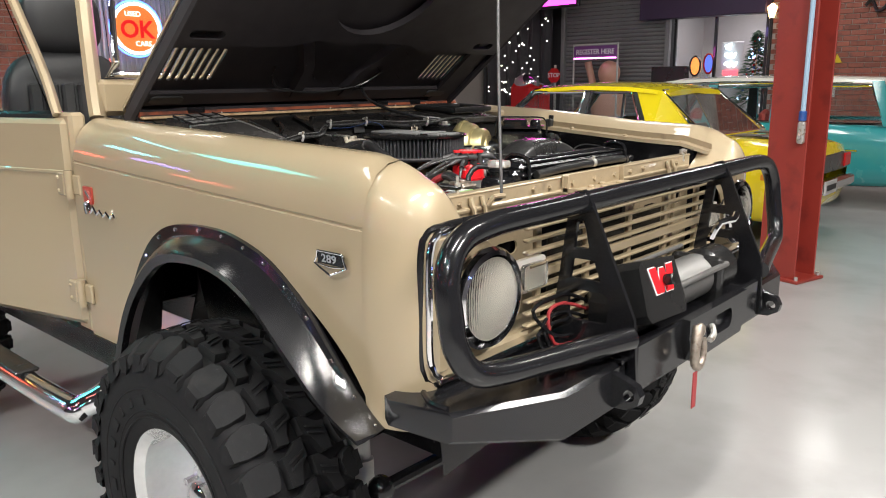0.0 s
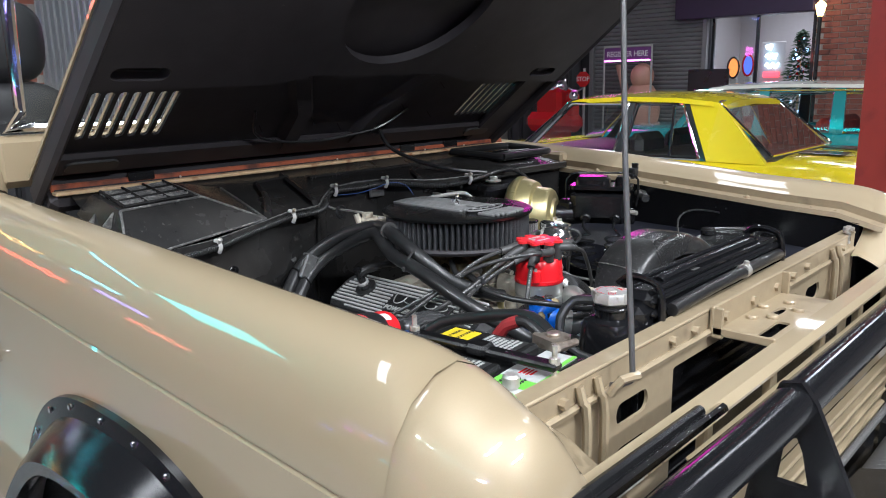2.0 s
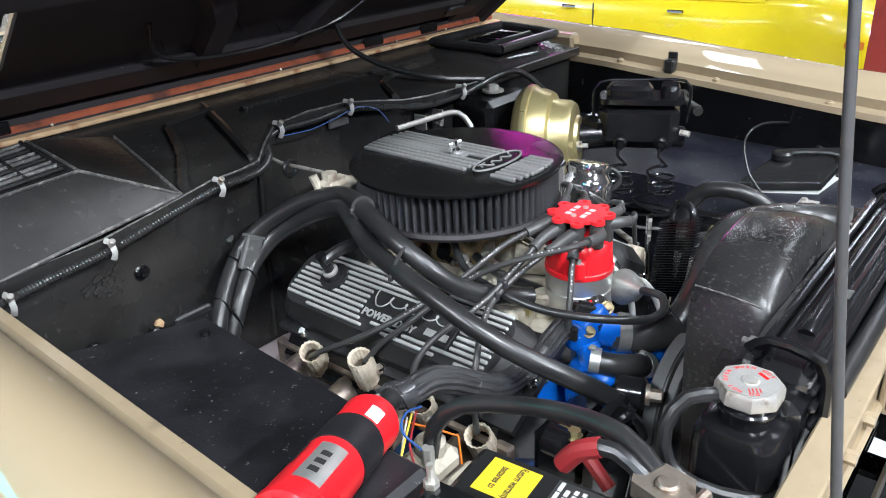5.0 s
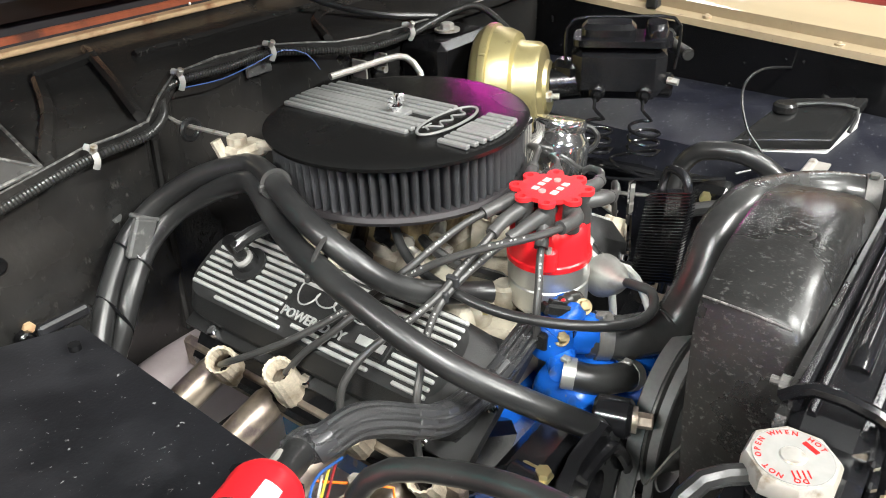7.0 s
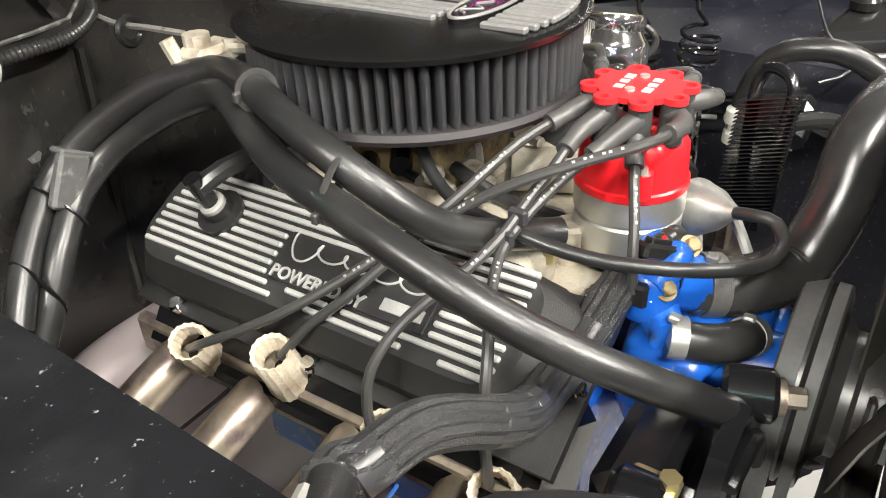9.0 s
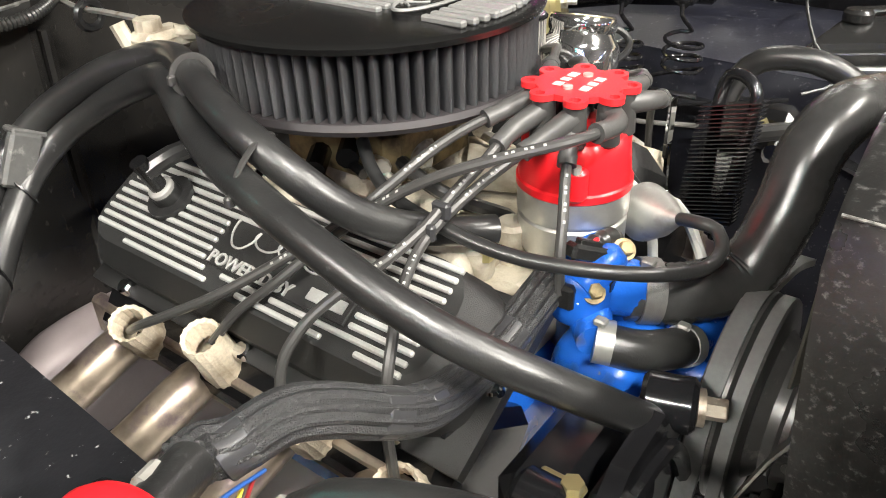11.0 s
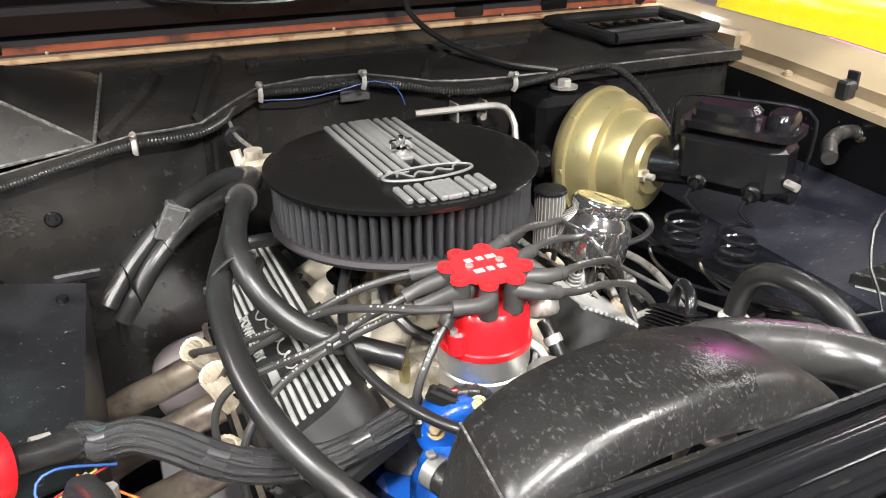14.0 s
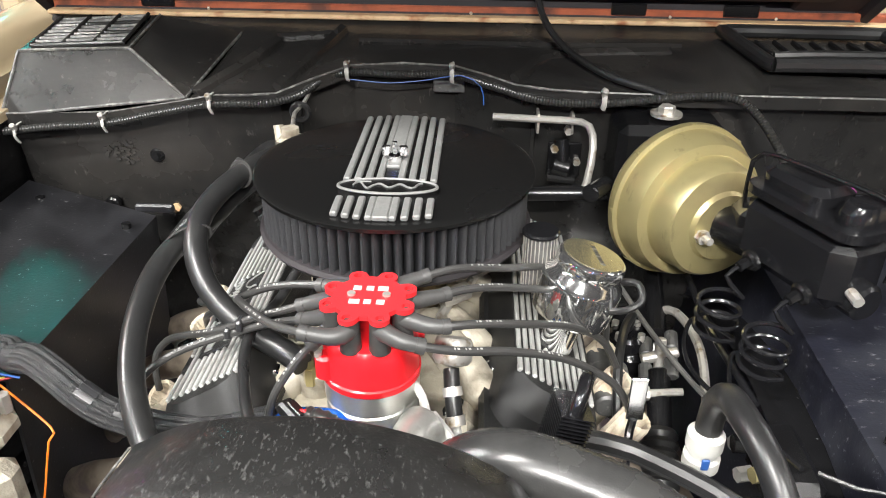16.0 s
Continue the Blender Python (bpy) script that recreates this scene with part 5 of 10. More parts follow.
# ---- engine bay: firewall, cowl ----
def cowl():
    flange = [(1.17, 1.885, 1.395), (1.34, 1.885, 1.402), (1.51, 1.872, 1.436), (1.60, 1.875, 1.44), (1.70, 1.955, 1.462), (1.86, 1.952, 1.465), (1.95, 1.885, 1.458), (2.07, 1.862, 1.456), (2.25, 1.862, 1.456), (2.45, 1.872, 1.453), (2.58, 1.878, 1.450)]
    g = Mesh()
    for lift in (0, -0.004):
        g.rings([[(x, y, z + lift) for x, y, z in flange], [(x, y + 0.10, z + 0.018 + lift) for x, y, z in flange], [(x, 2.10, 1.482 + lift) for x, y, z in flange], [(x, 2.145, 1.50 + lift) for x, y, z in flange]], close=False)
    c = sub("cowl_panel", g, BLACK_COWL, truck, "scuffed black cowl panel")
    w = Mesh()
    for push in (0.012, 0.02):
        w.rings([[(x, y + push, z - 0.002) for x, y, z in flange], [(x, y + push + 0.02, 1.25) for x, y, z in flange], [(x, 1.93 + push, 1.0) for x, y, z in flange], [(x, 2.05 + push, 0.75) for x, y, z in flange]], close=False)
    fw = sub("firewall", w, BLACK_COWL, truck, "black painted firewall with a zigzag flange")
    lip = Mesh().rings([[(x, y - 0.006, z - 0.014), (x, y - 0.006, z + 0.003), (x, y + 0.012, z + 0.003), (x, y + 0.012, z - 0.002), (x, y, z - 0.002), (x, y, z - 0.014)] for x, y, z in flange])
    sub("firewall_flange", lip, BLACK_COWL, fw)
    # thin pale tube: light along the flange edge, put into its colour
    sub("lit_flange_edge", Mesh().tube([(x, y - 0.003, z + 0.003) for x, y, z in flange], 0.0021, 6, 0.5), WORN_LIT_EDGE, fw)
    # ribs and bolts
    for x in (1.445, 1.62, 1.985):
        sub("firewall_rib", Mesh().tube([(x, 1.90, 1.41), (x, 1.915, 1.28), (x, 1.93, 1.1)], 0.01, 8, flat=0.6), BLACK_COWL, fw)
    for x, z in ((1.391, 1.328), (1.393, 1.221), (1.30, 1.24), (2.38, 1.36), (2.02, 1.33)):
        sub("firewall_bolt", Mesh().cyl((x, 1.915, z), (x, 1.898, z), 0.012, 12, bev=0.003).cyl((x, 1.90, z), (x, 1.892, z), 0.006, 6), BLACK, fw)
    for x, z, mt in ((1.394, 1.330, BLACK), (1.403, 1.232, RUST), (1.546, 1.223, BLACK), (1.541, 1.328, BRACKET), (2.045, 1.337, BRACKET), (2.06, 1.31, BLACK)):
        y = 1.893 + (1.40 - z) * 0.13
        sub("washer", Mesh().tube([(x + 0.0145 * math.cos(t), y + 0.004, z + 0.0145 * math.sin(t)) for t in [2 * math.pi * i / 20 for i in range(21)]], 0.0032, 6, 0.006), BLACK_COWL, fw)
        sub("firewall_bolt", Mesh().cyl((x, y + 0.006, z), (x, y - 0.006, z), 0.0075, 6), mt, fw)
    sub("stud_plate", Mesh().box((1.851, 1.958, 1.437), (0.05, 0.006, 0.026), 0.002), BRACKET, fw)
    rnd = random.Random(21)
    flakes = Mesh()
    for cx, cz, wx, wz in ((1.335, 1.335, 0.045, 0.022), (1.475, 1.352, 0.035, 0.028), (1.46, 1.30, 0.02, 0.03), (2.30, 1.40, 0.05, 0.03)):
        for i in range(70):
            x, z = rnd.gauss(cx, wx * 0.5), rnd.gauss(cz, wz * 0.5)
            y, r = 1.8955 + (1.40 - z) * 0.13, rnd.uniform(0.0012, 0.0045)
            ring = [(x + r * rnd.uniform(0.6, 1.2) * math.cos(t), y - 0.0012, z + r * rnd.uniform(0.5, 1.1) * math.sin(t)) for t in [2 * math.pi * q / 6 for q in range(6)]]
            flakes.rings([[(a, b + 0.003, c) for a, b, c in ring], ring], cap0=False)
    ob = sub("flaking_paint", flakes, BLACK_COWL, fw)
    ob["kind"] = "stuff"
    # rusty strip under the hood hinge line
    r = sub("hinge_channel", Mesh().box((CX + 0.06, 2.136, 1.500), (1.46, 0.026, 0.008), 0.002), RUST, truck, "rusty beige channel behind the cowl")
    sub("rust_edge", Mesh().box((CX + 0.06, 2.157, 1.507), (1.46, 0.018, 0.020), 0.003), RED_RUST, r)
    for x in (1.42, 1.88, 2.221, 2.4):
        sub("hinge_screw", Mesh().ball((x, 2.145, 1.507), 0.003, 8), STEEL, r)
    for x in (1.33, 2.15, 2.34):
        sub("hinge_leaf", Mesh().box((x, 2.148, 1.518), (0.06, 0.006, 0.02), 0.002), BLACK, r)
    return c


cowl()
sub("cowl_corner", far_side(Mesh().box((1.135, 2.03, 1.45), (0.04, 0.26, 0.06), 0.008)), BEIGE_IN, truck)
for y in (1.965, 2.03):
    sub("cowl_gusset", Mesh().prism([(1.115, 1.405), (1.188, 1.405), (1.188, 1.482)], y - 0.003, y + 0.003, "y"), WORN_LIT_EDGE, truck)


def fresh_air_box():
    top = [(1.185, 1.94, 1.480), (1.358, 1.945, 1.486), (1.355, 2.088, 1.506), (1.187, 2.07, 1.50)]
    bot = [(1.165, 1.884, 1.393), (1.462, 1.874, 1.432), (1.49, 2.10, 1.478), (1.165, 2.10, 1.46)]
    b = sub("fresh_air_box", Mesh().rings([bot, top]), BLACK_COWL, truck, "black fresh-air box with a slatted grille on top")
    for p, q in ((bot[1], top[1]), (top[0], top[1]), (top[1], top[2]), (bot[0], bot[1]), (bot[1], bot[2]), (bot[0], top[0])):
        sub("folded_edge", Mesh().tube([Vector(p), Vector(p).lerp(Vector(q), 0.5) + Vector((0, 0, 0.0006)), Vector(q)], 0.0026, 6, 0.03), WORN_LIT_EDGE, b)
    for k in range(9):
        u = 0.10 + 0.8 * k / 8
        a = Vector(top[0]).lerp(Vector(top[3]), u) + Vector((0.014, 0, 0.003))
        c = Vector(top[1]).lerp(Vector(top[2]), u) + Vector((-0.014, 0, 0.003))
        sub("grille_slat", Mesh().cyl(a, c, 0.0035, 6), WORN_LIT_EDGE if k % 3 else BLACK_COWL, b)
    for u in (0.08, 0.36, 0.64, 0.92):
        a = Vector(top[0]).lerp(Vector(top[1]), u) + Vector((0, 0.012, 0.005))
        c = Vector(top[3]).lerp(Vector(top[2]), u) + Vector((0, -0.012, 0.005))
        sub("grille_bar", Mesh().cyl(a, c, 0.003, 6), BLACK_COWL, b)


fresh_air_box()
for pts in ([(1.475, 1.885, 1.436), (1.53, 1.97, 1.458), (1.565, 2.05, 1.476)], [(1.60, 1.885, 1.447), (1.63, 1.98, 1.465), (1.665, 2.10, 1.486)], [(1.56, 2.06, 1.478), (1.66, 2.075, 1.482)], [(1.70, 2.04, 1.478), (1.95, 2.04, 1.477), (2.22, 2.045, 1.478)], [(1.95, 1.90, 1.463), (2.02, 1.99, 1.474), (2.20, 2.02, 1.477)]):
    sub("cowl_ridge", Mesh().tube(pts, 0.007, 6, 0.02, flat=1.6), BLACK_COWL, truck)
# cowl vent opening with a foam seal on the far side
v = sub("cowl_vent", Mesh().tube([(2.330, 1.93, 1.486), (2.440, 1.93, 1.487), (2.550, 1.93, 1.487), (2.557, 1.94, 1.488), (2.56, 2.0, 1.492), (2.558, 2.08, 1.496), (2.550, 2.09, 1.497), (2.430, 2.095, 1.497), (2.310, 2.10, 1.496), (2.303, 2.09, 1.495), (2.315, 2.0, 1.49), (2.325, 1.94, 1.486), (2.330, 1.93, 1.486)], 0.011, 10, 0.01), RUBBER, truck, "black sealed cowl vent opening")
sub("vent_floor", Mesh().box((2.435, 2.01, 1.474), (0.22, 0.14, 0.006), 0.002), BLACK_GLOSS, v)
sub("vent_bar", Mesh().tube([(2.350, 1.99, 1.484), (2.420, 1.985, 1.488), (2.530, 1.985, 1.488)], 0.007, 8), RUBBER, v)
for k in range(7):
    sub("vent_slat", Mesh().box((2.35 + 0.03 * k, 2.045, 1.482), (0.006, 0.075, 0.010), 0.002), BLACK_GLOSS, v)

# wiring loom clipped along the flange
lm = sub("wiring_loom", Mesh().tube([(1.17, 1.865, 1.375), (1.25, 1.868, 1.384), (1.338, 1.868, 1.392), (1.42, 1.86, 1.412), (1.509, 1.855, 1.43), (1.585, 1.858, 1.432), (1.63, 1.885, 1.438), (1.66, 1.925, 1.45), (1.70, 1.942, 1.457), (1.78, 1.94, 1.456), (1.856, 1.938, 1.458), (1.92, 1.90, 1.452), (1.99, 1.865, 1.444), (2.072, 1.846, 1.448), (2.14, 1.846, 1.455), (2.21, 1.846, 1.462), (2.26, 1.83, 1.46), (2.30, 1.80, 1.42), (2.33, 1.76, 1.36), (2.35, 1.72, 1.30)], 0.0058, 12, 0.0022, wave=0.10), LOOM, truck, "black corrugated wiring loom")
for x, y, z in ((1.20, 1.86, 1.378), (1.338, 1.862, 1.398), (1.509, 1.848, 1.436), (1.696, 1.936, 1.463), (1.856, 1.932, 1.465), (2.072, 1.84, 1.458)):
    c = sub("loom_clip", Mesh().tube([(x, y - 0.002, z - 0.016), (x, y - 0.010, z - 0.004), (x, y - 0.004, z + 0.008), (x, y + 0.012, z + 0.008)], 0.0020, 6, flat=2.2), OFFWHITE, lm)
    sub("clip_screw", Mesh().cyl((x, y - 0.004, z + 0.004), (x, y - 0.011, z + 0.014), 0.0044, 10, bev=0.001), STEEL, lm)
sub("blue_wire", Mesh().tube([(1.70, 1.932, 1.449), (1.76, 1.928, 1.446), (1.82, 1.928, 1.452), (1.87, 1.92, 1.462), (1.90, 1.90, 1.452), (1.905, 1.88, 1.43)], 0.0009, 5), BLUEWIRE, lm)
sub("hood_cable", Mesh().tube([(2.16, 1.85, 1.462), (2.08, 1.90, 1.475), (2.02, 1.98, 1.50), (1.99, 2.06, 1.54), (1.99, 2.10, 1.60)], 0.0055, 8), RUBBER, lm)

# ---- engine ----
EX, EY = 1.80, 1.637
block = sub("engine_block", Mesh().box((EX, 1.60, 1.03), (0.30, 0.42, 0.26), 0.03), BLUE, truck, "blue painted V8 engine block")
for s in (-1, 1):
    Mh = Matrix.Translation((EX + s * 0.175, 1.60, 1.14)) @ Matrix.Rotation(radians(-s * 35), 4, "Y")
    sub("cylinder_head", Mesh().box((0, 0, -0.01), (0.13, 0.44, 0.09), 0.012, Mh), BLACK, block)

sub("bell_housing", Mesh().pillow((1.60, 1.90, 1.02), (0.26, 0.09, 0.15)), PALE_CAST, truck, "pale cast transmission housing")
VU, VN = Vector((0.866, 0, 0.5)), Vector((-0.5, 0, 0.866))
VC0 = Vector((1.568, 1.368, 1.168))     # lower front corner of the cover's rail


def valve_cover(flip):
    """Finned cover; local x up the slope, y backwards, z out."""
    M = Matrix(((VU.x, 0, VN.x, VC0.x), (0, 1, 0, VC0.y), (VU.z, 0, VN.z, VC0.z), (0, 0, 0, 1)))
    if flip:
        M = Matrix.Translation((EX, 0, 0)) @ Matrix.Diagonal((-1, 1, 1, 1)) @ Matrix.Translation((-EX, 0, 0)) @ Matrix.Translation((0, 0.02, 0)) @ M
    W, L, H = 0.145, 0.465, 0.060
    g = Mesh()
    g.rings([[(0, 0, 0), (W, 0, 0), (W, L, 0), (0, L, 0)], [(0, 0, 0.012), (W, 0, 0.012), (W, L, 0.012), (0, L, 0.012)]], m=M)
    lo = rounded(0.014, 0.014, W - 0.006, L - 0.006, 0.035, 5)
    hi = rounded(0.031, 0.042, W - 0.010, L - 0.010, 0.035, 5)
    g.rings([[(x, y, 0.01) for x, y in lo], [(x, y + 0.004, H * 0.6) for x, y in lo], [(x, y, H) for x, y in hi]], m=M)
    v = sub("valve_cover", g, CRINKLE, truck, "black crinkle valve cover with bare metal fins")
    n = 11
    for k in range(n):
        x = 0.0385 + k * 0.0092
        y0, y1 = 0.055, L - 0.018 - (0, 0, 0, 0, 0, 0, 0.002, 0.006, 0.013, 0.024, 0.04)[k]
        if k == 0:
            spans = [(0.055, 0.10), (0.135, 0.235), (0.275, 0.395)] if not flip else [(y0, y1)]
        elif k == 1:
            spans = [(y0, 0.20), (0.215, 0.262), (0.285, y1)] if not flip else [(y0, y1)]
        elif 2 <= k <= 6:
            spans = [(y0, 0.118), (0.292, y1)]
        else:
            spans = [(y0, y1)]
        for a, b in spans:
            fin = sub("fin", Mesh().box((x, (a + b) / 2, H + 0.0005), (0.0050, b - a, 0.006), 0.0012, M), FIN, v)
    pl = sub("name_plate", Mesh().box((0.078, 0.205, H + 0.0005), (0.050, 0.165, 0.004), 0.001, M), CRINKLE, v)
    P = M @ plane_at((0.047, 0.20, H + 0.004), (0, -1, 0), (1, 0, 0))
    if not flip:
        lettering("plate_lettering", "POWERED BY", 0.0165, M @ plane_at((0.060, 0.235, H + 0.0032), (0, -1, 0), (1, 0, 0)), FIN, pl, depth=0.001, bold=0.0004, squeeze=1.0)
        sub("plate_mark", Mesh().box((0.066, 0.148, H + 0.003), (0.011, 0.040, 0.002), 0.0005, M), FIN, pl)
        sub("plate_script", Mesh().tube([M @ Vector((0.088 + (0.013 if i < 7 else 0.006) * math.cos(i * 0.9), 0.280 - i * 0.0042 + 0.007 * math.sin(i * 0.9), H + 0.0035)) for i in range(36)], 0.0011, 5, 0.002), FIN, pl)
    else:
        sub("plate_script", Mesh().tube([M @ Vector((0.062 + 0.009 * math.sin(i * 1.7), 0.262 - i * 0.0085, H + 0.0035)) for i in range(14)], 0.0018, 5, 0.004), FIN, pl)
    for x, y in ((0.006, 0.058), (0.006, 0.232), (0.006, 0.406), (W - 0.006, 0.1), (W - 0.006, 0.36), (0.07, 0.008)):
        a = M @ Vector((x, y, 0.01))
        b = M @ Vector((x, y, 0.022))
        sub("cover_bolt", Mesh().cyl(a, b, 0.0085, 12, bev=0.002), CHROME, v)
    return v, M


vr, VM = valve_cover(False)
vl, VL = valve_cover(True)
# breather elbow on the near cover
p = VM @ Vector((0.094, 0.375, 0.062))
pc = sub("pcv_valve", Mesh().cyl(p, p + VN * 0.006, 0.024, 18).cyl(p + VN * 0.006, p + VN * 0.016, 0.014, 14), RUBBER, vr)
sub("pcv_collar", Mesh().cyl(p + VN * 0.014, p + VN * 0.022, 0.013, 14, bev=0.002), CAP_LABEL, vr)
sub("pcv_body", Mesh().cyl(p + VN * 0.02, p + VN * 0.05 + Vector((0, 0, 0.006)), 0.0085, 12), BLACK, vr)
sub("pcv_hose", Mesh().tube([p + VN * 0.042, p + VN * 0.046 + Vector((0.03, -0.006, 0.006)), p + Vector((0.06, -0.01, 0.045)), p + Vector((0.12, -0.02, 0.045))], 0.0095, 10), RUBBER, vr)

# exhaust headers and plug boots
hd = sub("exhaust_header", Mesh().box((1.560, 1.60, 1.135), (0.016, 0.47, 0.045), 0.004), HEADER, truck, "heat-stained steel exhaust header")
PLUGS = [1.735, 1.632, 1.505, 1.405]
for k, y in enumerate((1.775, 1.665, 1.55, 1.44)):
    sub("header_pipe", Mesh().tube([(1.565, y, 1.130), (1.53, y, 1.122), (1.48, y + 0.01, 1.098), (1.42, y + 0.03, 1.065), (1.37, y + 0.06, 1.0), (1.36, y + 0.08, 0.85)], 0.022, 14, 0.012), HEADER, hd)
hl = sub("exhaust_header", mirror_x(Mesh().box((1.58, 1.60, 1.135), (0.016, 0.47, 0.045), 0.004)), HEADER, truck)
for k, y in enumerate((1.775, 1.665, 1.55, 1.44)):
    sub("header_pipe", mirror_x(Mesh().tube([(1.585, y, 1.128), (1.55, y - 0.01, 1.112), (1.50, y - 0.03, 1.085), (1.455, y - 0.05, 1.04), (1.43, y - 0.05, 0.97), (1.43, y, 0.85)], 0.021, 12, 0.015)), HEADER, hl)


def plug_boot(a, b):
    """A woven glass heat boot from mouth a down to the plug at b."""
    a, b = Vector(a), Vector(b)
    d = (b - a).normalized()
    M = Matrix.Translation(a) @ d.to_track_quat("Z", "Y").to_matrix().to_4x4()
    L = (b - a).length
    rings = []
    for r, z in ((0.0125, 0.02), (0.014, 0.0), (0.0168, -0.003), (0.0182, 0.003), (0.0178, L * 0.3), (0.0198, L * 0.6), (0.018, L * 0.85), (0.013, L)):
        rings.append([((r + 0.0011 * (j % 2)) * math.cos(2 * math.pi * j / 32), (r + 0.0011 * (j % 2)) * math.sin(2 * math.pi * j / 32), z) for j in range(32)])
    return Mesh().rings(rings, cap0=False, m=M)


MOUTH = [(1.527, 1.712, 1.190), (1.540, 1.618, 1.208), (1.528, 1.492, 1.192), (1.530, 1.398, 1.180)]
FOOT = [(1.565, 1.74, 1.128), (1.573, 1.63, 1.132), (1.568, 1.515, 1.125), (1.568, 1.41, 1.12)]
for a, b in zip(MOUTH, FOOT):
    sub("plug_boot", plug_boot(a, b), SOCK, hd, "frayed tan woven heat boot")
LM = [(2.075, 1.70, 1.205), (2.07, 1.60, 1.20), (2.075, 1.525, 1.215), (2.082, 1.455, 1.215)]
LF = [(2.03, 1.72, 1.13), (2.03, 1.62, 1.13), (2.025, 1.53, 1.13), (2.03, 1.46, 1.12)]
for a, b in zip(LM, LF):
    sub("plug_boot", plug_boot(a, b), SOCK, hl)

# intake manifold and carburettor
im = sub("intake_manifold", Mesh().box((EX, 1.605, 1.185), (0.23, 0.40, 0.09), 0.02).box((EX, 1.637, 1.255), (0.15, 0.17, 0.06), 0.015), CAST, truck, "dull cast aluminium intake manifold")
for s in (-1, 1):
    for k, y in enumerate((1.46, 1.53, 1.68, 1.75)):
        sub("runner", Mesh().tube([(EX + s * 0.045, EY + (y - EY) * 0.45, 1.262), (EX + s * 0.09, EY + (y - EY) * 0.85, 1.252), (EX + s * 0.135, y, 1.205)], 0.024, 12), CAST, im)
sub("boss", Mesh().cyl((1.765, 1.452, 1.20), (1.765, 1.452, 1.268), 0.017, 12, bev=0.004).cyl((1.725, 1.468, 1.2), (1.725, 1.468, 1.262), 0.02, 12, bev=0.004).box((1.745, 1.49, 1.235), (0.09, 0.07, 0.04), 0.012).cyl((1.71, 1.425, 1.19), (1.71, 1.425, 1.235), 0.014, 8), CAST, im)
sub("brass_fitting", Mesh().cyl((1.722, 1.452, 1.25), (1.722, 1.452, 1.272), 0.0075, 6).cyl((1.722, 1.452, 1.268), (1.722, 1.452, 1.282), 0.005, 8), GOLD, im)
cb = sub("carburettor", Mesh().box((EX, EY, 1.305), (0.13, 0.15, 0.07), 0.012).cyl((EX, EY, 1.33), (EX, EY, 1.362), 0.065, 24), DULL_BRASS, truck, "brass-toned carburettor below the air cleaner")
for x, y, z in ((1.715, 1.60, 1.31), (1.70, 1.63, 1.295), (1.73, 1.575, 1.30), (1.76, 1.55, 1.30), (1.86, 1.55, 1.30), (1.89, 1.6, 1.31)):
    sub("linkage", Mesh().cyl((x, y, z), (x + 0.03, y + 0.02, z + 0.004), 0.011, 10).cyl((x, y - 0.02, z - 0.01), (x + 0.01, y + 0.012, z - 0.008), 0.006, 8), BLACK if x < 1.72 else STEEL, cb)
sub("fuel_line", Mesh().tube([(1.745, 1.56, 1.305), (1.735, 1.53, 1.30), (1.75, 1.50, 1.28), (1.79, 1.475, 1.255), (1.80, 1.45, 1.23)], 0.007, 8), RUBBER, cb)


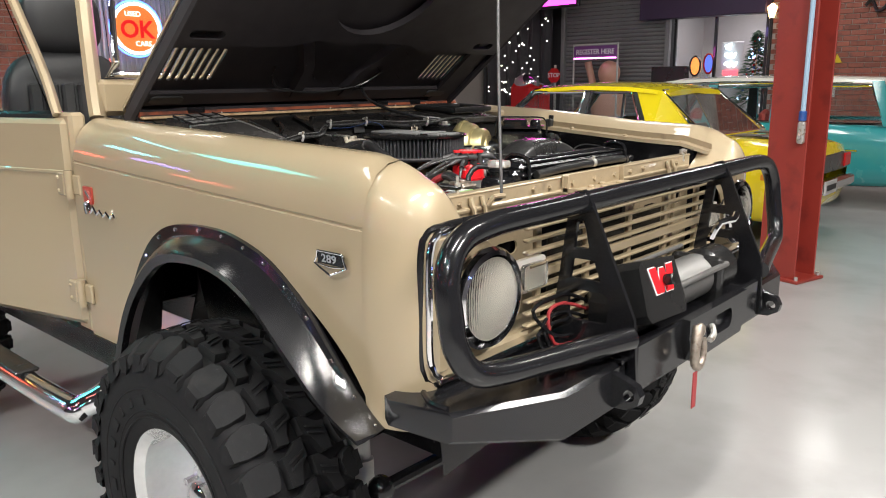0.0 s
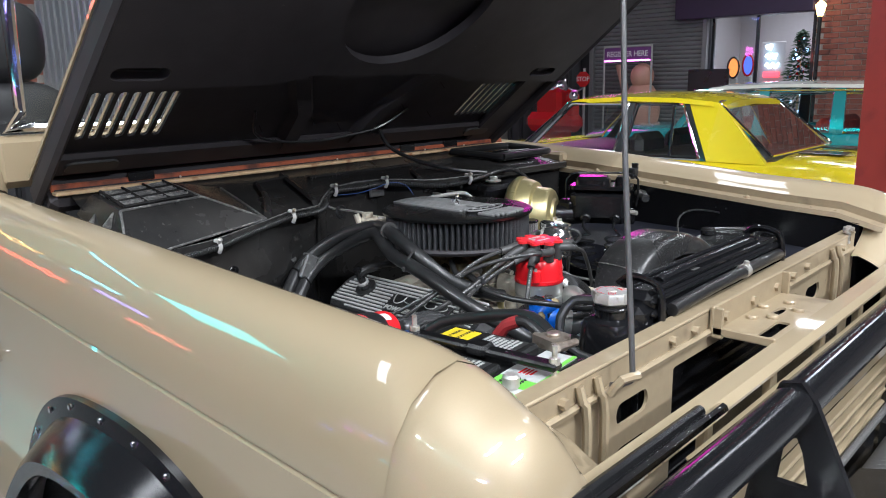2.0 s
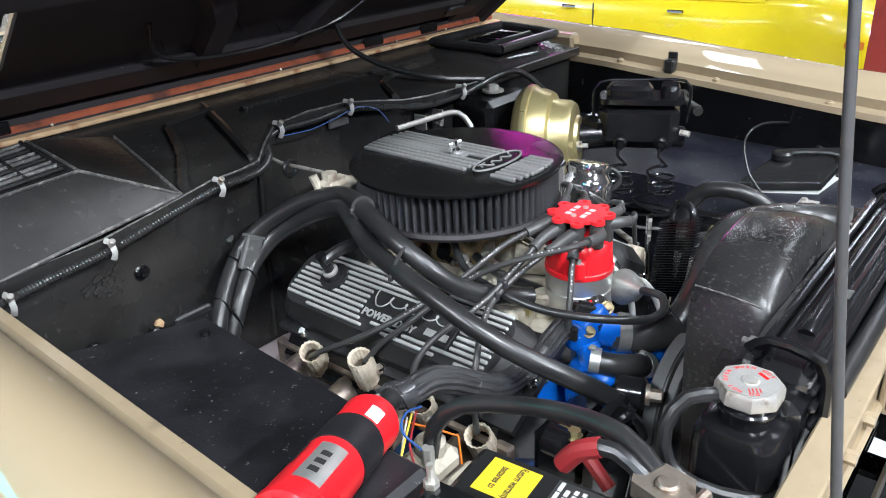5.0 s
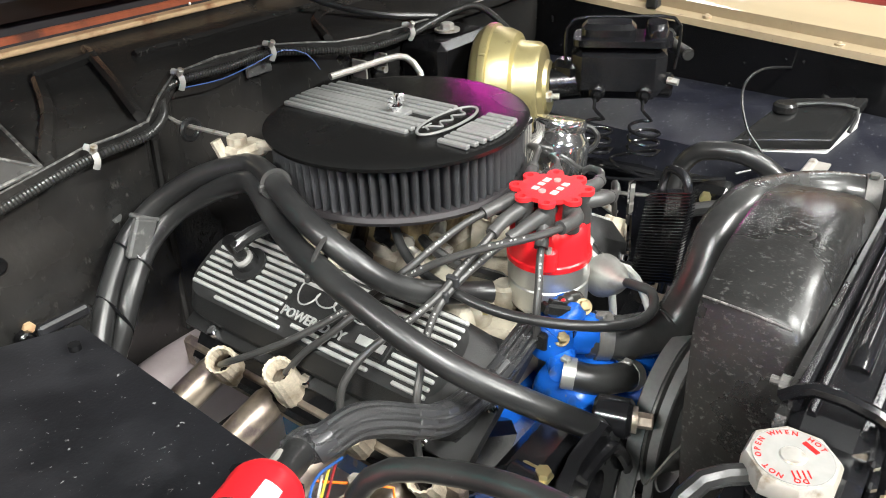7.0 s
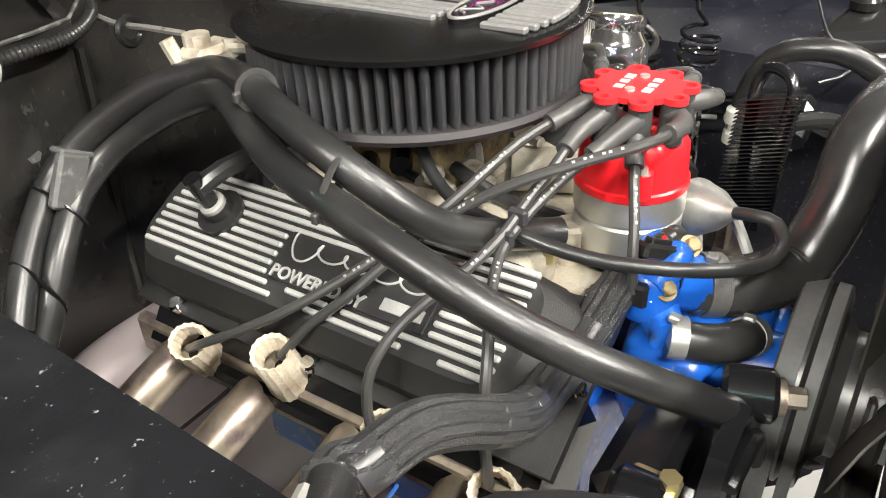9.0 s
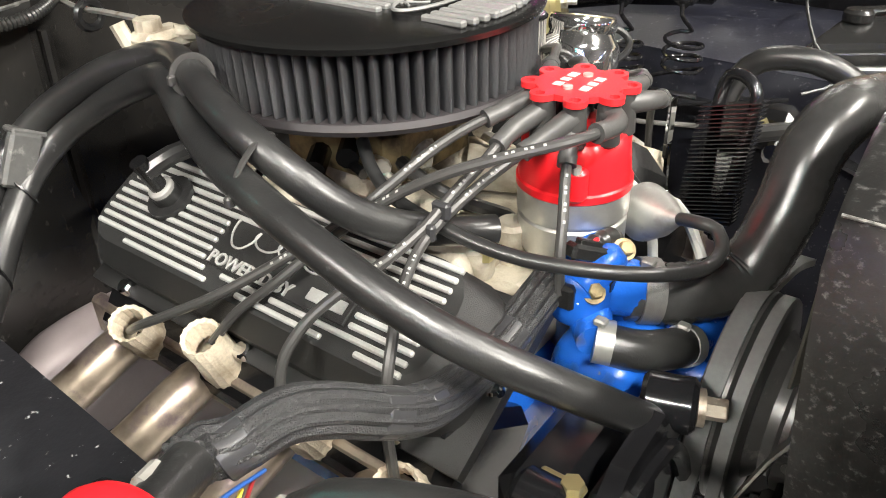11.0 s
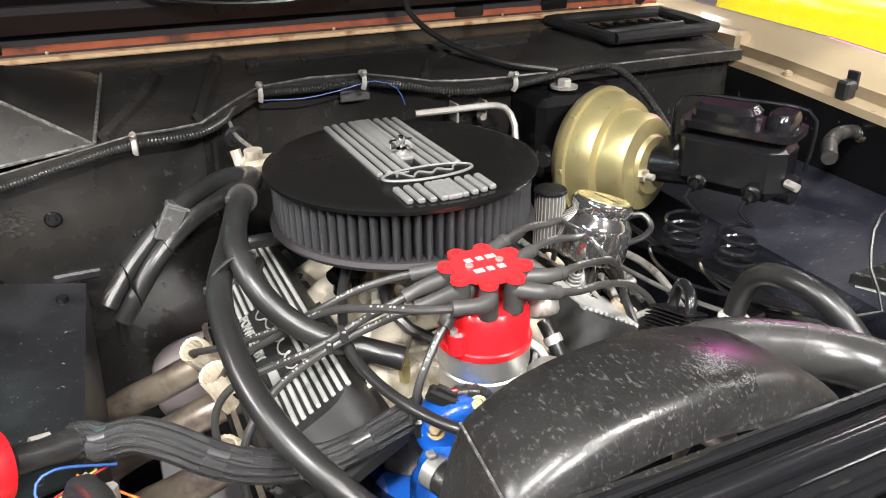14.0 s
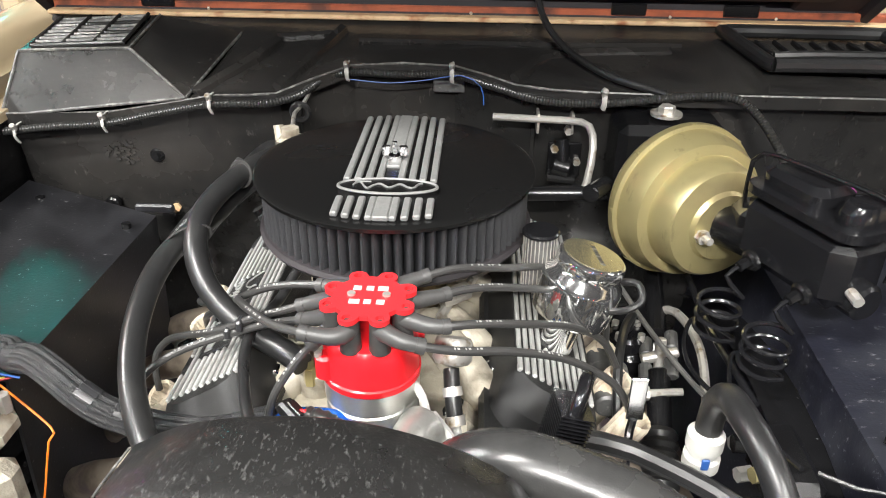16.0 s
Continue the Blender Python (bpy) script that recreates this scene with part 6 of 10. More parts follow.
# ---- air cleaner ----
def air_cleaner():
    M = Matrix.Translation((EX, EY, 0))
    t = sub("air_cleaner", Mesh().lathe([(0.02, 1.358), (0.155, 1.358), (0.162, 1.361), (0.165, 1.366), (0.162, 1.371), (0.02, 1.372)], 64, M), BLACK_FLAT, truck, "round black air cleaner with a finned lid")
    lid = sub("lid", Mesh().lathe([(0.02, 1.426), (0.160, 1.426), (0.1655, 1.428), (0.167, 1.433), (0.1645, 1.4345), (0.158, 1.4352), (0.13, 1.4364), (0.09, 1.4373), (0.045, 1.4378), (0.01, 1.438)], 96, M), MATTE, t)
    el = Mesh()
    n = 80
    wave = [(0.00, 0.138), (0.16, 0.152), (0.30, 0.1575), (0.50, 0.1592), (0.70, 0.1575), (0.84, 0.152)]
    ring = []
    for z in (1.370, 1.399, 1.428):
        ring.append([(r * math.cos(2 * math.pi * (j + u) / n), r * math.sin(2 * math.pi * (j + u) / n), z) for j in range(n) for u, r in wave])
    el.rings(ring, m=M)
    sub("filter_element", el, PLEAT, t, "dark pleated cotton filter", angle=60)
    for k in range(9):
        x = -0.049 + k * 0.01225
        wide = 0.017 if k == 4 else 0.0078
        half = math.sqrt(0.158 ** 2 - x * x)
        if k == 4:
            sub("lid_fin", Mesh().box((x, half / 2 - 0.022 + 0.012, 1.4385), (wide, half + 0.02, 0.006), 0.0015, M), FINLID, lid)
        else:
            sub("lid_fin", Mesh().box((x, (half - 0.058) / 2, 1.4385), (wide, half + 0.058, 0.006), 0.0015, M), FINLID, lid)
        a, b = -half + 0.004, -0.104
        sub("lid_fin", Mesh().box((x, (a + b) / 2, 1.4385), (wide, b - a, 0.006), 0.0015, M), FINLID, lid)
    O = M @ Matrix.Translation((0, -0.081, 0))
    sub("lid_badge", Mesh().prism(oval(0, 0, 0.056, 0.0205, 36), 1.437, 1.4425, "z", O), MATTE, lid)
    sub("badge_rim", Mesh().tube([O @ Vector((x, y, 1.4425)) for x, y in oval(0, 0, 0.0545, 0.0195, 36) + [(0.0545, 0)]], 0.0018, 6, 0.01), FINLID, lid)
    sub("badge_swirl", Mesh().tube([O @ Vector((-0.038 + 0.0042 * i, 0.0065 * math.sin(i * 1.15) * (1.3 if i < 5 or i > 15 else 0.7), 1.4432)) for i in range(19)], 0.0013, 6, 0.003), FINLID, lid)
    sub("badge_bar", Mesh().box((-0.028, 0.010, 1.443), (0.018, 0.0022, 0.0016), 0.0006, O), FINLID, lid)
    sub("wing_nut", Mesh().cyl((EX, EY, 1.437), (EX, EY, 1.447), 0.008, 12).cyl((EX, EY, 1.445), (EX, EY, 1.463), 0.003, 8)
        .box((EX - 0.010, EY, 1.452), (0.010, 0.0035, 0.014), 0.0015).box((EX + 0.010, EY, 1.452), (0.010, 0.0035, 0.014), 0.0015), CHROME, t, "bright wing nut")
    sub("washer", Mesh().cyl((EX, EY, 1.4375), (EX, EY, 1.4395), 0.014, 16), CHROME, t)


air_cleaner()

# ---- distributor ----
DX, DY = 1.797, 1.411
DM = Matrix.Translation((DX, DY, 0))


def distributor():
    d = sub("distributor", Mesh().lathe([(0.028, 1.14), (0.03, 1.235), (0.044, 1.245), (0.0475, 1.252), (0.0475, 1.278), (0.0455, 1.280), (0.0455, 1.282), (0.0485, 1.284), (0.0485, 1.306), (0.046, 1.309)], 48, DM), ALU, truck, "billet distributor with a red cap")
    rings = []
    for r, z, wob in ((0.0485, 1.306, 0.0), (0.0498, 1.3075, 0.0), (0.0498, 1.3135, 0.0), (0.0480, 1.3150, 0.004), (0.0466, 1.334, 0.022), (0.0450, 1.350, 0.045), (0.0405, 1.3555, 0.06), (0.028, 1.357, 0.05)):
        rings.append([(r * (1 + wob * math.cos(8 * a)) * math.cos(a), r * (1 + wob * math.cos(8 * a)) * math.sin(a), z) for a in [2 * math.pi * j / 64 for j in range(64)]])
    cap = sub("cap", Mesh().rings(rings, m=DM), RED, d, "glossy red distributor cap")
    for a in (0.5, 3.64):
        c = DM @ Vector((0.048 * math.cos(a), 0.048 * math.sin(a), 1.312))
        sub("cap_ear", Mesh().cyl(c, c + Vector((0, 0, 0.028)), 0.010, 12, bev=0.003), RED, cap)
        sub("cap_screw", Mesh().cyl(c + Vector((0.006 * math.cos(a), 0.006 * math.sin(a), 0.026)), c + Vector((0.006 * math.cos(a), 0.006 * math.sin(a), 0.032)), 0.004, 10), STEEL, cap)
    T8 = [math.pi / 8 + math.pi / 4 * k for k in range(8)]
    poly = []
    for j in range(160):
        a = 2 * math.pi * j / 160
        da = min(abs((a - t + math.pi) % (2 * math.pi) - math.pi) for t in T8)
        q = 0.0095 ** 2 - (0.0385 * math.sin(da)) ** 2
        r = max(0.0355, 0.0385 * math.cos(da) + math.sqrt(q)) if q > 0 else 0.0355
        poly.append((r * math.cos(a), r * math.sin(a)))
    holes = [oval(0.0405 * math.cos(t), 0.0405 * math.sin(t), 0.0045, 0.0045, 10) for t in T8]
    rt = sub("wire_retainer", Mesh().prism(poly, 1.388, 1.393, "z", DM, holes), REDTOP, d, "red scalloped wire retainer")
    for y, s in ((-0.011, 1), (0.013, -1)):
        for k, w in enumerate((0.013, 0.009, 0.010)):
            sub("maker_mark", Mesh().box((DX + s * (-0.0125 + k * 0.0125), DY + y, 1.3934), (w * 0.8, 0.0075, 0.0008), 0.0002), OFFWHITE, rt)
    for x in (-0.017, 0.017):
        sub("retainer_screw", Mesh().cyl((DX + x, DY + 0.002, 1.393), (DX + x, DY + 0.002, 1.395), 0.0042, 10), STEEL, rt)
    for k in range(8):
        a = math.pi / 8 + 2 * math.pi * k / 8
        c = DM @ Vector((0.036 * math.cos(a), 0.036 * math.sin(a), 0))
        sub("terminal_boot", Mesh().cyl((c.x, c.y, 1.352), (c.x, c.y, 1.389), 0.0108, 14, r2=0.0092, bev=0.002), LEAD, d)
    # vacuum canister
    a = Vector((1.851, 1.366, 1.264))
    b = Vector((1.822, 1.316, 1.284))
    u = (b - a).normalized()
    Mv = Matrix.Translation(a) @ u.to_track_quat("Z", "Y").to_matrix().to_4x4() @ Matrix.Diagonal((0.84, 0.84, 1, 1))
    vc = sub("vacuum_canister", Mesh().lathe([(0.01, -0.02), (0.014, -0.006), (0.030, -0.002), (0.0325, 0.002), (0.0315, 0.006), (0.028, 0.014), (0.0235, 0.026), (0.015, 0.038), (0.012, 0.042), (0.006, 0.052)], 32, Mv), CANISTER, d, "silver vacuum advance canister")
    sub("vacuum_hose", Mesh().tube([b - u * 0.01, b + u * 0.012, (1.816, 1.290, 1.286), (1.800, 1.279, 1.278), (1.775, 1.281, 1.276), (1.745, 1.288, 1.284), (1.718, 1.302, 1.292), (1.698, 1.325, 1.296), (1.684, 1.352, 1.298), (1.672, 1.386, 1.300), (1.663, 1.420, 1.306), (1.661, 1.452, 1.312), (1.668, 1.486, 1.312), (1.678, 1.520, 1.315), (1.688, 1.546, 1.328), (1.700, 1.564, 1.342)], 0.0058, 12, 0.01), RUBBER, d)
    sub("vacuum_arm", Mesh().tube([(1.838, 1.402, 1.300), (1.850, 1.386, 1.292), (1.856, 1.372, 1.276)], 0.0045, 8), OFFWHITE, d)
    return d


dist = distributor()


def lead(start, pts):
    """A spark plug lead from a cap terminal through pts; its first stretch is a moulded boot."""
    start = Vector(start)
    pts = [Vector(p) for p in pts]
    e = sub("spark_lead", Mesh().tube([start, *pts], 0.0043, 10, 0.008), LEAD, truck, "charcoal spark plug lead")
    P = smooth_line([start, *pts], 0.004)
    B = P[:13]
    sub("lead_boot", Mesh().tube(B[::3], (0.0098, 0.0066), 14, 0.005), BOOT, e)
    sub("boot_rim", Mesh().tube(B[10:13], 0.0078, 14, 0.003), BOOT, e)
    for f in (0.26, 0.52):
        i = int(f * len(P))
        if i < 16 or i + 8 > len(P):
            continue
        for j in range(-4, 5):
            if (j * 5 + i) % 3 == 0 or not 1 <= i + j < len(P) - 1:
                continue
            q, w = P[i + j], (P[i + j + 1] - P[i + j - 1]).normalized()
            side = Vector((-0.35, -0.45, 0.82))
            nn = (side - w * side.dot(w)).normalized()
            up = nn.cross(w)
            wide = 0.0030 if (j + i) % 3 else 0.0016
            sub("print_mark", Mesh().box((0, 0, 0), (wide * 0.8, 0.0020, 0.0004), 0, plane_at(q + nn * 0.0043, w, up)), LEAD_PRINT, e)


def terminal(k):
    a = math.pi / 8 + math.pi / 4 * k
    return (DX + 0.036 * math.cos(a), DY + 0.036 * math.sin(a), 1.378)


lead(terminal(2), [(1.752, 1.456, 1.374), (1.714, 1.472, 1.365), (1.680, 1.482, 1.354), (1.648, 1.500, 1.332), (1.620, 1.528, 1.305), (1.585, 1.562, 1.278), (1.552, 1.600, 1.252), (1.531, 1.645, 1.226), (1.524, 1.685, 1.202), (1.530, 1.718, 1.178)])
lead(terminal(3), [(1.738, 1.438, 1.366), (1.700, 1.440, 1.352), (1.668, 1.445, 1.338), (1.640, 1.450, 1.322), (1.608, 1.462, 1.305), (1.578, 1.480, 1.288), (1.552, 1.492, 1.272), (1.532, 1.500, 1.248), (1.524, 1.501, 1.222), (1.524, 1.500, 1.192)])
lead(terminal(4), [(1.742, 1.412, 1.364), (1.704, 1.430, 1.346), (1.668, 1.443, 1.328), (1.636, 1.447, 1.314), (1.604, 1.438, 1.306), (1.577, 1.426, 1.297), (1.556, 1.415, 1.282), (1.541, 1.409, 1.258), (1.535, 1.406, 1.222), (1.536, 1.404, 1.178)])
lead(terminal(5), [(1.772, 1.366, 1.376), (1.738, 1.366, 1.380), (1.708, 1.378, 1.380), (1.680, 1.410, 1.372), (1.658, 1.446, 1.358), (1.643, 1.480, 1.338), (1.626, 1.512, 1.312), (1.600, 1.538, 1.286), (1.575, 1.560, 1.262), (1.559, 1.588, 1.235), (1.548, 1.615, 1.200)])
lead((1.777, 1.401, 1.380), [(1.762, 1.398, 1.366), (1.744, 1.391, 1.350), (1.729, 1.384, 1.334), (1.714, 1.376, 1.314), (1.703, 1.371, 1.292), (1.696, 1.366, 1.262)])
lead(terminal(6), [(1.835, 1.362, 1.376), (1.880, 1.370, 1.362), (1.935, 1.395, 1.345), (1.995, 1.425, 1.315), (2.050, 1.448, 1.268), (2.080, 1.458, 1.215)])
lead(terminal(7), [(1.862, 1.388, 1.376), (1.900, 1.400, 1.372), (1.950, 1.432, 1.352), (2.000, 1.470, 1.325), (2.045, 1.505, 1.282), (2.075, 1.527, 1.218)])
lead(terminal(0), [(1.860, 1.440, 1.376), (1.900, 1.462, 1.374), (1.955, 1.500, 1.352), (2.010, 1.535, 1.325), (2.055, 1.575, 1.278), (2.070, 1.600, 1.210)])
lead(terminal(1), [(1.838, 1.462, 1.382), (1.880, 1.480, 1.386), (1.930, 1.508, 1.372), (1.985, 1.560, 1.345), (2.035, 1.640, 1.29), (2.072, 1.698, 1.21)])
for c in ((1.640, 1.449, 1.318), (1.655, 1.446, 1.330)):
    sub("lead_clip", Mesh().box(c, (0.007, 0.016, 0.014), 0.002), TAPE, truck)

# ---- near inner-fender cover, coil, battery ----
cv = sub("heat_shield_cover", Mesh().rings([[(1.17, 1.90, 1.275), (1.415, 1.80, 1.268), (1.40, 1.42, 1.262), (1.17, 1.36, 1.27)], [(1.17, 1.90, 1.279), (1.418, 1.80, 1.272), (1.403, 1.42, 1.266), (1.17, 1.36, 1.274)]])
         .rings([[(1.418, 1.80, 1.272), (1.403, 1.42, 1.266), (1.385, 1.42, 0.95), (1.40, 1.80, 0.95)], [(1.414, 1.80, 1.272), (1.399, 1.42, 1.266), (1.381, 1.42, 0.95), (1.396, 1.80, 0.95)]]), BLACK_DUST, truck, "dusty black sheet metal cover over the inner fender")
sub("cover_bracket", Mesh().box((1.41, 1.818, 1.276), (0.06, 0.01, 0.014), 0.003), BLACK_DUST, cv)
for x, y in ((1.39, 1.76), (1.375, 1.47), (1.22, 1.84)):
    sub("cover_screw", Mesh().cyl((x, y, 1.27), (x, y, 1.279), 0.007, 8), BLACK, cv)


def coil():
    a, b = Vector((1.168, 1.308, 1.370)), Vector((1.352, 1.395, 1.318))
    u = (b - a).normalized()
    L = (b - a).length
    M = Matrix.Translation(a) @ u.to_track_quat("Z", "Y").to_matrix().to_4x4()
    c = sub("ignition_coil", Mesh().lathe([(0.02, 0.0), (0.027, 0.001), (0.031, 0.005), (0.0315, 0.012), (0.0305, 0.016), (0.0305, L - 0.018), (0.0315, L - 0.012), (0.0315, L - 0.006), (0.029, L), (0.012, L)], 36, M), RED, truck, "glossy red ignition coil canister")
    sub("coil_band", Mesh().lathe([(0.0311, L * 0.50), (0.0317, L * 0.50), (0.0317, L * 0.74), (0.0311, L * 0.74)], 36, M), BLACK_DUST, c, "black clamp band")
    # stickers wrap the canister

    def wrap(a0, a1, z0, z1, r=0.0309):
        g = Mesh()
        n = 8
        g.rings([[(r * math.cos(a0 + (a1 - a0) * j / n), r * math.sin(a0 + (a1 - a0) * j / n), z) for j in range(n + 1)] for z in (z0, z1)], close=False, m=M)
        return g
    up = M.inverted().to_3x3() @ Vector((-0.1, -0.3, 1))
    top = math.atan2(up.y, up.x)
    st = sub("sticker", wrap(top - 0.35, top + 0.5, L * 0.14, L * 0.44), ALU, c, "silver sticker")
    for k in range(3):
        sub("sticker_print", wrap(top - 0.12 + 0.0 * k, top + 0.18, L * (0.20 + 0.065 * k), L * (0.238 + 0.065 * k), 0.0312), INK, c)
    sub("sticker", wrap(top - 1.3, top - 0.8, L * 0.28, L * 0.46), INK, c)
    sub("sticker", wrap(top + 0.1, top + 0.6, L * 0.76, L * 0.88), WHITE, c)
    # tower and lead end
    t = b + u * 0.0
    sub("coil_tower", Mesh().lathe([(0.02, L), (0.0135, L + 0.008), (0.0125, L + 0.03), (0.014, L + 0.045), (0.0135, L + 0.075)], 20, M), RUBBER, c)
    # plug beside the tower with wires
    for q in (-1, 1):
        o = b + Vector((0.02 * q, 0.018 * q, 0.002))
        sub("coil_stud", Mesh().cyl(o, o + u * 0.016, 0.005, 8), STEEL, c)
    return b + u * 0.07


end = coil()
WIRES = [(ORANGE, (1.462, 1.372, 1.225), (1.445, 1.352, 1.14)), (WHITEWIRE, (1.36, 1.36, 1.26), (1.30, 1.33, 1.28)), (YELLOWWIRE, (1.345, 1.35, 1.27), (1.27, 1.33, 1.29)),
         (RED_CABLE, (1.37, 1.36, 1.28), (1.33, 1.30, 1.26)), (BLUEWIRE, (1.372, 1.372, 1.30), (1.385, 1.352, 1.27))]
for k, (mt, a, b) in enumerate(WIRES):
    sub("loose_wire", Mesh().tube([(1.40 + 0.008 * k, 1.40, 1.285), Vector(a) + Vector((0.004 * k, 0.01, 0.01)), a, b, Vector(b) + Vector((-0.01, -0.01, -0.03))], 0.0013, 6, 0.006), mt, truck)

# braided harness from the coil to the front of the engine
hs = sub("braided_harness", Mesh().tube([end + Vector((-0.012, -0.004, 0.004)), end, (1.427, 1.414, 1.300), (1.452, 1.402, 1.308), (1.476, 1.391, 1.300), (1.500, 1.382, 1.284), (1.524, 1.377, 1.268), (1.548, 1.379, 1.254), (1.574, 1.385, 1.240), (1.602, 1.388, 1.233), (1.630, 1.386, 1.236), (1.660, 1.383, 1.245), (1.690, 1.381, 1.256), (1.717, 1.378, 1.266)], 0.0156, 48, 0.006, flute=12, twist=0.05), BRAID, truck, "braided black wiring harness with taped joints")
for a, b in (((1.500, 1.382, 1.284), (1.518, 1.378, 1.272)), ((1.534, 1.378, 1.262), (1.552, 1.380, 1.252)), ((1.418, 1.418, 1.297), (1.436, 1.410, 1.303)), ((1.640, 1.385, 1.238), (1.660, 1.383, 1.245))):
    sub("tape_wrap", Mesh().cyl(a, b, 0.0163, 18, bev=0.001), TAPE, hs)
sub("connector", Mesh().box((1.735, 1.345, 1.262), (0.024, 0.016, 0.014), 0.003).box((1.72, 1.37, 1.255), (0.018, 0.013, 0.012), 0.002), BLACK, hs)

# battery
BAT = plane_at((1.285, 1.135, 1.345), (0.10, -0.995, 0), (0.995, 0.10, 0.0))     # x towards the nose, y towards the engine
bt = sub("battery", Mesh().box((0, 0, -0.10), (0.235, 0.178, 0.20), 0.006, BAT).box((0, 0, 0.0), (0.225, 0.17, 0.012), 0.004, BAT), PLASTIC, truck, "black car battery with yellow and green stickers")
for cy, words in ((0.046, ("Return warranty", "batteries to")), (-0.046, ("and used", "Wholesale"))):
    sub("cell_cover", Mesh().box((-0.03, cy, 0.008), (0.15, 0.062, 0.014), 0.004, BAT), PLASTIC, bt)
    s = sub("sticker", Mesh().box((-0.066, cy, 0.0153), (0.046, 0.042, 0.0006), 0, BAT), YELLOW_LABEL, bt, "yellow return sticker")
    for k, w in enumerate(words):
        lettering("sticker_words", w, 0.0100, BAT @ plane_at((-0.059 - 0.015 * k, cy, 0.0158), (0, -1, 0), (1, 0, 0)), INK, bt, depth=0.0001, bold=0.0002, squeeze=0.60)
    sub("sticker", Mesh().box((0.002, cy, 0.0152), (0.062, 0.048, 0.0005), 0, BAT), INK, bt)
    rnd = random.Random(5)
    for k in range(8):
        y0 = cy - 0.021
        while y0 < cy + 0.017:
            w = rnd.uniform(0.004, 0.011)
            sub("sticker_print", Mesh().box((-0.024 + 0.0068 * k, y0 + w / 2, 0.0157), (0.0036, w, 0.0005), 0, BAT), LABEL_WHITE, bt)
            y0 += w + 0.0018
sub("sticker", Mesh().box((0.079, -0.030, 0.0066), (0.058, 0.10, 0.001), 0, BAT), GREEN_LABEL, bt, "green and white sticker")
sub("sticker", Mesh().box((0.076, -0.006, 0.0074), (0.052, 0.045, 0.001), 0, BAT), LABEL_WHITE, bt)
sub("sticker", Mesh().box((0.081, -0.067, 0.0074), (0.046, 0.020, 0.001), 0, BAT), LABEL_WHITE, bt)
for k in range(4):
    sub("sticker_print", Mesh().box((0.068 + 0.005 * k, -0.004, 0.008), (0.003, 0.020 - 0.003 * (k % 2), 0.0006), 0, BAT), TAILRED, bt)
for k in range(5):
    for q in range(4):
        sub("sticker_dot", Mesh().ball(BAT @ Vector((0.062 + 0.008 * q, -0.053 + 0.006 * k, 0.0073)), 0.0021, 6), INK, bt)
sub("sticker", Mesh().box((0.078, 0.055, 0.0066), (0.046, 0.044, 0.001), 0, BAT), LABEL_WHITE, bt)
sub("sticker", Mesh().box((0.098, 0.055, 0.0073), (0.006, 0.044, 0.001), 0, BAT), GREEN_LABEL, bt)
hb = sub("hold_down_bar", Mesh().box((0.0, 0.0, 0.021), (0.232, 0.021, 0.010), 0.003, BAT).box((0.0, 0.0, 0.022), (0.03, 0.03, 0.016), 0.004, BAT), BLACK, bt, "black battery hold-down bar")
for y in (-0.110, 0.110):
    c = BAT @ Vector((y, 0.0, 0.0))
    sub("hold_down_stud", Mesh().cyl(c - Vector((0, 0, 0.1)), c + Vector((0, 0, 0.048)), 0.0035, 8).cyl(c + Vector((0, 0, 0.024)), c + Vector((0, 0, 0.032)), 0.007, 6), STEEL, hb)
sub("terminal_clamp", Mesh().prism([(1.372, 1.082), (1.392, 1.072), (1.414, 1.080), (1.418, 1.108), (1.402, 1.128), (1.382, 1.122)], 1.348, 1.364, "z").cyl((1.394, 1.096, 1.34), (1.394, 1.096, 1.369), 0.010, 14, bev=0.002).cyl((1.366, 1.076, 1.356), (1.412, 1.070, 1.356), 0.0055, 8).cyl((1.366, 1.076, 1.356), (1.372, 1.075, 1.356), 0.009, 6), TERMINAL, bt, "corroded battery terminal clamp")
sub("positive_cable", Mesh().tube([(1.398, 1.118, 1.358), (1.398, 1.145, 1.372), (1.392, 1.172, 1.366), (1.388, 1.19, 1.34)], 0.0075, 10), RUBBER, bt)
sub("cable_cover", Mesh().tube([(1.396, 1.158, 1.371), (1.391, 1.176, 1.362), (1.388, 1.19, 1.342)], 0.0095, 10), RED_CABLE, bt, "red cable cover")
sub("battery_cable", Mesh().tube([(1.408, 1.112, 1.360), (1.42, 1.15, 1.372), (1.43, 1.21, 1.362), (1.43, 1.27, 1.345), (1.415, 1.325, 1.33), (1.40, 1.352, 1.30), (1.40, 1.36, 1.24)], 0.0095, 12), RUBBER, bt, "thick black battery cable")
sub("battery_cable", Mesh().tube([(1.185, 1.15, 1.370), (1.176, 1.19, 1.372), (1.185, 1.24, 1.358), (1.23, 1.30, 1.31)], 0.0095, 10), RUBBER, bt)
sub("cable_cover", Mesh().tube([(1.184, 1.155, 1.370), (1.190, 1.128, 1.367), (1.203, 1.102, 1.352)], 0.011, 10), RED_CABLE, bt)
sub("battery_tray", Mesh().box((1.26, 1.12, 1.14), (0.24, 0.32, 0.015), 0.004), BLACK, truck)
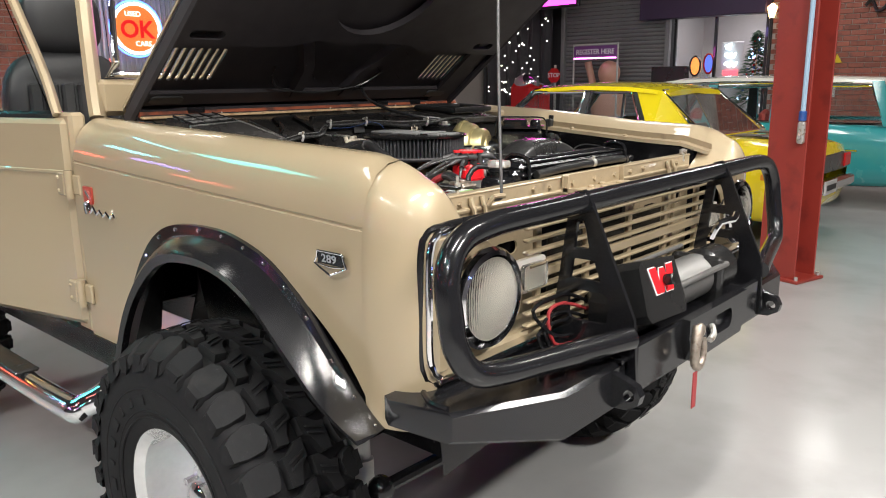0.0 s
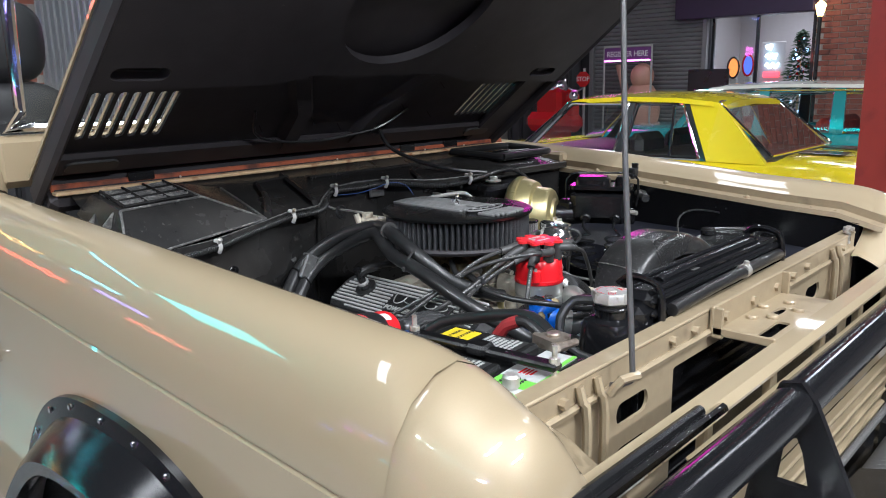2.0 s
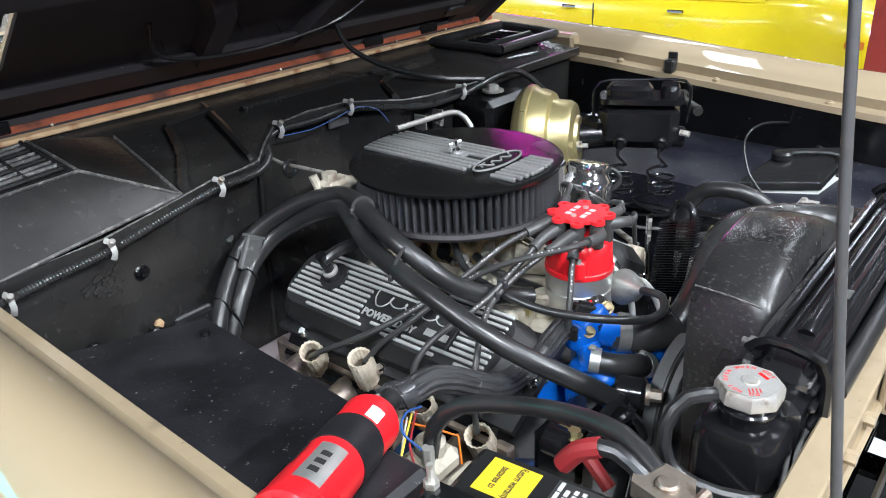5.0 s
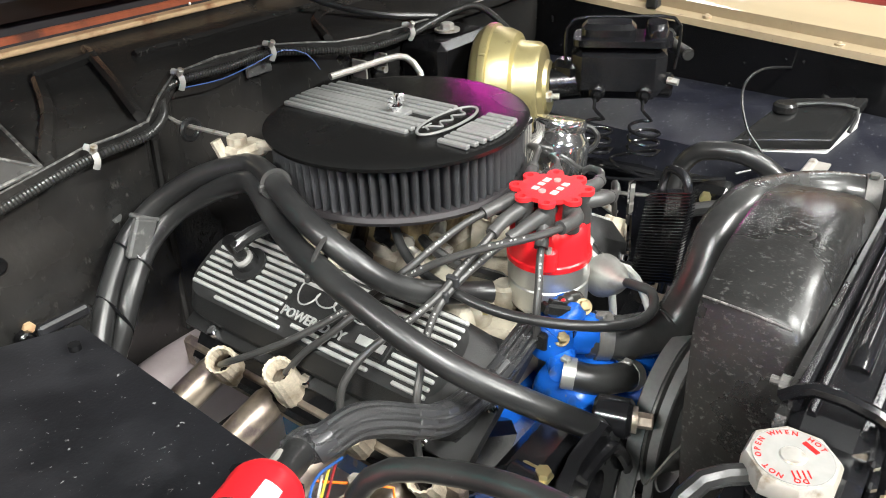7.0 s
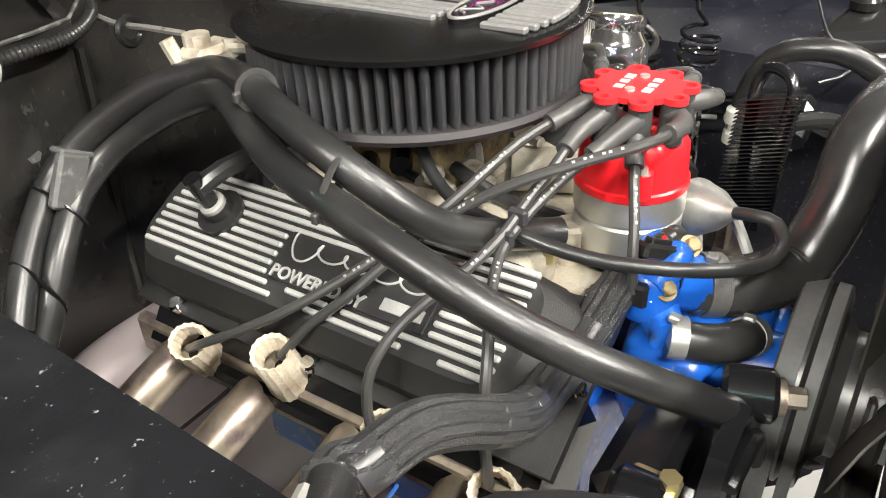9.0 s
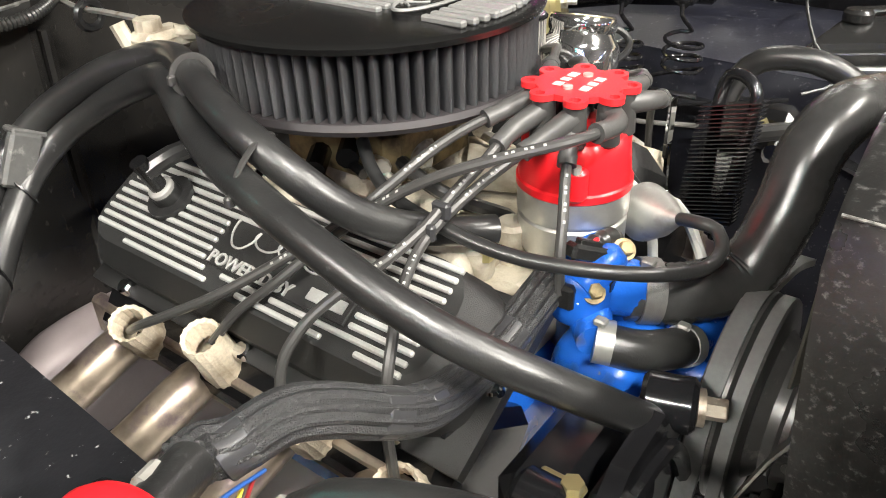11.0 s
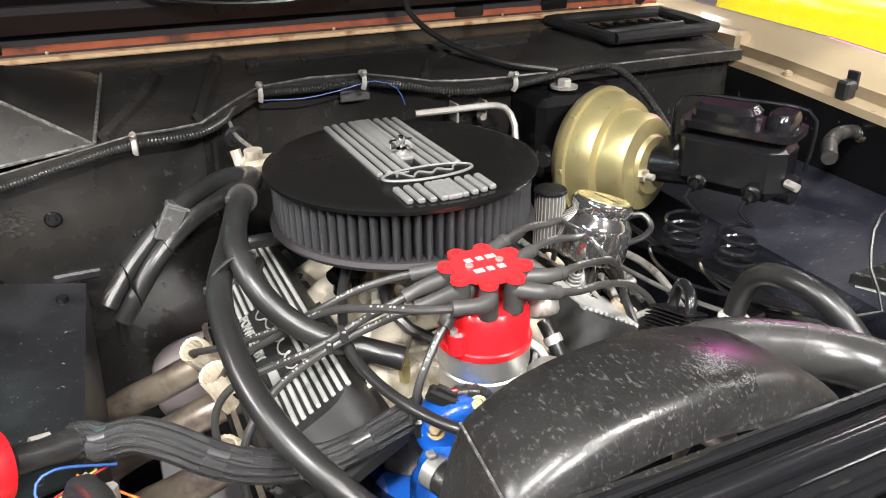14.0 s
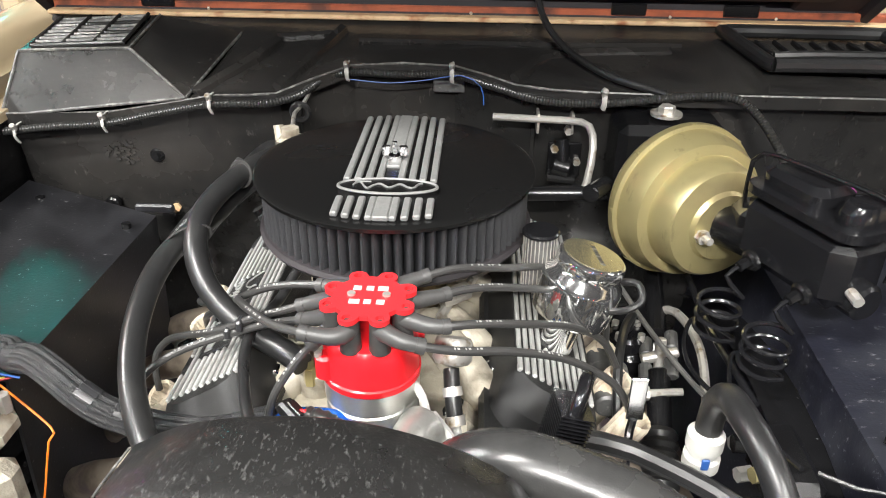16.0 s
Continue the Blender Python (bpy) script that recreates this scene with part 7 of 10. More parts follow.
# bracket castings beside the coil
sub("relay_bracket", Mesh().box((1.405, 1.365, 1.245), (0.055, 0.05, 0.03), 0.01).cyl((1.405, 1.365, 1.25), (1.405, 1.365, 1.275), 0.018, 12, bev=0.004).box((1.42, 1.33, 1.19), (0.06, 0.04, 0.09), 0.012), CAST, truck, "cast bracket with bolts")
for x, y in ((1.387, 1.352), (1.424, 1.378), (1.405, 1.365)):
    sub("bracket_bolt", Mesh().cyl((x, y, 1.26), (x, y, 1.281), 0.007, 6), STEEL, truck)
sub("starter_bracket", Mesh().box((1.30, 1.352, 1.235), (0.12, 0.06, 0.11), 0.008), BLACK_DUST, truck)

# ---- heater hoses ----
hh = sub("heater_hose", Mesh().tube([(1.436, 1.812, 1.225), (1.466, 1.832, 1.258), (1.497, 1.850, 1.285), (1.535, 1.862, 1.316), (1.570, 1.840, 1.352), (1.605, 1.795, 1.385), (1.628, 1.745, 1.404), (1.632, 1.718, 1.408), (1.620, 1.682, 1.411), (1.604, 1.645, 1.409), (1.589, 1.605, 1.402), (1.581, 1.565, 1.390), (1.585, 1.530, 1.370), (1.599, 1.505, 1.346), (1.620, 1.488, 1.326), (1.646, 1.473, 1.311), (1.672, 1.463, 1.300), (1.698, 1.453, 1.290), (1.718, 1.440, 1.285)], 0.0132, 16, 0.010), RUBBER, truck, "black rubber heater hose")
sub("heater_hose", Mesh().tube([(1.450, 1.812, 1.200), (1.474, 1.818, 1.230), (1.505, 1.829, 1.268), (1.542, 1.843, 1.300), (1.580, 1.832, 1.332), (1.605, 1.790, 1.362), (1.615, 1.735, 1.388), (1.610, 1.695, 1.398), (1.597, 1.660, 1.386), (1.581, 1.620, 1.372), (1.566, 1.578, 1.367), (1.554, 1.535, 1.364), (1.548, 1.492, 1.354), (1.548, 1.452, 1.340), (1.552, 1.416, 1.324), (1.562, 1.380, 1.306), (1.577, 1.348, 1.288), (1.598, 1.318, 1.268), (1.625, 1.292, 1.243), (1.652, 1.275, 1.218), (1.680, 1.265, 1.194)], 0.0132, 16, 0.010), RUBBER, truck, "black rubber heater hose")
for c, u, v in (((1.5695, 1.548, 1.373), (0.0255, 0.005, 0.0133), (-0.0055, -0.005, 0.0128)), ((1.607, 1.652, 1.410), (0.0138, -0.006, 0.001), (0.001, 0.003, 0.0145))):
    c, u, v = Vector(c), Vector(u), Vector(v)
    sub("cable_tie", Mesh().tube([c + u * math.cos(t) + v * math.sin(t) for t in [2 * math.pi * i / 18 for i in range(19)]], 0.0016, 6, 0.01, flat=2.2), LEAD, truck)
    sub("tie_head", Mesh().box(c - u * 1.08, (0.007, 0.006, 0.009), 0.0015), LEAD, truck)
hc = sub("hose_bracket", Mesh().box((0, 0, 0), (0.030, 0.012, 0.052), 0.003, Matrix.Translation((1.535, 1.838, 1.318)) @ Matrix.Rotation(radians(28), 4, "Y")).box((0.004, 0.006, 0.026), (0.036, 0.02, 0.006), 0.002, Matrix.Translation((1.535, 1.838, 1.318)) @ Matrix.Rotation(radians(28), 4, "Y")), BRACKET, truck, "dull metal hose bracket")
for a, b, w in (((1.466, 1.832, 1.258), (1.474, 1.818, 1.230), (0.03, 0.018, 0.028)), ((1.520, 1.858, 1.304), (1.528, 1.838, 1.287), (0.035, 0.012, 0.030))):
    a, b, w = Vector(a), Vector(b), Vector(w).normalized()
    u = (b - a) / 2
    c, u = (a + b) / 2, u.normalized() * (u.length + 0.0142)
    v = w.cross(u).normalized() * 0.0146
    sub("cable_tie", Mesh().tube([c + u * math.cos(t) + v * math.sin(t) for t in [2 * math.pi * i / 18 for i in range(19)]], 0.0015, 6, 0.01, flat=2.0), BLACK, truck)
hv = sub("heater_valve", Mesh().box((1.652, 1.755, 1.412), (0.05, 0.035, 0.02), 0.006).cyl((1.63, 1.765, 1.40), (1.625, 1.775, 1.43), 0.007, 8).cyl((1.66, 1.745, 1.418), (1.692, 1.728, 1.412), 0.007, 10).cyl((1.645, 1.76, 1.42), (1.645, 1.76, 1.432), 0.012, 10), CAST, truck, "grimy white heater valve")
sub("valve_cable", Mesh().tube([(1.645, 1.775, 1.43), (1.638, 1.82, 1.432), (1.64, 1.87, 1.43), (1.642, 1.93, 1.44)], 0.003, 6), STEEL, hv)
sub("grommet", Mesh().tube([(1.64 + 0.012 * math.cos(t), 1.845, 1.425 + 0.012 * math.sin(t)) for t in [2 * math.pi * i / 14 for i in range(15)]], 0.0042, 6, 0.008), RUBBER, hv)

# ---- water pump and front of the engine ----
wp = sub("water_pump", Mesh().cyl((1.80, 1.385, 1.13), (1.80, 1.31, 1.13), 0.075, 28, bev=0.01).cyl((1.798, 1.31, 1.15), (1.798, 1.255, 1.15), 0.035, 20).pillow((1.735, 1.335, 1.175), (0.10, 0.08, 0.085), p=4.0).pillow((1.812, 1.303, 1.176), (0.085, 0.062, 0.070), p=4.5).pillow((1.845, 1.285, 1.150), (0.06, 0.05, 0.06), p=4.0).tube([(1.76, 1.32, 1.17), (1.71, 1.305, 1.18), (1.67, 1.30, 1.17)], 0.022, 12), BLUE, truck, "engine-blue water pump")
th = sub("thermostat_housing", Mesh().pillow((1.742, 1.362, 1.252), (0.088, 0.050, 0.064), p=3.0).tube([(1.735, 1.372, 1.245), (1.748, 1.352, 1.248), (1.768, 1.328, 1.240)], (0.027, 0.0235), 20, 0.006).tube([(1.738, 1.362, 1.236), (1.718, 1.348, 1.231), (1.700, 1.334, 1.228)], (0.020, 0.0155), 16, 0.006).tube([(1.708, 1.356, 1.262), (1.742, 1.348, 1.276), (1.752, 1.354, 1.262)], 0.014, 14, 0.006), BLUE, truck, "blue thermostat housing")
for p in ((1.712, 1.346, 1.262), (1.756, 1.343, 1.279)):
    q, w = Vector(p), Vector((-0.45, -0.55, 0.7)).normalized()
    sub("housing_bolt", Mesh().cyl(q - w * 0.004, q + w * 0.004, 0.0095, 16).cyl(q + w * 0.003, q + w * 0.011, 0.0065, 6, bev=0.001), DULL_BRASS, th)
# connector and loom end above the housing
wc = sub("wire_connector", Mesh().box((0, 0, 0), (0.034, 0.018, 0.014), 0.003, Matrix.Translation((1.726, 1.360, 1.286)) @ Matrix.Rotation(radians(25), 4, "Y") @ Matrix.Rotation(radians(-35), 4, "Z")).box((0, 0, 0.008), (0.020, 0.010, 0.006), 0.001, Matrix.Translation((1.726, 1.360, 1.286)) @ Matrix.Rotation(radians(25), 4, "Y") @ Matrix.Rotation(radians(-35), 4, "Z")).box((1.705, 1.362, 1.260), (0.022, 0.016, 0.022), 0.003), PLASTIC, truck, "black wire connectors over the thermostat housing")
sub("connector_lock", Mesh().box((1.736, 1.358, 1.293), (0.008, 0.004, 0.003), 0.001), RED, wc, "small red lock tab")
sub("loom_end", Mesh().tube([(1.738, 1.362, 1.285), (1.758, 1.356, 1.285), (1.776, 1.360, 1.266), (1.784, 1.374, 1.245)], 0.0085, 14, 0.0035, wave=0.10), LOOM, wc)
sub("connector_clip", Mesh().tube([(1.700, 1.352, 1.256), (1.711, 1.348, 1.272)], 0.0013, 6), STEEL, wc)
bh = sub("bypass_hose", Mesh().tube([(1.700, 1.335, 1.228), (1.715, 1.305, 1.222), (1.745, 1.288, 1.212), (1.775, 1.285, 1.198)], 0.0165, 14, 0.01), RUBBER, truck, "short black bypass hose")
for c, d in (((1.703, 1.329, 1.228), (0.4, -0.9, -0.1)), ((1.765, 1.285, 1.203), (0.85, -0.2, -0.4))):
    d = Vector(d).normalized()
    c = Vector(c)
    sub("hose_clamp", Mesh().cyl(c - d * 0.007, c + d * 0.007, 0.0178, 20).box(c + Vector((-0.004, 0.002, 0.021)), (0.009, 0.010, 0.006), 0.0015), CANISTER, bh, "worm-drive hose clamp")
uh = sub("radiator_hose", Mesh().tube([(1.762, 1.338, 1.240), (1.79, 1.302, 1.234), (1.832, 1.268, 1.242), (1.862, 1.252, 1.290), (1.892, 1.248, 1.336), (1.93, 1.236, 1.358), (1.98, 1.222, 1.354), (2.03, 1.20, 1.346), (2.062, 1.165, 1.342), (2.078, 1.11, 1.340)], 0.0262, 20, 0.004, wave=0.014), CORDED_LIT, truck, "thick black upper radiator hose")
for c, d in (((1.772, 1.325, 1.238), (0.62, -0.78, -0.1)), ((2.072, 1.13, 1.341), (0.25, -0.95, 0))):
    d = Vector(d).normalized()
    c = Vector(c)
    sub("hose_clamp", Mesh().cyl(c - d * 0.009, c + d * 0.008, 0.0282, 24).box(c + Vector((-0.005, 0.0, 0.03)), (0.010, 0.011, 0.007), 0.0015), CABLE, uh)
sub("hose_clamp", Mesh().cyl((1.682, 1.278, 1.192), (1.694, 1.275, 1.186), 0.018, 18), STEEL, truck)
sub("power_steering_bracket", Mesh().box((1.64, 1.315, 1.13), (0.15, 0.06, 0.13), 0.015).cyl((1.735, 1.27, 1.165), (1.735, 1.235, 1.165), 0.022, 14, bev=0.004).cyl((1.575, 1.325, 1.185), (1.575, 1.29, 1.185), 0.02, 14, bev=0.004).box((1.66, 1.28, 1.17), (0.13, 0.02, 0.03), 0.006), BLACK_GLOSS, truck, "black accessory bracket")
sub("accessory_plate", Mesh().prism([(1.575, 1.20), (1.60, 1.222), (1.655, 1.228), (1.70, 1.165), (1.725, 1.178), (1.755, 1.16), (1.765, 1.10), (1.74, 1.0), (1.58, 1.0)], 1.258, 1.272, "y", None, [oval(1.635, 1.15, 0.022, 0.028, 16)]), BLACK_GLOSS, truck, "black accessory mounting plate")
sub("plate_rib", Mesh().tube([(1.60, 1.256, 1.20), (1.65, 1.252, 1.205), (1.70, 1.252, 1.14), (1.73, 1.254, 1.05)], 0.007, 8), BLACK_GLOSS, truck)
sub("bracket_ear", Mesh().cyl((1.680, 1.285, 1.212), (1.690, 1.247, 1.214), 0.021, 18, bev=0.004).box((1.668, 1.272, 1.190), (0.04, 0.03, 0.05), 0.008), BLACK_GLOSS, truck)
sub("bracket_bolt", Mesh().cyl((1.690, 1.248, 1.214), (1.692, 1.243, 1.214), 0.014, 16).cyl((1.692, 1.244, 1.214), (1.697, 1.228, 1.215), 0.0085, 6, bev=0.001), TERMINAL, truck)
# alternator below the bracket
al = sub("alternator", Mesh().cyl((1.57, 1.36, 1.05), (1.57, 1.25, 1.05), 0.07, 24, bev=0.012), CAST, truck)
sub("ground_lug", Mesh().box((1.585, 1.30, 1.195), (0.02, 0.035, 0.006), 0.002).cyl((1.585, 1.29, 1.198), (1.585, 1.29, 1.206), 0.008, 6), GOLD, truck)
sub("cable_cover", Mesh().cyl((1.58, 1.27, 1.18), (1.575, 1.235, 1.15), 0.009, 10), RED_CABLE, truck)
# pulley, belt, fan
fanc = Vector((1.798, 1.222, 1.150))
FM = Matrix.Translation(fanc) @ Matrix.Rotation(radians(90), 4, "X")
pu = sub("fan_pulley", Mesh().lathe([(0.03, -0.038), (0.090, -0.036), (0.0915, -0.034), (0.0915, -0.031), (0.082, -0.026), (0.082, -0.022), (0.0915, -0.018), (0.0915, -0.015), (0.082, -0.010), (0.082, -0.006), (0.0915, -0.001), (0.090, 0.001), (0.082, 0.003), (0.066, 0.004), (0.056, 0.014), (0.056, 0.022), (0.064, 0.026), (0.064, 0.048), (0.060, 0.052), (0.034, 0.054), (0.032, 0.07), (0.01, 0.07)], 56, FM), PULLEY, truck, "black grooved fan pulley and clutch hub")
for k in range(8):
    a = 2 * math.pi * k / 8
    sub("hub_dimple", Mesh().cyl(FM @ Vector((0.0636 * math.cos(a), 0.0636 * math.sin(a), 0.037)), FM @ Vector((0.0648 * math.cos(a), 0.0648 * math.sin(a), 0.037)), 0.005, 10), CABLE, pu)


def belt(y, pts, wide, name_label):
    """A flat belt that lies on edge across the pulleys."""
    P = smooth_line(pts, 0.012)
    rings = []
    for i, p in enumerate(P):
        t = (P[min(i + 1, len(P) - 1)] - P[max(i - 1, 0)]).normalized()
        n = Vector((t.z, 0, -t.x)) * 0.0035
        rings.append([tuple(p + n + Vector((0, y - wide, 0))), tuple(p + n + Vector((0, y + wide, 0))), tuple(p - n + Vector((0, y + wide, 0))), tuple(p - n + Vector((0, y - wide, 0)))])
    return sub("fan_belt", Mesh().rings(rings), RIBBED_BELT, pu, name_label)


arc = [(fanc.x + 0.091 * math.cos(t), 0, fanc.z + 0.091 * math.sin(t)) for t in [math.pi * (0.36 + 0.055 * i) for i in range(13)]]
belt(1.248, [(2.02, 0, 1.165), (1.93, 0, 1.205)] + arc + [(1.69, 0, 1.09), (1.655, 0, 0.99), (1.63, 0, 0.9)], 0.008, "worn grey ribbed belt")
belt(1.228, [(fanc.x + 0.088 * math.cos(t), 0, fanc.z + 0.088 * math.sin(t)) for t in [math.pi * (0.0 + 0.066 * i) for i in range(17)]] + [(1.71, 0, 1.05), (1.72, 0, 0.92)], 0.005, "black fan belt")
for k in range(6):
    Mf = Matrix.Translation(fanc + Vector((0, -0.040, 0))) @ Matrix.Rotation(math.pi / 3 * k + math.pi / 6, 4, "Y")
    sub("fan_blade", Mesh().rings([[(x, -0.016, z), (x, 0.004, z + 0.036), (x, 0.018, z + 0.072), (x, 0.020, z + 0.073), (x, 0.006, z + 0.036), (x, -0.013, z)] for x, z in ((0.058, -0.028), (0.10, -0.034), (0.15, -0.040), (0.188, -0.036))], m=Mf), FAN, pu)
    sub("blade_arm", Mesh().box((0.06, 0.004, 0.0), (0.07, 0.006, 0.03), 0.002, Mf), PULLEY, pu)

# ---- radiator, shroud, filler tank ----
ra = sub("radiator", Mesh().box((1.82, 1.066, 1.372), (0.52, 0.058, 0.05), 0.012), BLACK_GLOSS, truck, "gloss black radiator with a ridged top tank")
for x in (2.09, 1.555):
    sub("side_tank", Mesh().box((x, 1.066, 1.20), (0.05, 0.058, 0.36), 0.01), BLACK_GLOSS, ra)
sub("tank_ridge", Mesh().tube([(1.635, 1.064, 1.3965), (1.66, 1.064, 1.4), (1.82, 1.064, 1.401), (1.99, 1.064, 1.4), (2.015, 1.064, 1.3965)], 0.0085, 16, 0.03), BLACK_GLOSS, ra)
for y, r, z in ((1.0905, 0.0045, 1.3985), (1.079, 0.0032, 1.3965), (1.0445, 0.0045, 1.3955)):
    sub("tank_seam", Mesh().tube([(1.57, y, z), (1.82, y, z + 0.001), (2.07, y, z)], r, 10, 0.05), BLACK_GLOSS, ra)
sub("tank_label", Mesh().box((1.742, 1.0525, 1.3972), (0.022, 0.010, 0.0006)), WORN_LIT_EDGE, ra)
for k in range(5):
    sub("tank_rib", Mesh().box((1.82, 1.036 - 0.002 * k, 1.384 - 0.018 * k), (0.53, 0.008, 0.009), 0.003), BLACK_GLOSS, ra)
for x in (1.575, 2.065):
    sub("side_bracket", Mesh().tube([(x, 1.098, 1.400), (x, 1.08, 1.414), (x, 1.045, 1.411), (x, 1.03, 1.395), (x, 1.027, 1.33)], 0.0055, 8, 0.012, flat=1.7), BLACK_GLOSS, ra)
sub("cooler_line", Mesh().tube([(1.60, 1.024, 1.366), (1.72, 1.022, 1.372), (1.9, 1.022, 1.374), (2.02, 1.026, 1.372), (2.08, 1.034, 1.366)], 0.0105, 12), RUBBER, ra)
sub("cooler_fitting", Mesh().cyl((1.86, 1.022, 1.374), (1.875, 1.022, 1.374), 0.0125, 16).cyl((1.868, 1.020, 1.384), (1.868, 1.018, 1.392), 0.005, 8), STEEL, ra)
sub("radiator_bolt", Mesh().cyl((1.602, 1.098, 1.39), (1.602, 1.107, 1.39), 0.0065, 8).cyl((1.602, 1.107, 1.39), (1.602, 1.114, 1.39), 0.0035, 8), CABLE, ra)
tk = sub("filler_tank", Mesh().rings([[(1.514 + q * x, 1.077 + q * y, z) for x, y in rounded(-0.036, -0.040, 0.036, 0.040, 0.022, 5)] for q, z in ((0.96, 1.12), (1.0, 1.14), (1.0, 1.335), (0.97, 1.352), (0.86, 1.362), (0.6, 1.366))]).cyl((1.514, 1.077, 1.36), (1.514, 1.077, 1.392), 0.023, 24, bev=0.003).cyl((1.514, 1.077, 1.378), (1.514, 1.077, 1.384), 0.0265, 24, bev=0.002), BLACK_GLOSS, truck, "black coolant filler tank with a pressure cap")
CAPM = Matrix.Translation((1.514, 1.077, 1.406)) @ Matrix.Diagonal((0.70, 0.70, 0.85, 1)) @ Matrix.Translation((0, 0, -1.4035))
oc = [(0.0425 * math.cos(math.pi / 8 + math.pi * k / 4), 0.0425 * math.sin(math.pi / 8 + math.pi * k / 4)) for k in range(8)]
cp = sub("pressure_cap", Mesh().rings([[(x * 0.86, y * 0.86, 1.382) for x, y in oc], [(x, y, 1.386) for x, y in oc], [(x, y, 1.398) for x, y in oc], [(x * 0.93, y * 0.93, 1.4025) for x, y in oc]], m=CAPM), STEEL, tk, "eight-sided metal pressure cap")
sub("cap_label", Mesh().lathe([(0.013, 1.4026), (0.0345, 1.4026), (0.0345, 1.4032), (0.013, 1.4032)], 32, CAPM), CAP_LABEL, cp, "white warning label with red print")
sub("cap_button", Mesh().lathe([(0.001, 1.402), (0.0125, 1.402), (0.0105, 1.4045), (0.001, 1.405)], 20, CAPM), STEEL, cp)
for k, ch in enumerate("DO NOT OPEN WHEN HOT"):
    if ch != " ":
        a = radians(215 - 13.5 * k)
        lettering("cap_letter", ch, 0.0072, CAPM @ Matrix.Translation((0.0295 * math.cos(a), 0.0295 * math.sin(a), 1.4033)) @ Matrix.Rotation(a - math.pi / 2, 4, "Z"), TAILRED, cp, depth=0.0001, bold=0.0002)
for k in range(4):
    sub("cap_print", Mesh().box((-0.022, -0.006 + 0.0045 * k, 1.4034), (0.009, 0.0013, 0.0004), 0, CAPM @ Matrix.Rotation(0.6, 4, "Z")), TAILRED, cp)
sub("cap_print", Mesh().box((0.021, 0.0, 1.4034), (0.005, 0.016, 0.0004), 0, CAPM @ Matrix.Rotation(-0.5, 4, "Z")), TAILRED, cp)
sub("overflow_hose", Mesh().tube([(1.500, 1.098, 1.390), (1.478, 1.118, 1.391), (1.459, 1.128, 1.368), (1.452, 1.120, 1.336), (1.458, 1.094, 1.318), (1.475, 1.058, 1.310), (1.505, 1.022, 1.310)], 0.0070, 10), RUBBER, tk, "thin black overflow hose")


def shroud():
    """Moulded fan shroud: a low arch behind the radiator that opens to the rear."""
    g = Mesh()
    prof = [(1.622, 0.95), (1.622, 1.20), (1.631, 1.30), (1.646, 1.362), (1.660, 1.402), (1.672, 1.413), (1.700, 1.428), (1.745, 1.438), (1.80, 1.440), (1.85, 1.431), (1.90, 1.411), (1.935, 1.383), (1.947, 1.345), (1.95, 1.25), (1.95, 0.95)]
    P = smooth_line([(x, 0, z) for x, z in prof], 0.012)
    rings = []
    for y, drop, out in ((1.186, 0.010, -0.004), (1.190, 0.003, -0.001), (1.186, 0.0, 0.0), (1.15, -0.001, 0.010), (1.125, 0.0, 0.018), (1.112, 0.004, 0.022), (1.104, 0.013, 0.026), (1.10, 0.03, 0.028)):
        ring = []
        for p in P:
            k = max(0, min(1, (p.z - 1.2) / 0.18))
            lean = 0.02 * (1 - k)
            ring.append((p.x + out * (1.15 - 0.75 * k) * (-1 if p.x < 1.8 else 1) * min(1, abs(p.x - 1.8) / 0.1), y - lean * (y - 1.10) / 0.09, p.z - drop * k))
        rings.append(ring)
    g.rings(rings, close=False)
    ins = [[(1.8 + (x - 1.8) * 0.965, y, z - 0.005) for x, y, z in r] for r in rings]
    g.rings(ins, close=False)
    g.rings([rings[0], ins[0]], close=False)
    s = sub("fan_shroud", g, SHROUD, truck, "moulded black plastic fan shroud", angle=50)
    sub("moulding_line", Mesh().tube([(1.6595, 1.188, 1.4035), (1.655, 1.15, 1.4045), (1.652, 1.114, 1.402)], 0.0011, 6), WORN_LIT_EDGE, s)
    sub("shroud_plate", Mesh().prism([(1.545, 0.95), (2.11, 0.95), (2.11, 1.385), (2.03, 1.398), (1.62, 1.402), (1.56, 1.395), (1.545, 1.372)], 1.092, 1.099, "y", None, [[(1.64, 0.96), (1.93, 0.96), (1.93, 1.2), (1.90, 1.33), (1.70, 1.33), (1.65, 1.2)]]), SHROUD, s)


shroud()

# ---- far side of the bay ----
ap = sub("inner_apron", Mesh().rings([[(2.28, 1.90, 1.285), (2.57, 1.90, 1.292), (2.57, 1.1, 1.292), (2.28, 1.15, 1.26)], [(2.28, 1.90, 1.289), (2.57, 1.90, 1.296), (2.57, 1.1, 1.296), (2.28, 1.15, 1.264)]]).rings([[(2.28, 1.90, 1.287), (2.28, 1.15, 1.262), (2.23, 1.15, 0.9), (2.23, 1.9, 0.9)], [(2.284, 1.90, 1.287), (2.284, 1.15, 1.262), (2.234, 1.15, 0.9), (2.234, 1.9, 0.9)]]), APRON, truck, "dusty black inner apron shelf")


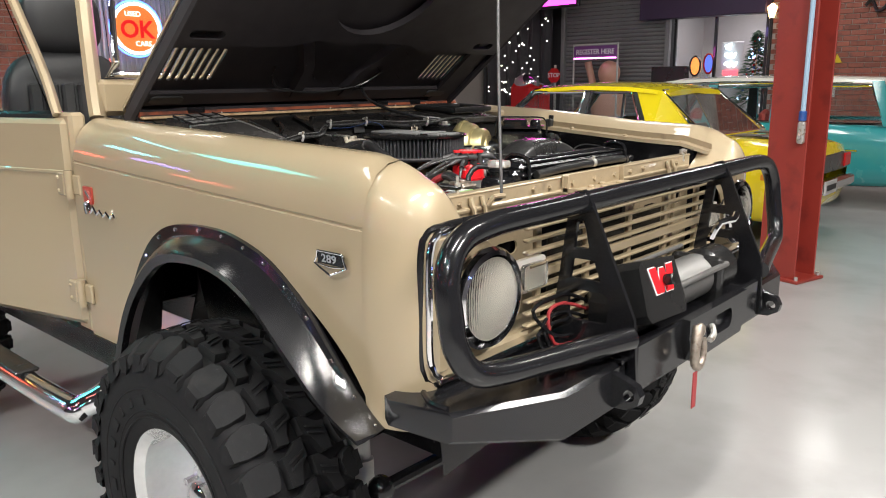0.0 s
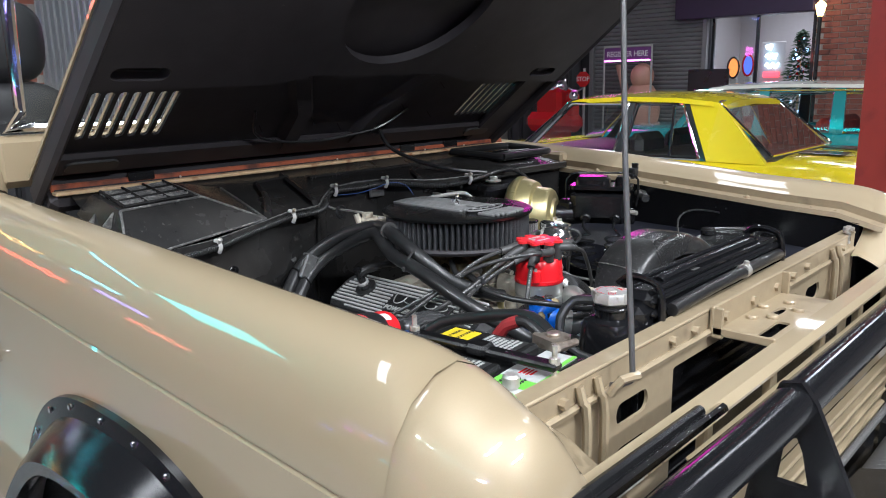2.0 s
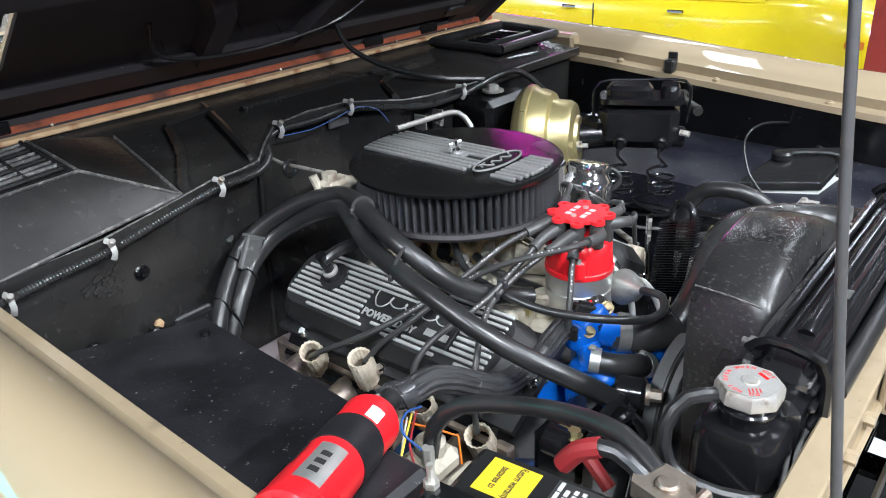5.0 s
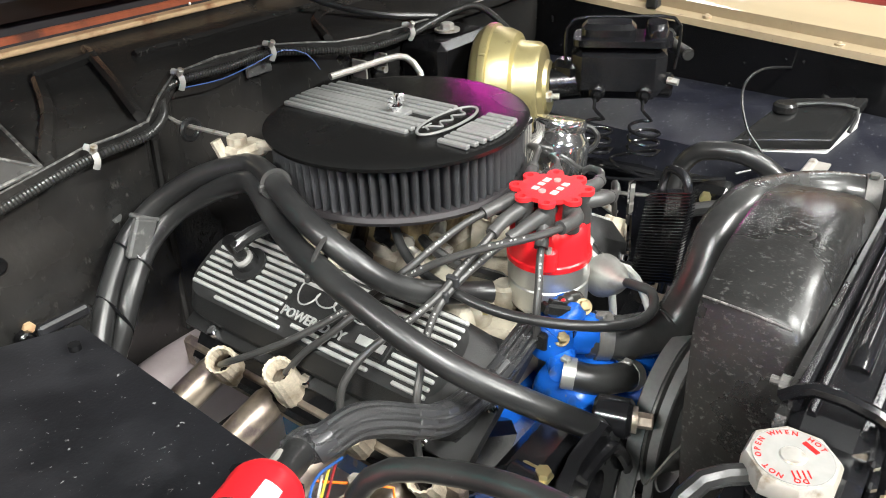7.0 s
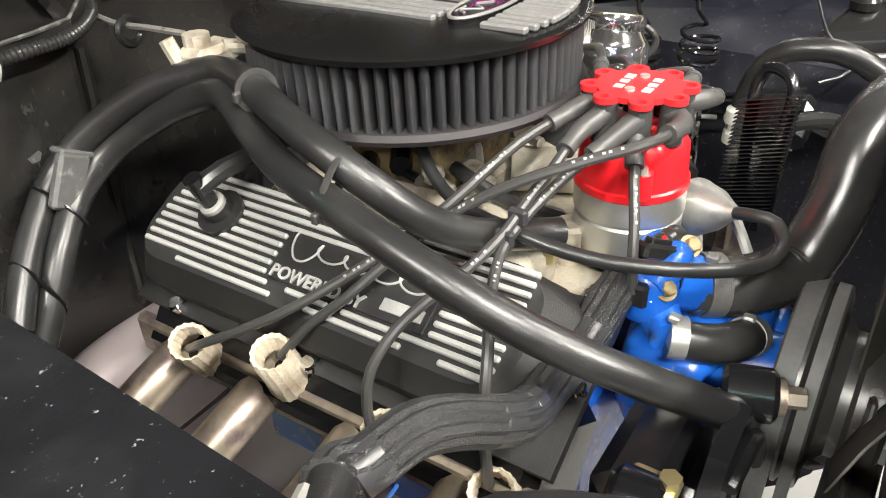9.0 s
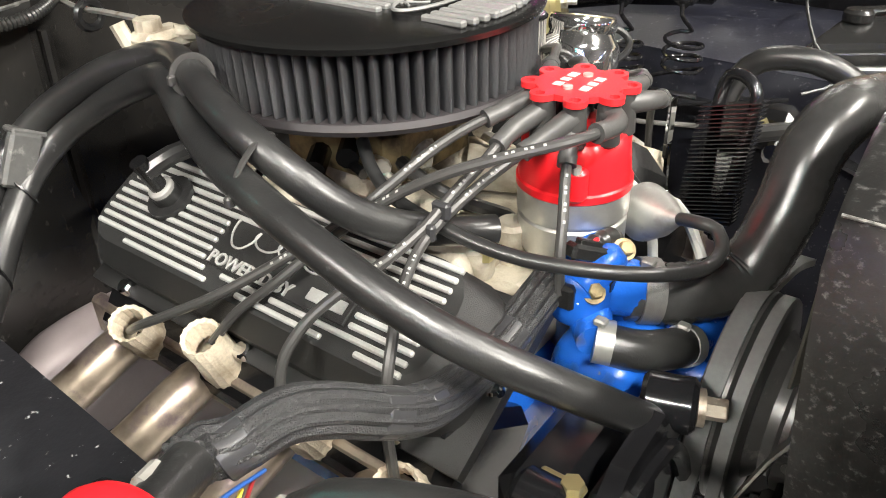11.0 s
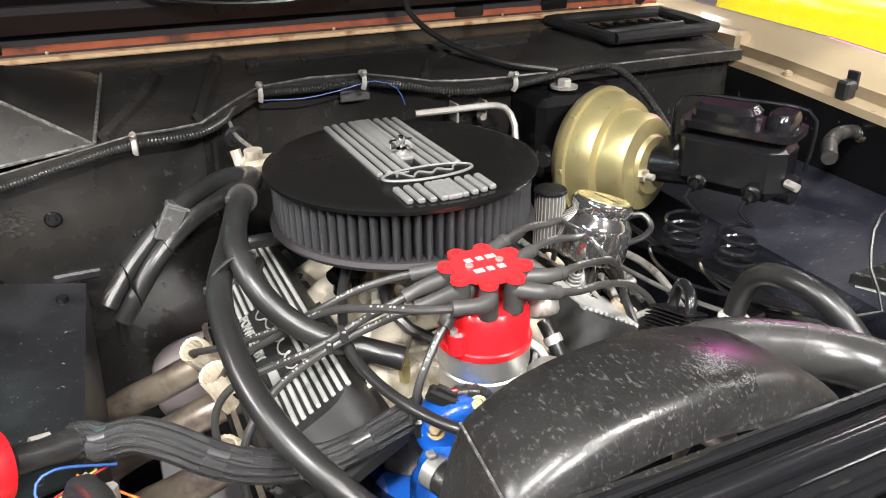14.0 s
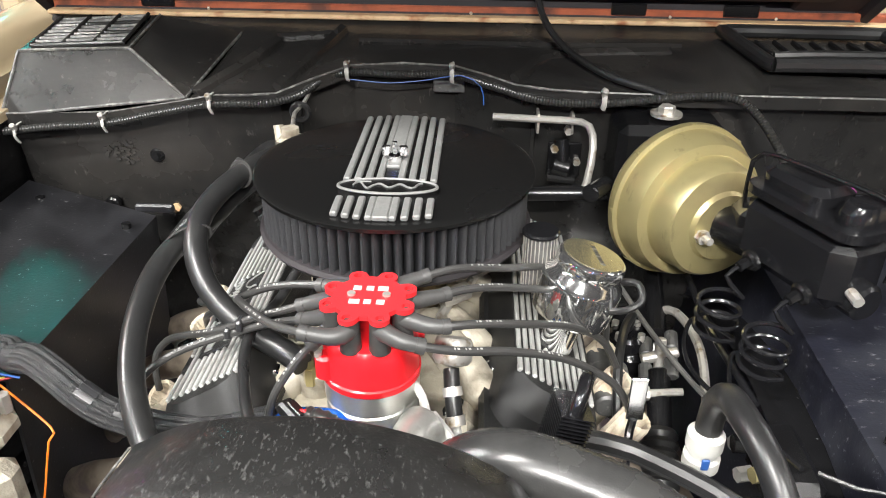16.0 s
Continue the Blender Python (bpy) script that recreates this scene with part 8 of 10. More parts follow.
def booster():
    c, n = Vector((2.172, 1.74, 1.352)), Vector((0.34, -0.94, 0.05)).normalized()
    M = Matrix.Translation(c) @ n.to_track_quat("Z", "Y").to_matrix().to_4x4() @ Matrix.Diagonal((0.93, 0.93, 1, 1))
    b = sub("brake_booster", Mesh().lathe([(0.05, -0.03), (0.098, -0.022), (0.107, -0.014), (0.111, -0.005), (0.1135, -0.004), (0.1145, 0.002), (0.1135, 0.008), (0.108, 0.010), (0.104, 0.03), (0.097, 0.044), (0.084, 0.048), (0.082, 0.053), (0.080, 0.078), (0.074, 0.087), (0.05, 0.092), (0.046, 0.098), (0.02, 0.10)], 56, M), GOLD, truck, "gold zinc-plated brake booster")
    for k in range(8):
        a = 2 * math.pi * k / 8
        sub("crimp_tab", Mesh().box((0.1105 * math.cos(a), 0.1105 * math.sin(a), 0.003), (0.009, 0.009, 0.011), 0.002, M @ Matrix.Translation((0, 0, 0)) ), GOLD, b)
    for s in (-1, 1):
        a = M @ Vector((s * 0.036, 0.006 * s, 0.09))
        sub("booster_stud", Mesh().cyl(a, a + n * 0.028, 0.005, 8).cyl(a + n * 0.006, a + n * 0.016, 0.0095, 6), STEEL, b)
    sub("booster_snout", Mesh().lathe([(0.028, 0.09), (0.024, 0.102), (0.018, 0.112), (0.016, 0.125)], 20, M), CABLE, b)
    sub("booster_bracket", Mesh().box((2.165, 1.835, 1.37), (0.15, 0.10, 0.13), 0.012), BLACK, b)
    sub("check_valve", Mesh().cyl((2.07, 1.74, 1.37), (2.045, 1.70, 1.375), 0.012, 12), BLACK, b)
    bo = Vector((2.158, 1.826, 1.44))
    sub("bracket_bolt", Mesh().cyl(bo, bo + Vector((0, 0, 0.004)), 0.022, 18).cyl(bo, bo + Vector((0, 0, 0.014)), 0.012, 6, bev=0.002), STEEL, b)
    return b


booster()


def master_cylinder():
    M = plane_at((2.268, 1.553, 1.405), (0.42, -0.907, 0.0), (0.907, 0.42, 0.0))
    m = sub("master_cylinder", Mesh().box((-0.004, 0, -0.018), (0.152, 0.078, 0.09), 0.018, M).cyl(M @ Vector((-0.085, 0, -0.04)), M @ Vector((0.085, 0, -0.045)), 0.021, 18, bev=0.004), BLACK_GLOSS, truck, "gloss black master cylinder with a wire bail")
    lid = sub("reservoir_lid", Mesh().prism(rounded(-0.078, -0.042, 0.078, 0.042, 0.02, 4), 0.026, 0.036, "z", M), BLACK_GLOSS, m)
    for x0, x1 in ((-0.066, 0.02), (0.034, 0.07)):
        lo = rounded(x0, -0.03, x1, 0.03, 0.016, 4)
        cx = (x0 + x1) / 2
        sub("lid_dome", Mesh().rings([[(x, y, 0.035) for x, y in lo], [(x, y, 0.05) for x, y in lo], [(cx + (x - cx) * 0.82, y * 0.8, 0.058) for x, y in lo]], m=M), BLACK_GLOSS, lid)
    sub("bail_wire", Mesh().tube([M @ Vector(p) for p in ((-0.085, -0.02, -0.03), (-0.09, -0.02, 0.03), (-0.078, -0.018, 0.064), (0.0, -0.004, 0.066), (0.078, 0.008, 0.062), (0.09, 0.012, 0.03), (0.086, 0.012, -0.02))], 0.0028, 8), BLACK, m)
    for x in (-0.035, 0.04):
        a = M @ Vector((x, -0.04, -0.045))
        sub("outlet_nut", Mesh().cyl(a, M @ Vector((x, -0.050, -0.048)), 0.013, 16, bev=0.003).cyl(M @ Vector((x, -0.048, -0.047)), M @ Vector((x, -0.062, -0.052)), 0.0065, 6), BLACK, m)
        o = M @ Vector((x + 0.004, -0.082, -0.085))
        pts = [M @ Vector((x, -0.055, -0.05)), M @ Vector((x - 0.002, -0.075, -0.062))]
        for i in range(34):
            t = i * 0.55
            pts.append(o + Vector((0.024 * math.cos(t), 0.024 * math.sin(t), -0.0014 * i)))
        pts += [o + Vector((-0.01, 0.05, -0.065)), o + Vector((-0.03, -0.04, -0.075)), Vector((2.21, 1.34, 1.262))]
        sub("brake_line", Mesh().tube(pts, 0.0028, 7, 0.008), BLACK_GLOSS, m, "coiled black brake line")
    sub("bleeder", Mesh().cyl(M @ Vector((0.075, -0.02, -0.03)), M @ Vector((0.092, -0.026, -0.032)), 0.006, 8), STEEL, m)
    # push the cylinder into the booster
    sub("cylinder_neck", Mesh().cyl((2.204, 1.655, 1.36), (2.250, 1.59, 1.364), 0.027, 20, bev=0.004).box((2.226, 1.628, 1.385), (0.04, 0.05, 0.035), 0.01), BLACK, m)


master_cylinder()

# washer bottle
WB = [Vector(p) for p in ((2.295, 1.361, 1.290), (2.352, 1.232, 1.297), (2.462, 1.212, 1.335), (2.425, 1.322, 1.325))]
WC = sum(WB, Vector()) / 4


def bottle_ring(k, drop, base=None):
    return [tuple(WC + (p - WC) * k - Vector((0, 0, drop))) if base is None else (WC.x + (p.x - WC.x) * k, WC.y + (p.y - WC.y) * k, base) for p in WB]


wb = sub("washer_bottle", Mesh().rings([bottle_ring(0.90, 0, 1.10), bottle_ring(0.96, 0, 1.12), bottle_ring(0.97, 0.012), bottle_ring(0.9, 0.006)]), BOTTLE, truck, "translucent white washer bottle with black lid")
sub("bottle_lid", Mesh().rings([bottle_ring(1.0, 0.014), bottle_ring(1.04, 0.012), bottle_ring(1.04, 0.0), bottle_ring(1.0, -0.003), bottle_ring(0.86, -0.003), bottle_ring(0.82, -0.010), bottle_ring(0.55, -0.011)]), PLASTIC, wb, "black bottle lid")
cpn = (WB[3] * 0.5 + WB[0] * 0.3 + WB[1] * 0.1 + WB[2] * 0.1)
sub("bottle_cap", Mesh().cyl(cpn + Vector((0, 0, 0.006)), cpn + Vector((0, 0, 0.024)), 0.019, 20, bev=0.004), PLASTIC, wb)
sub("bottle_tube", Mesh().tube([cpn + Vector((0.01, -0.01, 0.018)), WC + Vector((0.02, -0.02, 0.026)), WB[2] * 0.6 + WB[1] * 0.4 + Vector((0, -0.006, 0.012)), WB[1] * 0.7 + WB[2] * 0.3 + Vector((0, -0.012, -0.004))], 0.0035, 8), RUBBER, wb)

# chrome breather on the far cover
a, d = Vector((2.006, 1.526, 1.303)), Vector((0.28, 0.04, 1)).normalized()
Mb = Matrix.Translation(a) @ d.to_track_quat("Z", "Y").to_matrix().to_4x4() @ Matrix.Scale(1.11, 4)
br = sub("crankcase_breather", Mesh().lathe([(0.018, -0.06), (0.018, -0.002), (0.034, 0.0), (0.0405, 0.004), (0.0415, 0.010), (0.0412, 0.040), (0.0395, 0.046), (0.0345, 0.052), (0.0330, 0.056), (0.0345, 0.060), (0.0350, 0.066), (0.0335, 0.070), (0.031, 0.0715)], 48, Mb), SOFT_CHROME, truck, "chrome crankcase breather cap")
sub("cap_disc", Mesh().lathe([(0.001, 0.0708), (0.0315, 0.0708), (0.0312, 0.0722), (0.001, 0.0722)], 40, Mb), CHAMPAGNE, br, "brushed champagne top disc")
for k in range(8):
    sub("disc_mark", Mesh().box((-0.0175 + 0.005 * k, -0.004, 0.0724), (0.0032, 0.0046, 0.0004), 0, Mb), INK if k % 3 else CABLE, br)
sub("breather_mesh", Mesh().lathe([(0.019, -0.02), (0.019, 0.05)], 40, Matrix.Translation((1.972, 1.566, 1.335))), CABLE, br)
for k in range(26):
    t = 2 * math.pi * k / 26
    q = Vector((1.972 + 0.0192 * math.cos(t), 1.566 + 0.0192 * math.sin(t), 1.315))
    sub("mesh_wire", Mesh().cyl(q, q + Vector((0, 0, 0.07)), 0.0007, 5), STEEL, br)
sub("mesh_top", Mesh().cyl((1.972, 1.566, 1.384), (1.972, 1.566, 1.390), 0.0215, 24, bev=0.002), BLACK_GLOSS, br)
sub("breather_hose", Mesh().tube([(2.035, 1.50, 1.325), (2.062, 1.49, 1.335), (2.078, 1.495, 1.345), (2.075, 1.51, 1.356), (2.06, 1.52, 1.352)], 0.004, 8, 0.006), RUBBER, br)

# finned steering cooler and hoses
cl = sub("steering_cooler", Mesh().tube([(1.978, 1.352, 1.19), (1.998, 1.360, 1.30), (2.004, 1.358, 1.342), (2.001, 1.348, 1.353), (1.996, 1.332, 1.350), (1.990, 1.322, 1.336), (1.984, 1.324, 1.30), (1.966, 1.332, 1.19)], 0.0062, 12, 0.008), BLACK_GLOSS, truck, "black finned steering fluid cooler")
for k in range(30):
    u = k / 29
    c = Vector((1.991, 1.342, 1.327)).lerp(Vector((1.968, 1.345, 1.205)), u)
    sub("cooler_fin", Mesh().box((0, 0, 0), (0.030, 0.058, 0.0011), 0, Matrix.Translation(c) @ Matrix.Rotation(radians(11), 4, "Y") @ Matrix.Rotation(radians(-14), 4, "X")), BLACK_GLOSS, cl)
sub("cooler_hose", Mesh().tube([(2.0, 1.345, 1.285), (2.05, 1.345, 1.272), (2.12, 1.31, 1.26), (2.17, 1.28, 1.24)], 0.010, 10), RUBBER, cl)
ac = sub("refrigerant_hose", Mesh().tube([(2.140, 1.400, 1.225), (2.138, 1.394, 1.272), (2.136, 1.382, 1.305), (2.136, 1.360, 1.328), (2.138, 1.323, 1.335), (2.146, 1.29, 1.328), (2.155, 1.255, 1.305), (2.163, 1.22, 1.265), (2.168, 1.19, 1.21), (2.168, 1.17, 1.14)], 0.0135, 14, 0.012), RUBBER, truck, "black refrigerant hose with a white fitting")
sub("hose_fitting", Mesh().lathe([(0.014, 0), (0.019, 0.003), (0.019, 0.016), (0.015, 0.019), (0.015, 0.026), (0.019, 0.029), (0.019, 0.045), (0.013, 0.05)], 20, Matrix.Translation((2.138, 1.396, 1.206))), OFFWHITE, ac, "white plastic crimp fitting")
sub("fitting_mark", Mesh().box((2.136, 1.377, 1.226), (0.008, 0.003, 0.014), 0.001), BLUEWIRE, ac)
# steering shaft, clamp lever, coolant pipe
ssh = sub("steering_shaft", Mesh().cyl((2.165, 1.80, 1.215), (2.150, 1.66, 1.185), 0.014, 14).cyl((2.142, 1.60, 1.17), (2.125, 1.44, 1.09), 0.0155, 16, bev=0.003), BLACK, truck, "black steering shaft with a universal joint")
for a, b, w in (((2.150, 1.655, 1.186), (2.146, 1.625, 1.180), 0.018), ((2.143, 1.612, 1.176), (2.140, 1.585, 1.166), 0.018)):
    a, b = Vector(a), Vector(b)
    for k in (-1, 1):
        o = Vector((0.016 * k, 0, 0.006 * k))
        sub("joint_fork", Mesh().cyl(a + o, b + o, 0.009, 10, bev=0.002), BRACKET, ssh)
sub("joint_cross", Mesh().cyl((2.122, 1.618, 1.174), (2.170, 1.622, 1.186), 0.0075, 12, bev=0.002).cyl((2.146, 1.612, 1.158), (2.146, 1.626, 1.204), 0.0075, 12, bev=0.002), STEEL, ssh)
sub("pinch_bolt", Mesh().cyl((2.118, 1.56, 1.165), (2.165, 1.562, 1.168), 0.005, 8).cyl((2.116, 1.56, 1.165), (2.123, 1.56, 1.165), 0.009, 6), STEEL, ssh)
sub("shaft_boot", Mesh().tube([(2.135, 1.53, 1.13), (2.13, 1.49, 1.11), (2.126, 1.455, 1.095)], 0.022, 14, 0.006, wave=0.08), RUBBER, ssh)
bx = sub("steering_box", Mesh().box((2.135, 1.70, 1.125), (0.09, 0.13, 0.10), 0.02).cyl((2.11, 1.66, 1.165), (2.11, 1.66, 1.19), 0.026, 18, bev=0.005).cyl((2.15, 1.72, 1.165), (2.15, 1.72, 1.182), 0.02, 16, bev=0.004), BLACK_GLOSS, truck, "grimy black steering gearbox")
for x, y in ((2.095, 1.645), (2.125, 1.645), (2.095, 1.675), (2.125, 1.675)):
    sub("box_bolt", Mesh().cyl((x, y, 1.185), (x, y, 1.196), 0.005, 6), STEEL, bx)
for pts, r, mt in (([(2.11, 1.66, 1.195), (2.105, 1.63, 1.235), (2.085, 1.58, 1.245), (2.07, 1.52, 1.23), (2.068, 1.47, 1.18)], 0.006, RUBBER), ([(2.15, 1.72, 1.18), (2.175, 1.68, 1.21), (2.19, 1.60, 1.205), (2.18, 1.50, 1.17)], 0.006, STEEL), ([(2.17, 1.78, 1.28), (2.185, 1.70, 1.262), (2.19, 1.58, 1.25), (2.205, 1.45, 1.245)], 0.0045, BLACK_GLOSS), ([(2.09, 1.76, 1.22), (2.10, 1.70, 1.235), (2.12, 1.62, 1.23), (2.16, 1.52, 1.215), (2.20, 1.44, 1.21)], 0.0035, CABLE)):
    sub("fluid_line", Mesh().tube(pts, r, 8, 0.012), mt, bx)
sub("clutch_slave", Mesh().box((2.075, 1.57, 1.175), (0.045, 0.06, 0.04), 0.01).cyl((2.06, 1.60, 1.19), (2.06, 1.50, 1.19), 0.016, 12, bev=0.003).cyl((2.078, 1.545, 1.2), (2.078, 1.545, 1.214), 0.009, 6), BRACKET, truck)
dp = sub("dipstick", Mesh().tube([(2.075, 1.425, 1.10), (2.07, 1.43, 1.20), (2.072, 1.432, 1.235)], 0.005, 8).box((2.073, 1.432, 1.262), (0.018, 0.004, 0.055), 0.001, None), CHROME, truck, "chrome dipstick handle")
pv = sub("proportioning_valve", Mesh().box((2.215, 1.375, 1.22), (0.045, 0.10, 0.06), 0.01).cyl((2.19, 1.335, 1.215), (2.165, 1.335, 1.21), 0.012, 8).cyl((2.19, 1.40, 1.235), (2.168, 1.40, 1.235), 0.010, 6), BLACK, truck)
for p in ((2.19, 1.36, 1.235), (2.19, 1.39, 1.205), (2.19, 1.345, 1.20), (2.19, 1.42, 1.22)):
    sub("valve_nut", Mesh().cyl(p, Vector(p) + Vector((-0.016, -0.004, 0)), 0.0085, 6), GOLD if p[1] == 1.36 else STEEL, pv)
sub("fuse_bracket", Mesh().box((2.245, 1.235, 1.262), (0.055, 0.012, 0.07), 0.003).box((2.245, 1.226, 1.29), (0.06, 0.03, 0.004), 0.001), STEEL, truck)
ff = sub("fuel_filter", Mesh().lathe([(0.006, 0.0), (0.017, 0.003), (0.0205, 0.008), (0.0205, 0.018), (0.0195, 0.020), (0.0195, 0.026), (0.017, 0.030), (0.004, 0.031)], 28, Matrix.Translation((1.877, 1.424, 1.302)) @ Vector((0.05, 0.35, 0.6)).to_track_quat("Z", "Y").to_matrix().to_4x4()), STEEL, truck, "metal fuel filter")
sub("filter_hose", Mesh().tube([(1.877, 1.422, 1.300), (1.879, 1.404, 1.284), (1.883, 1.386, 1.262)], 0.0085, 12, 0.006), RUBBER, ff)
sub("filter_clamp", Mesh().cyl((1.8785, 1.408, 1.288), (1.880, 1.402, 1.281), 0.0105, 16).cyl((1.882, 1.390, 1.266), (1.884, 1.384, 1.258), 0.0105, 16), STEEL, ff)
sub("filter_pipe", Mesh().tube([(1.883, 1.387, 1.262), (1.888, 1.372, 1.235), (1.892, 1.365, 1.18)], 0.005, 10), OFFWHITE, ff)
sub("vacuum_line", Mesh().tube([(1.86, 1.38, 1.275), (1.885, 1.35, 1.262), (1.905, 1.335, 1.225), (1.90, 1.32, 1.2)], 0.0055, 8), OFFWHITE, truck)
sub("corrugated_sleeve", Mesh().tube([(1.885, 1.45, 1.24), (1.87, 1.43, 1.22), (1.855, 1.40, 1.19), (1.85, 1.38, 1.16)], 0.008, 8, 0.004, wave=0.08), LOOM, truck)
sub("crankcase_tube", Mesh().tube([(1.64, 1.44, 1.24), (1.68, 1.42, 1.225), (1.74, 1.41, 1.222), (1.80, 1.405, 1.215)], 0.0075, 8, 0.004, wave=0.08), LOOM, truck)
# coolant/vacuum pipe on the firewall
pp = sub("vacuum_pipe", Mesh().tube([(1.92, 1.875, 1.415), (1.98, 1.86, 1.418), (2.03, 1.85, 1.42), (2.055, 1.835, 1.418), (2.06, 1.81, 1.395), (2.055, 1.80, 1.35), (2.05, 1.80, 1.325)], 0.0055, 10), STEEL, truck, "steel vacuum pipe on the firewall")
sub("heater_pipe", Mesh().cyl((1.92, 1.80, 1.325), (2.09, 1.79, 1.335), 0.011, 12), BLACK, truck)
for x in (1.985, 2.035):
    sub("pipe_bracket", Mesh().box((x, 1.873, 1.411), (0.004, 0.03, 0.03), 0.001), STEEL, pp)
vt = sub("vacuum_valve", Mesh().cyl((2.022, 1.872, 1.385), (2.026, 1.862, 1.345), 0.012, 14, bev=0.002).cyl((2.012, 1.868, 1.345), (2.04, 1.86, 1.34), 0.017, 16, bev=0.003).cyl((2.005, 1.862, 1.328), (2.045, 1.852, 1.328), 0.008, 10).box((2.028, 1.872, 1.352), (0.05, 0.008, 0.055), 0.002), BLACK, truck, "black vacuum valve bolted to the firewall")
for x, z in ((2.012, 1.372), (2.046, 1.352), (2.03, 1.40)):
    sub("valve_nut", Mesh().cyl((x, 1.872, z), (x, 1.858, z), 0.006, 6), STEEL, vt)
# wiring on the far inner fender
fl2 = sub("wiring_loom", Mesh().tube([(2.345, 1.47, 1.402), (2.42, 1.53, 1.396), (2.50, 1.572, 1.388), (2.553, 1.572, 1.376), (2.572, 1.48, 1.356), (2.580, 1.38, 1.334), (2.585, 1.27, 1.312), (2.58, 1.1, 1.288)], 0.0105, 12, 0.0045, wave=0.07), LOOM, truck, "corrugated loom on the far inner fender")
sub("black_cable", Mesh().tube([(2.555, 1.60, 1.392), (2.572, 1.50, 1.372), (2.572, 1.38, 1.350), (2.55, 1.315, 1.330), (2.52, 1.275, 1.302), (2.50, 1.25, 1.26)], 0.0065, 10), RUBBER, fl2)
sub("loom_strap", Mesh().cyl((2.584, 1.280, 1.314), (2.586, 1.262, 1.310), 0.014, 16).cyl((2.588, 1.27, 1.318), (2.590, 1.268, 1.336), 0.008, 8, bev=0.001), DULL_BRASS, fl2)
sub("loom_strap", Mesh().cyl((2.545, 1.575, 1.379), (2.557, 1.572, 1.375), 0.0135, 16), DULL_BRASS, fl2)
sub("thin_wire", Mesh().tube([(2.22, 1.33, 1.268), (2.27, 1.30, 1.275), (2.29, 1.34, 1.31), (2.33, 1.37, 1.36), (2.42, 1.37, 1.372), (2.56, 1.34, 1.345)], 0.0022, 6), RUBBER, truck)
fc = sub("fender_bumper_pad", Mesh().box((2.556, 1.626, 1.436), (0.024, 0.024, 0.030), 0.004).box((2.568, 1.626, 1.450), (0.006, 0.022, 0.030), 0.002), RUBBER, truck, "black rubber hood bumper pad")
for x, y, z in ((2.573, 1.757, 1.434), (2.551, 1.517, 1.417), (2.529, 1.280, 1.400), (2.508, 1.06, 1.386)):
    sub("gutter_screw", Mesh().cyl((x, y, z - 0.004), (x, y, z + 0.003), 0.0085, 14, bev=0.001).ball((x, y, z + 0.003), (0.0055, 0.0055, 0.003), 10), BEIGE_IN, truck)
sub("hood_adjuster", Mesh().cyl((2.405, 1.0, 1.335), (2.405, 1.0, 1.375), 0.006, 8).cyl((2.405, 1.0, 1.36), (2.405, 1.0, 1.372), 0.012, 12), STEEL, truck)
sub("hood_adjuster", Mesh().cyl((1.235, 1.045, 1.32), (1.235, 1.045, 1.36), 0.006, 8).cyl((1.235, 1.045, 1.352), (1.235, 1.045, 1.37), 0.0105, 12, bev=0.003), STEEL, truck)

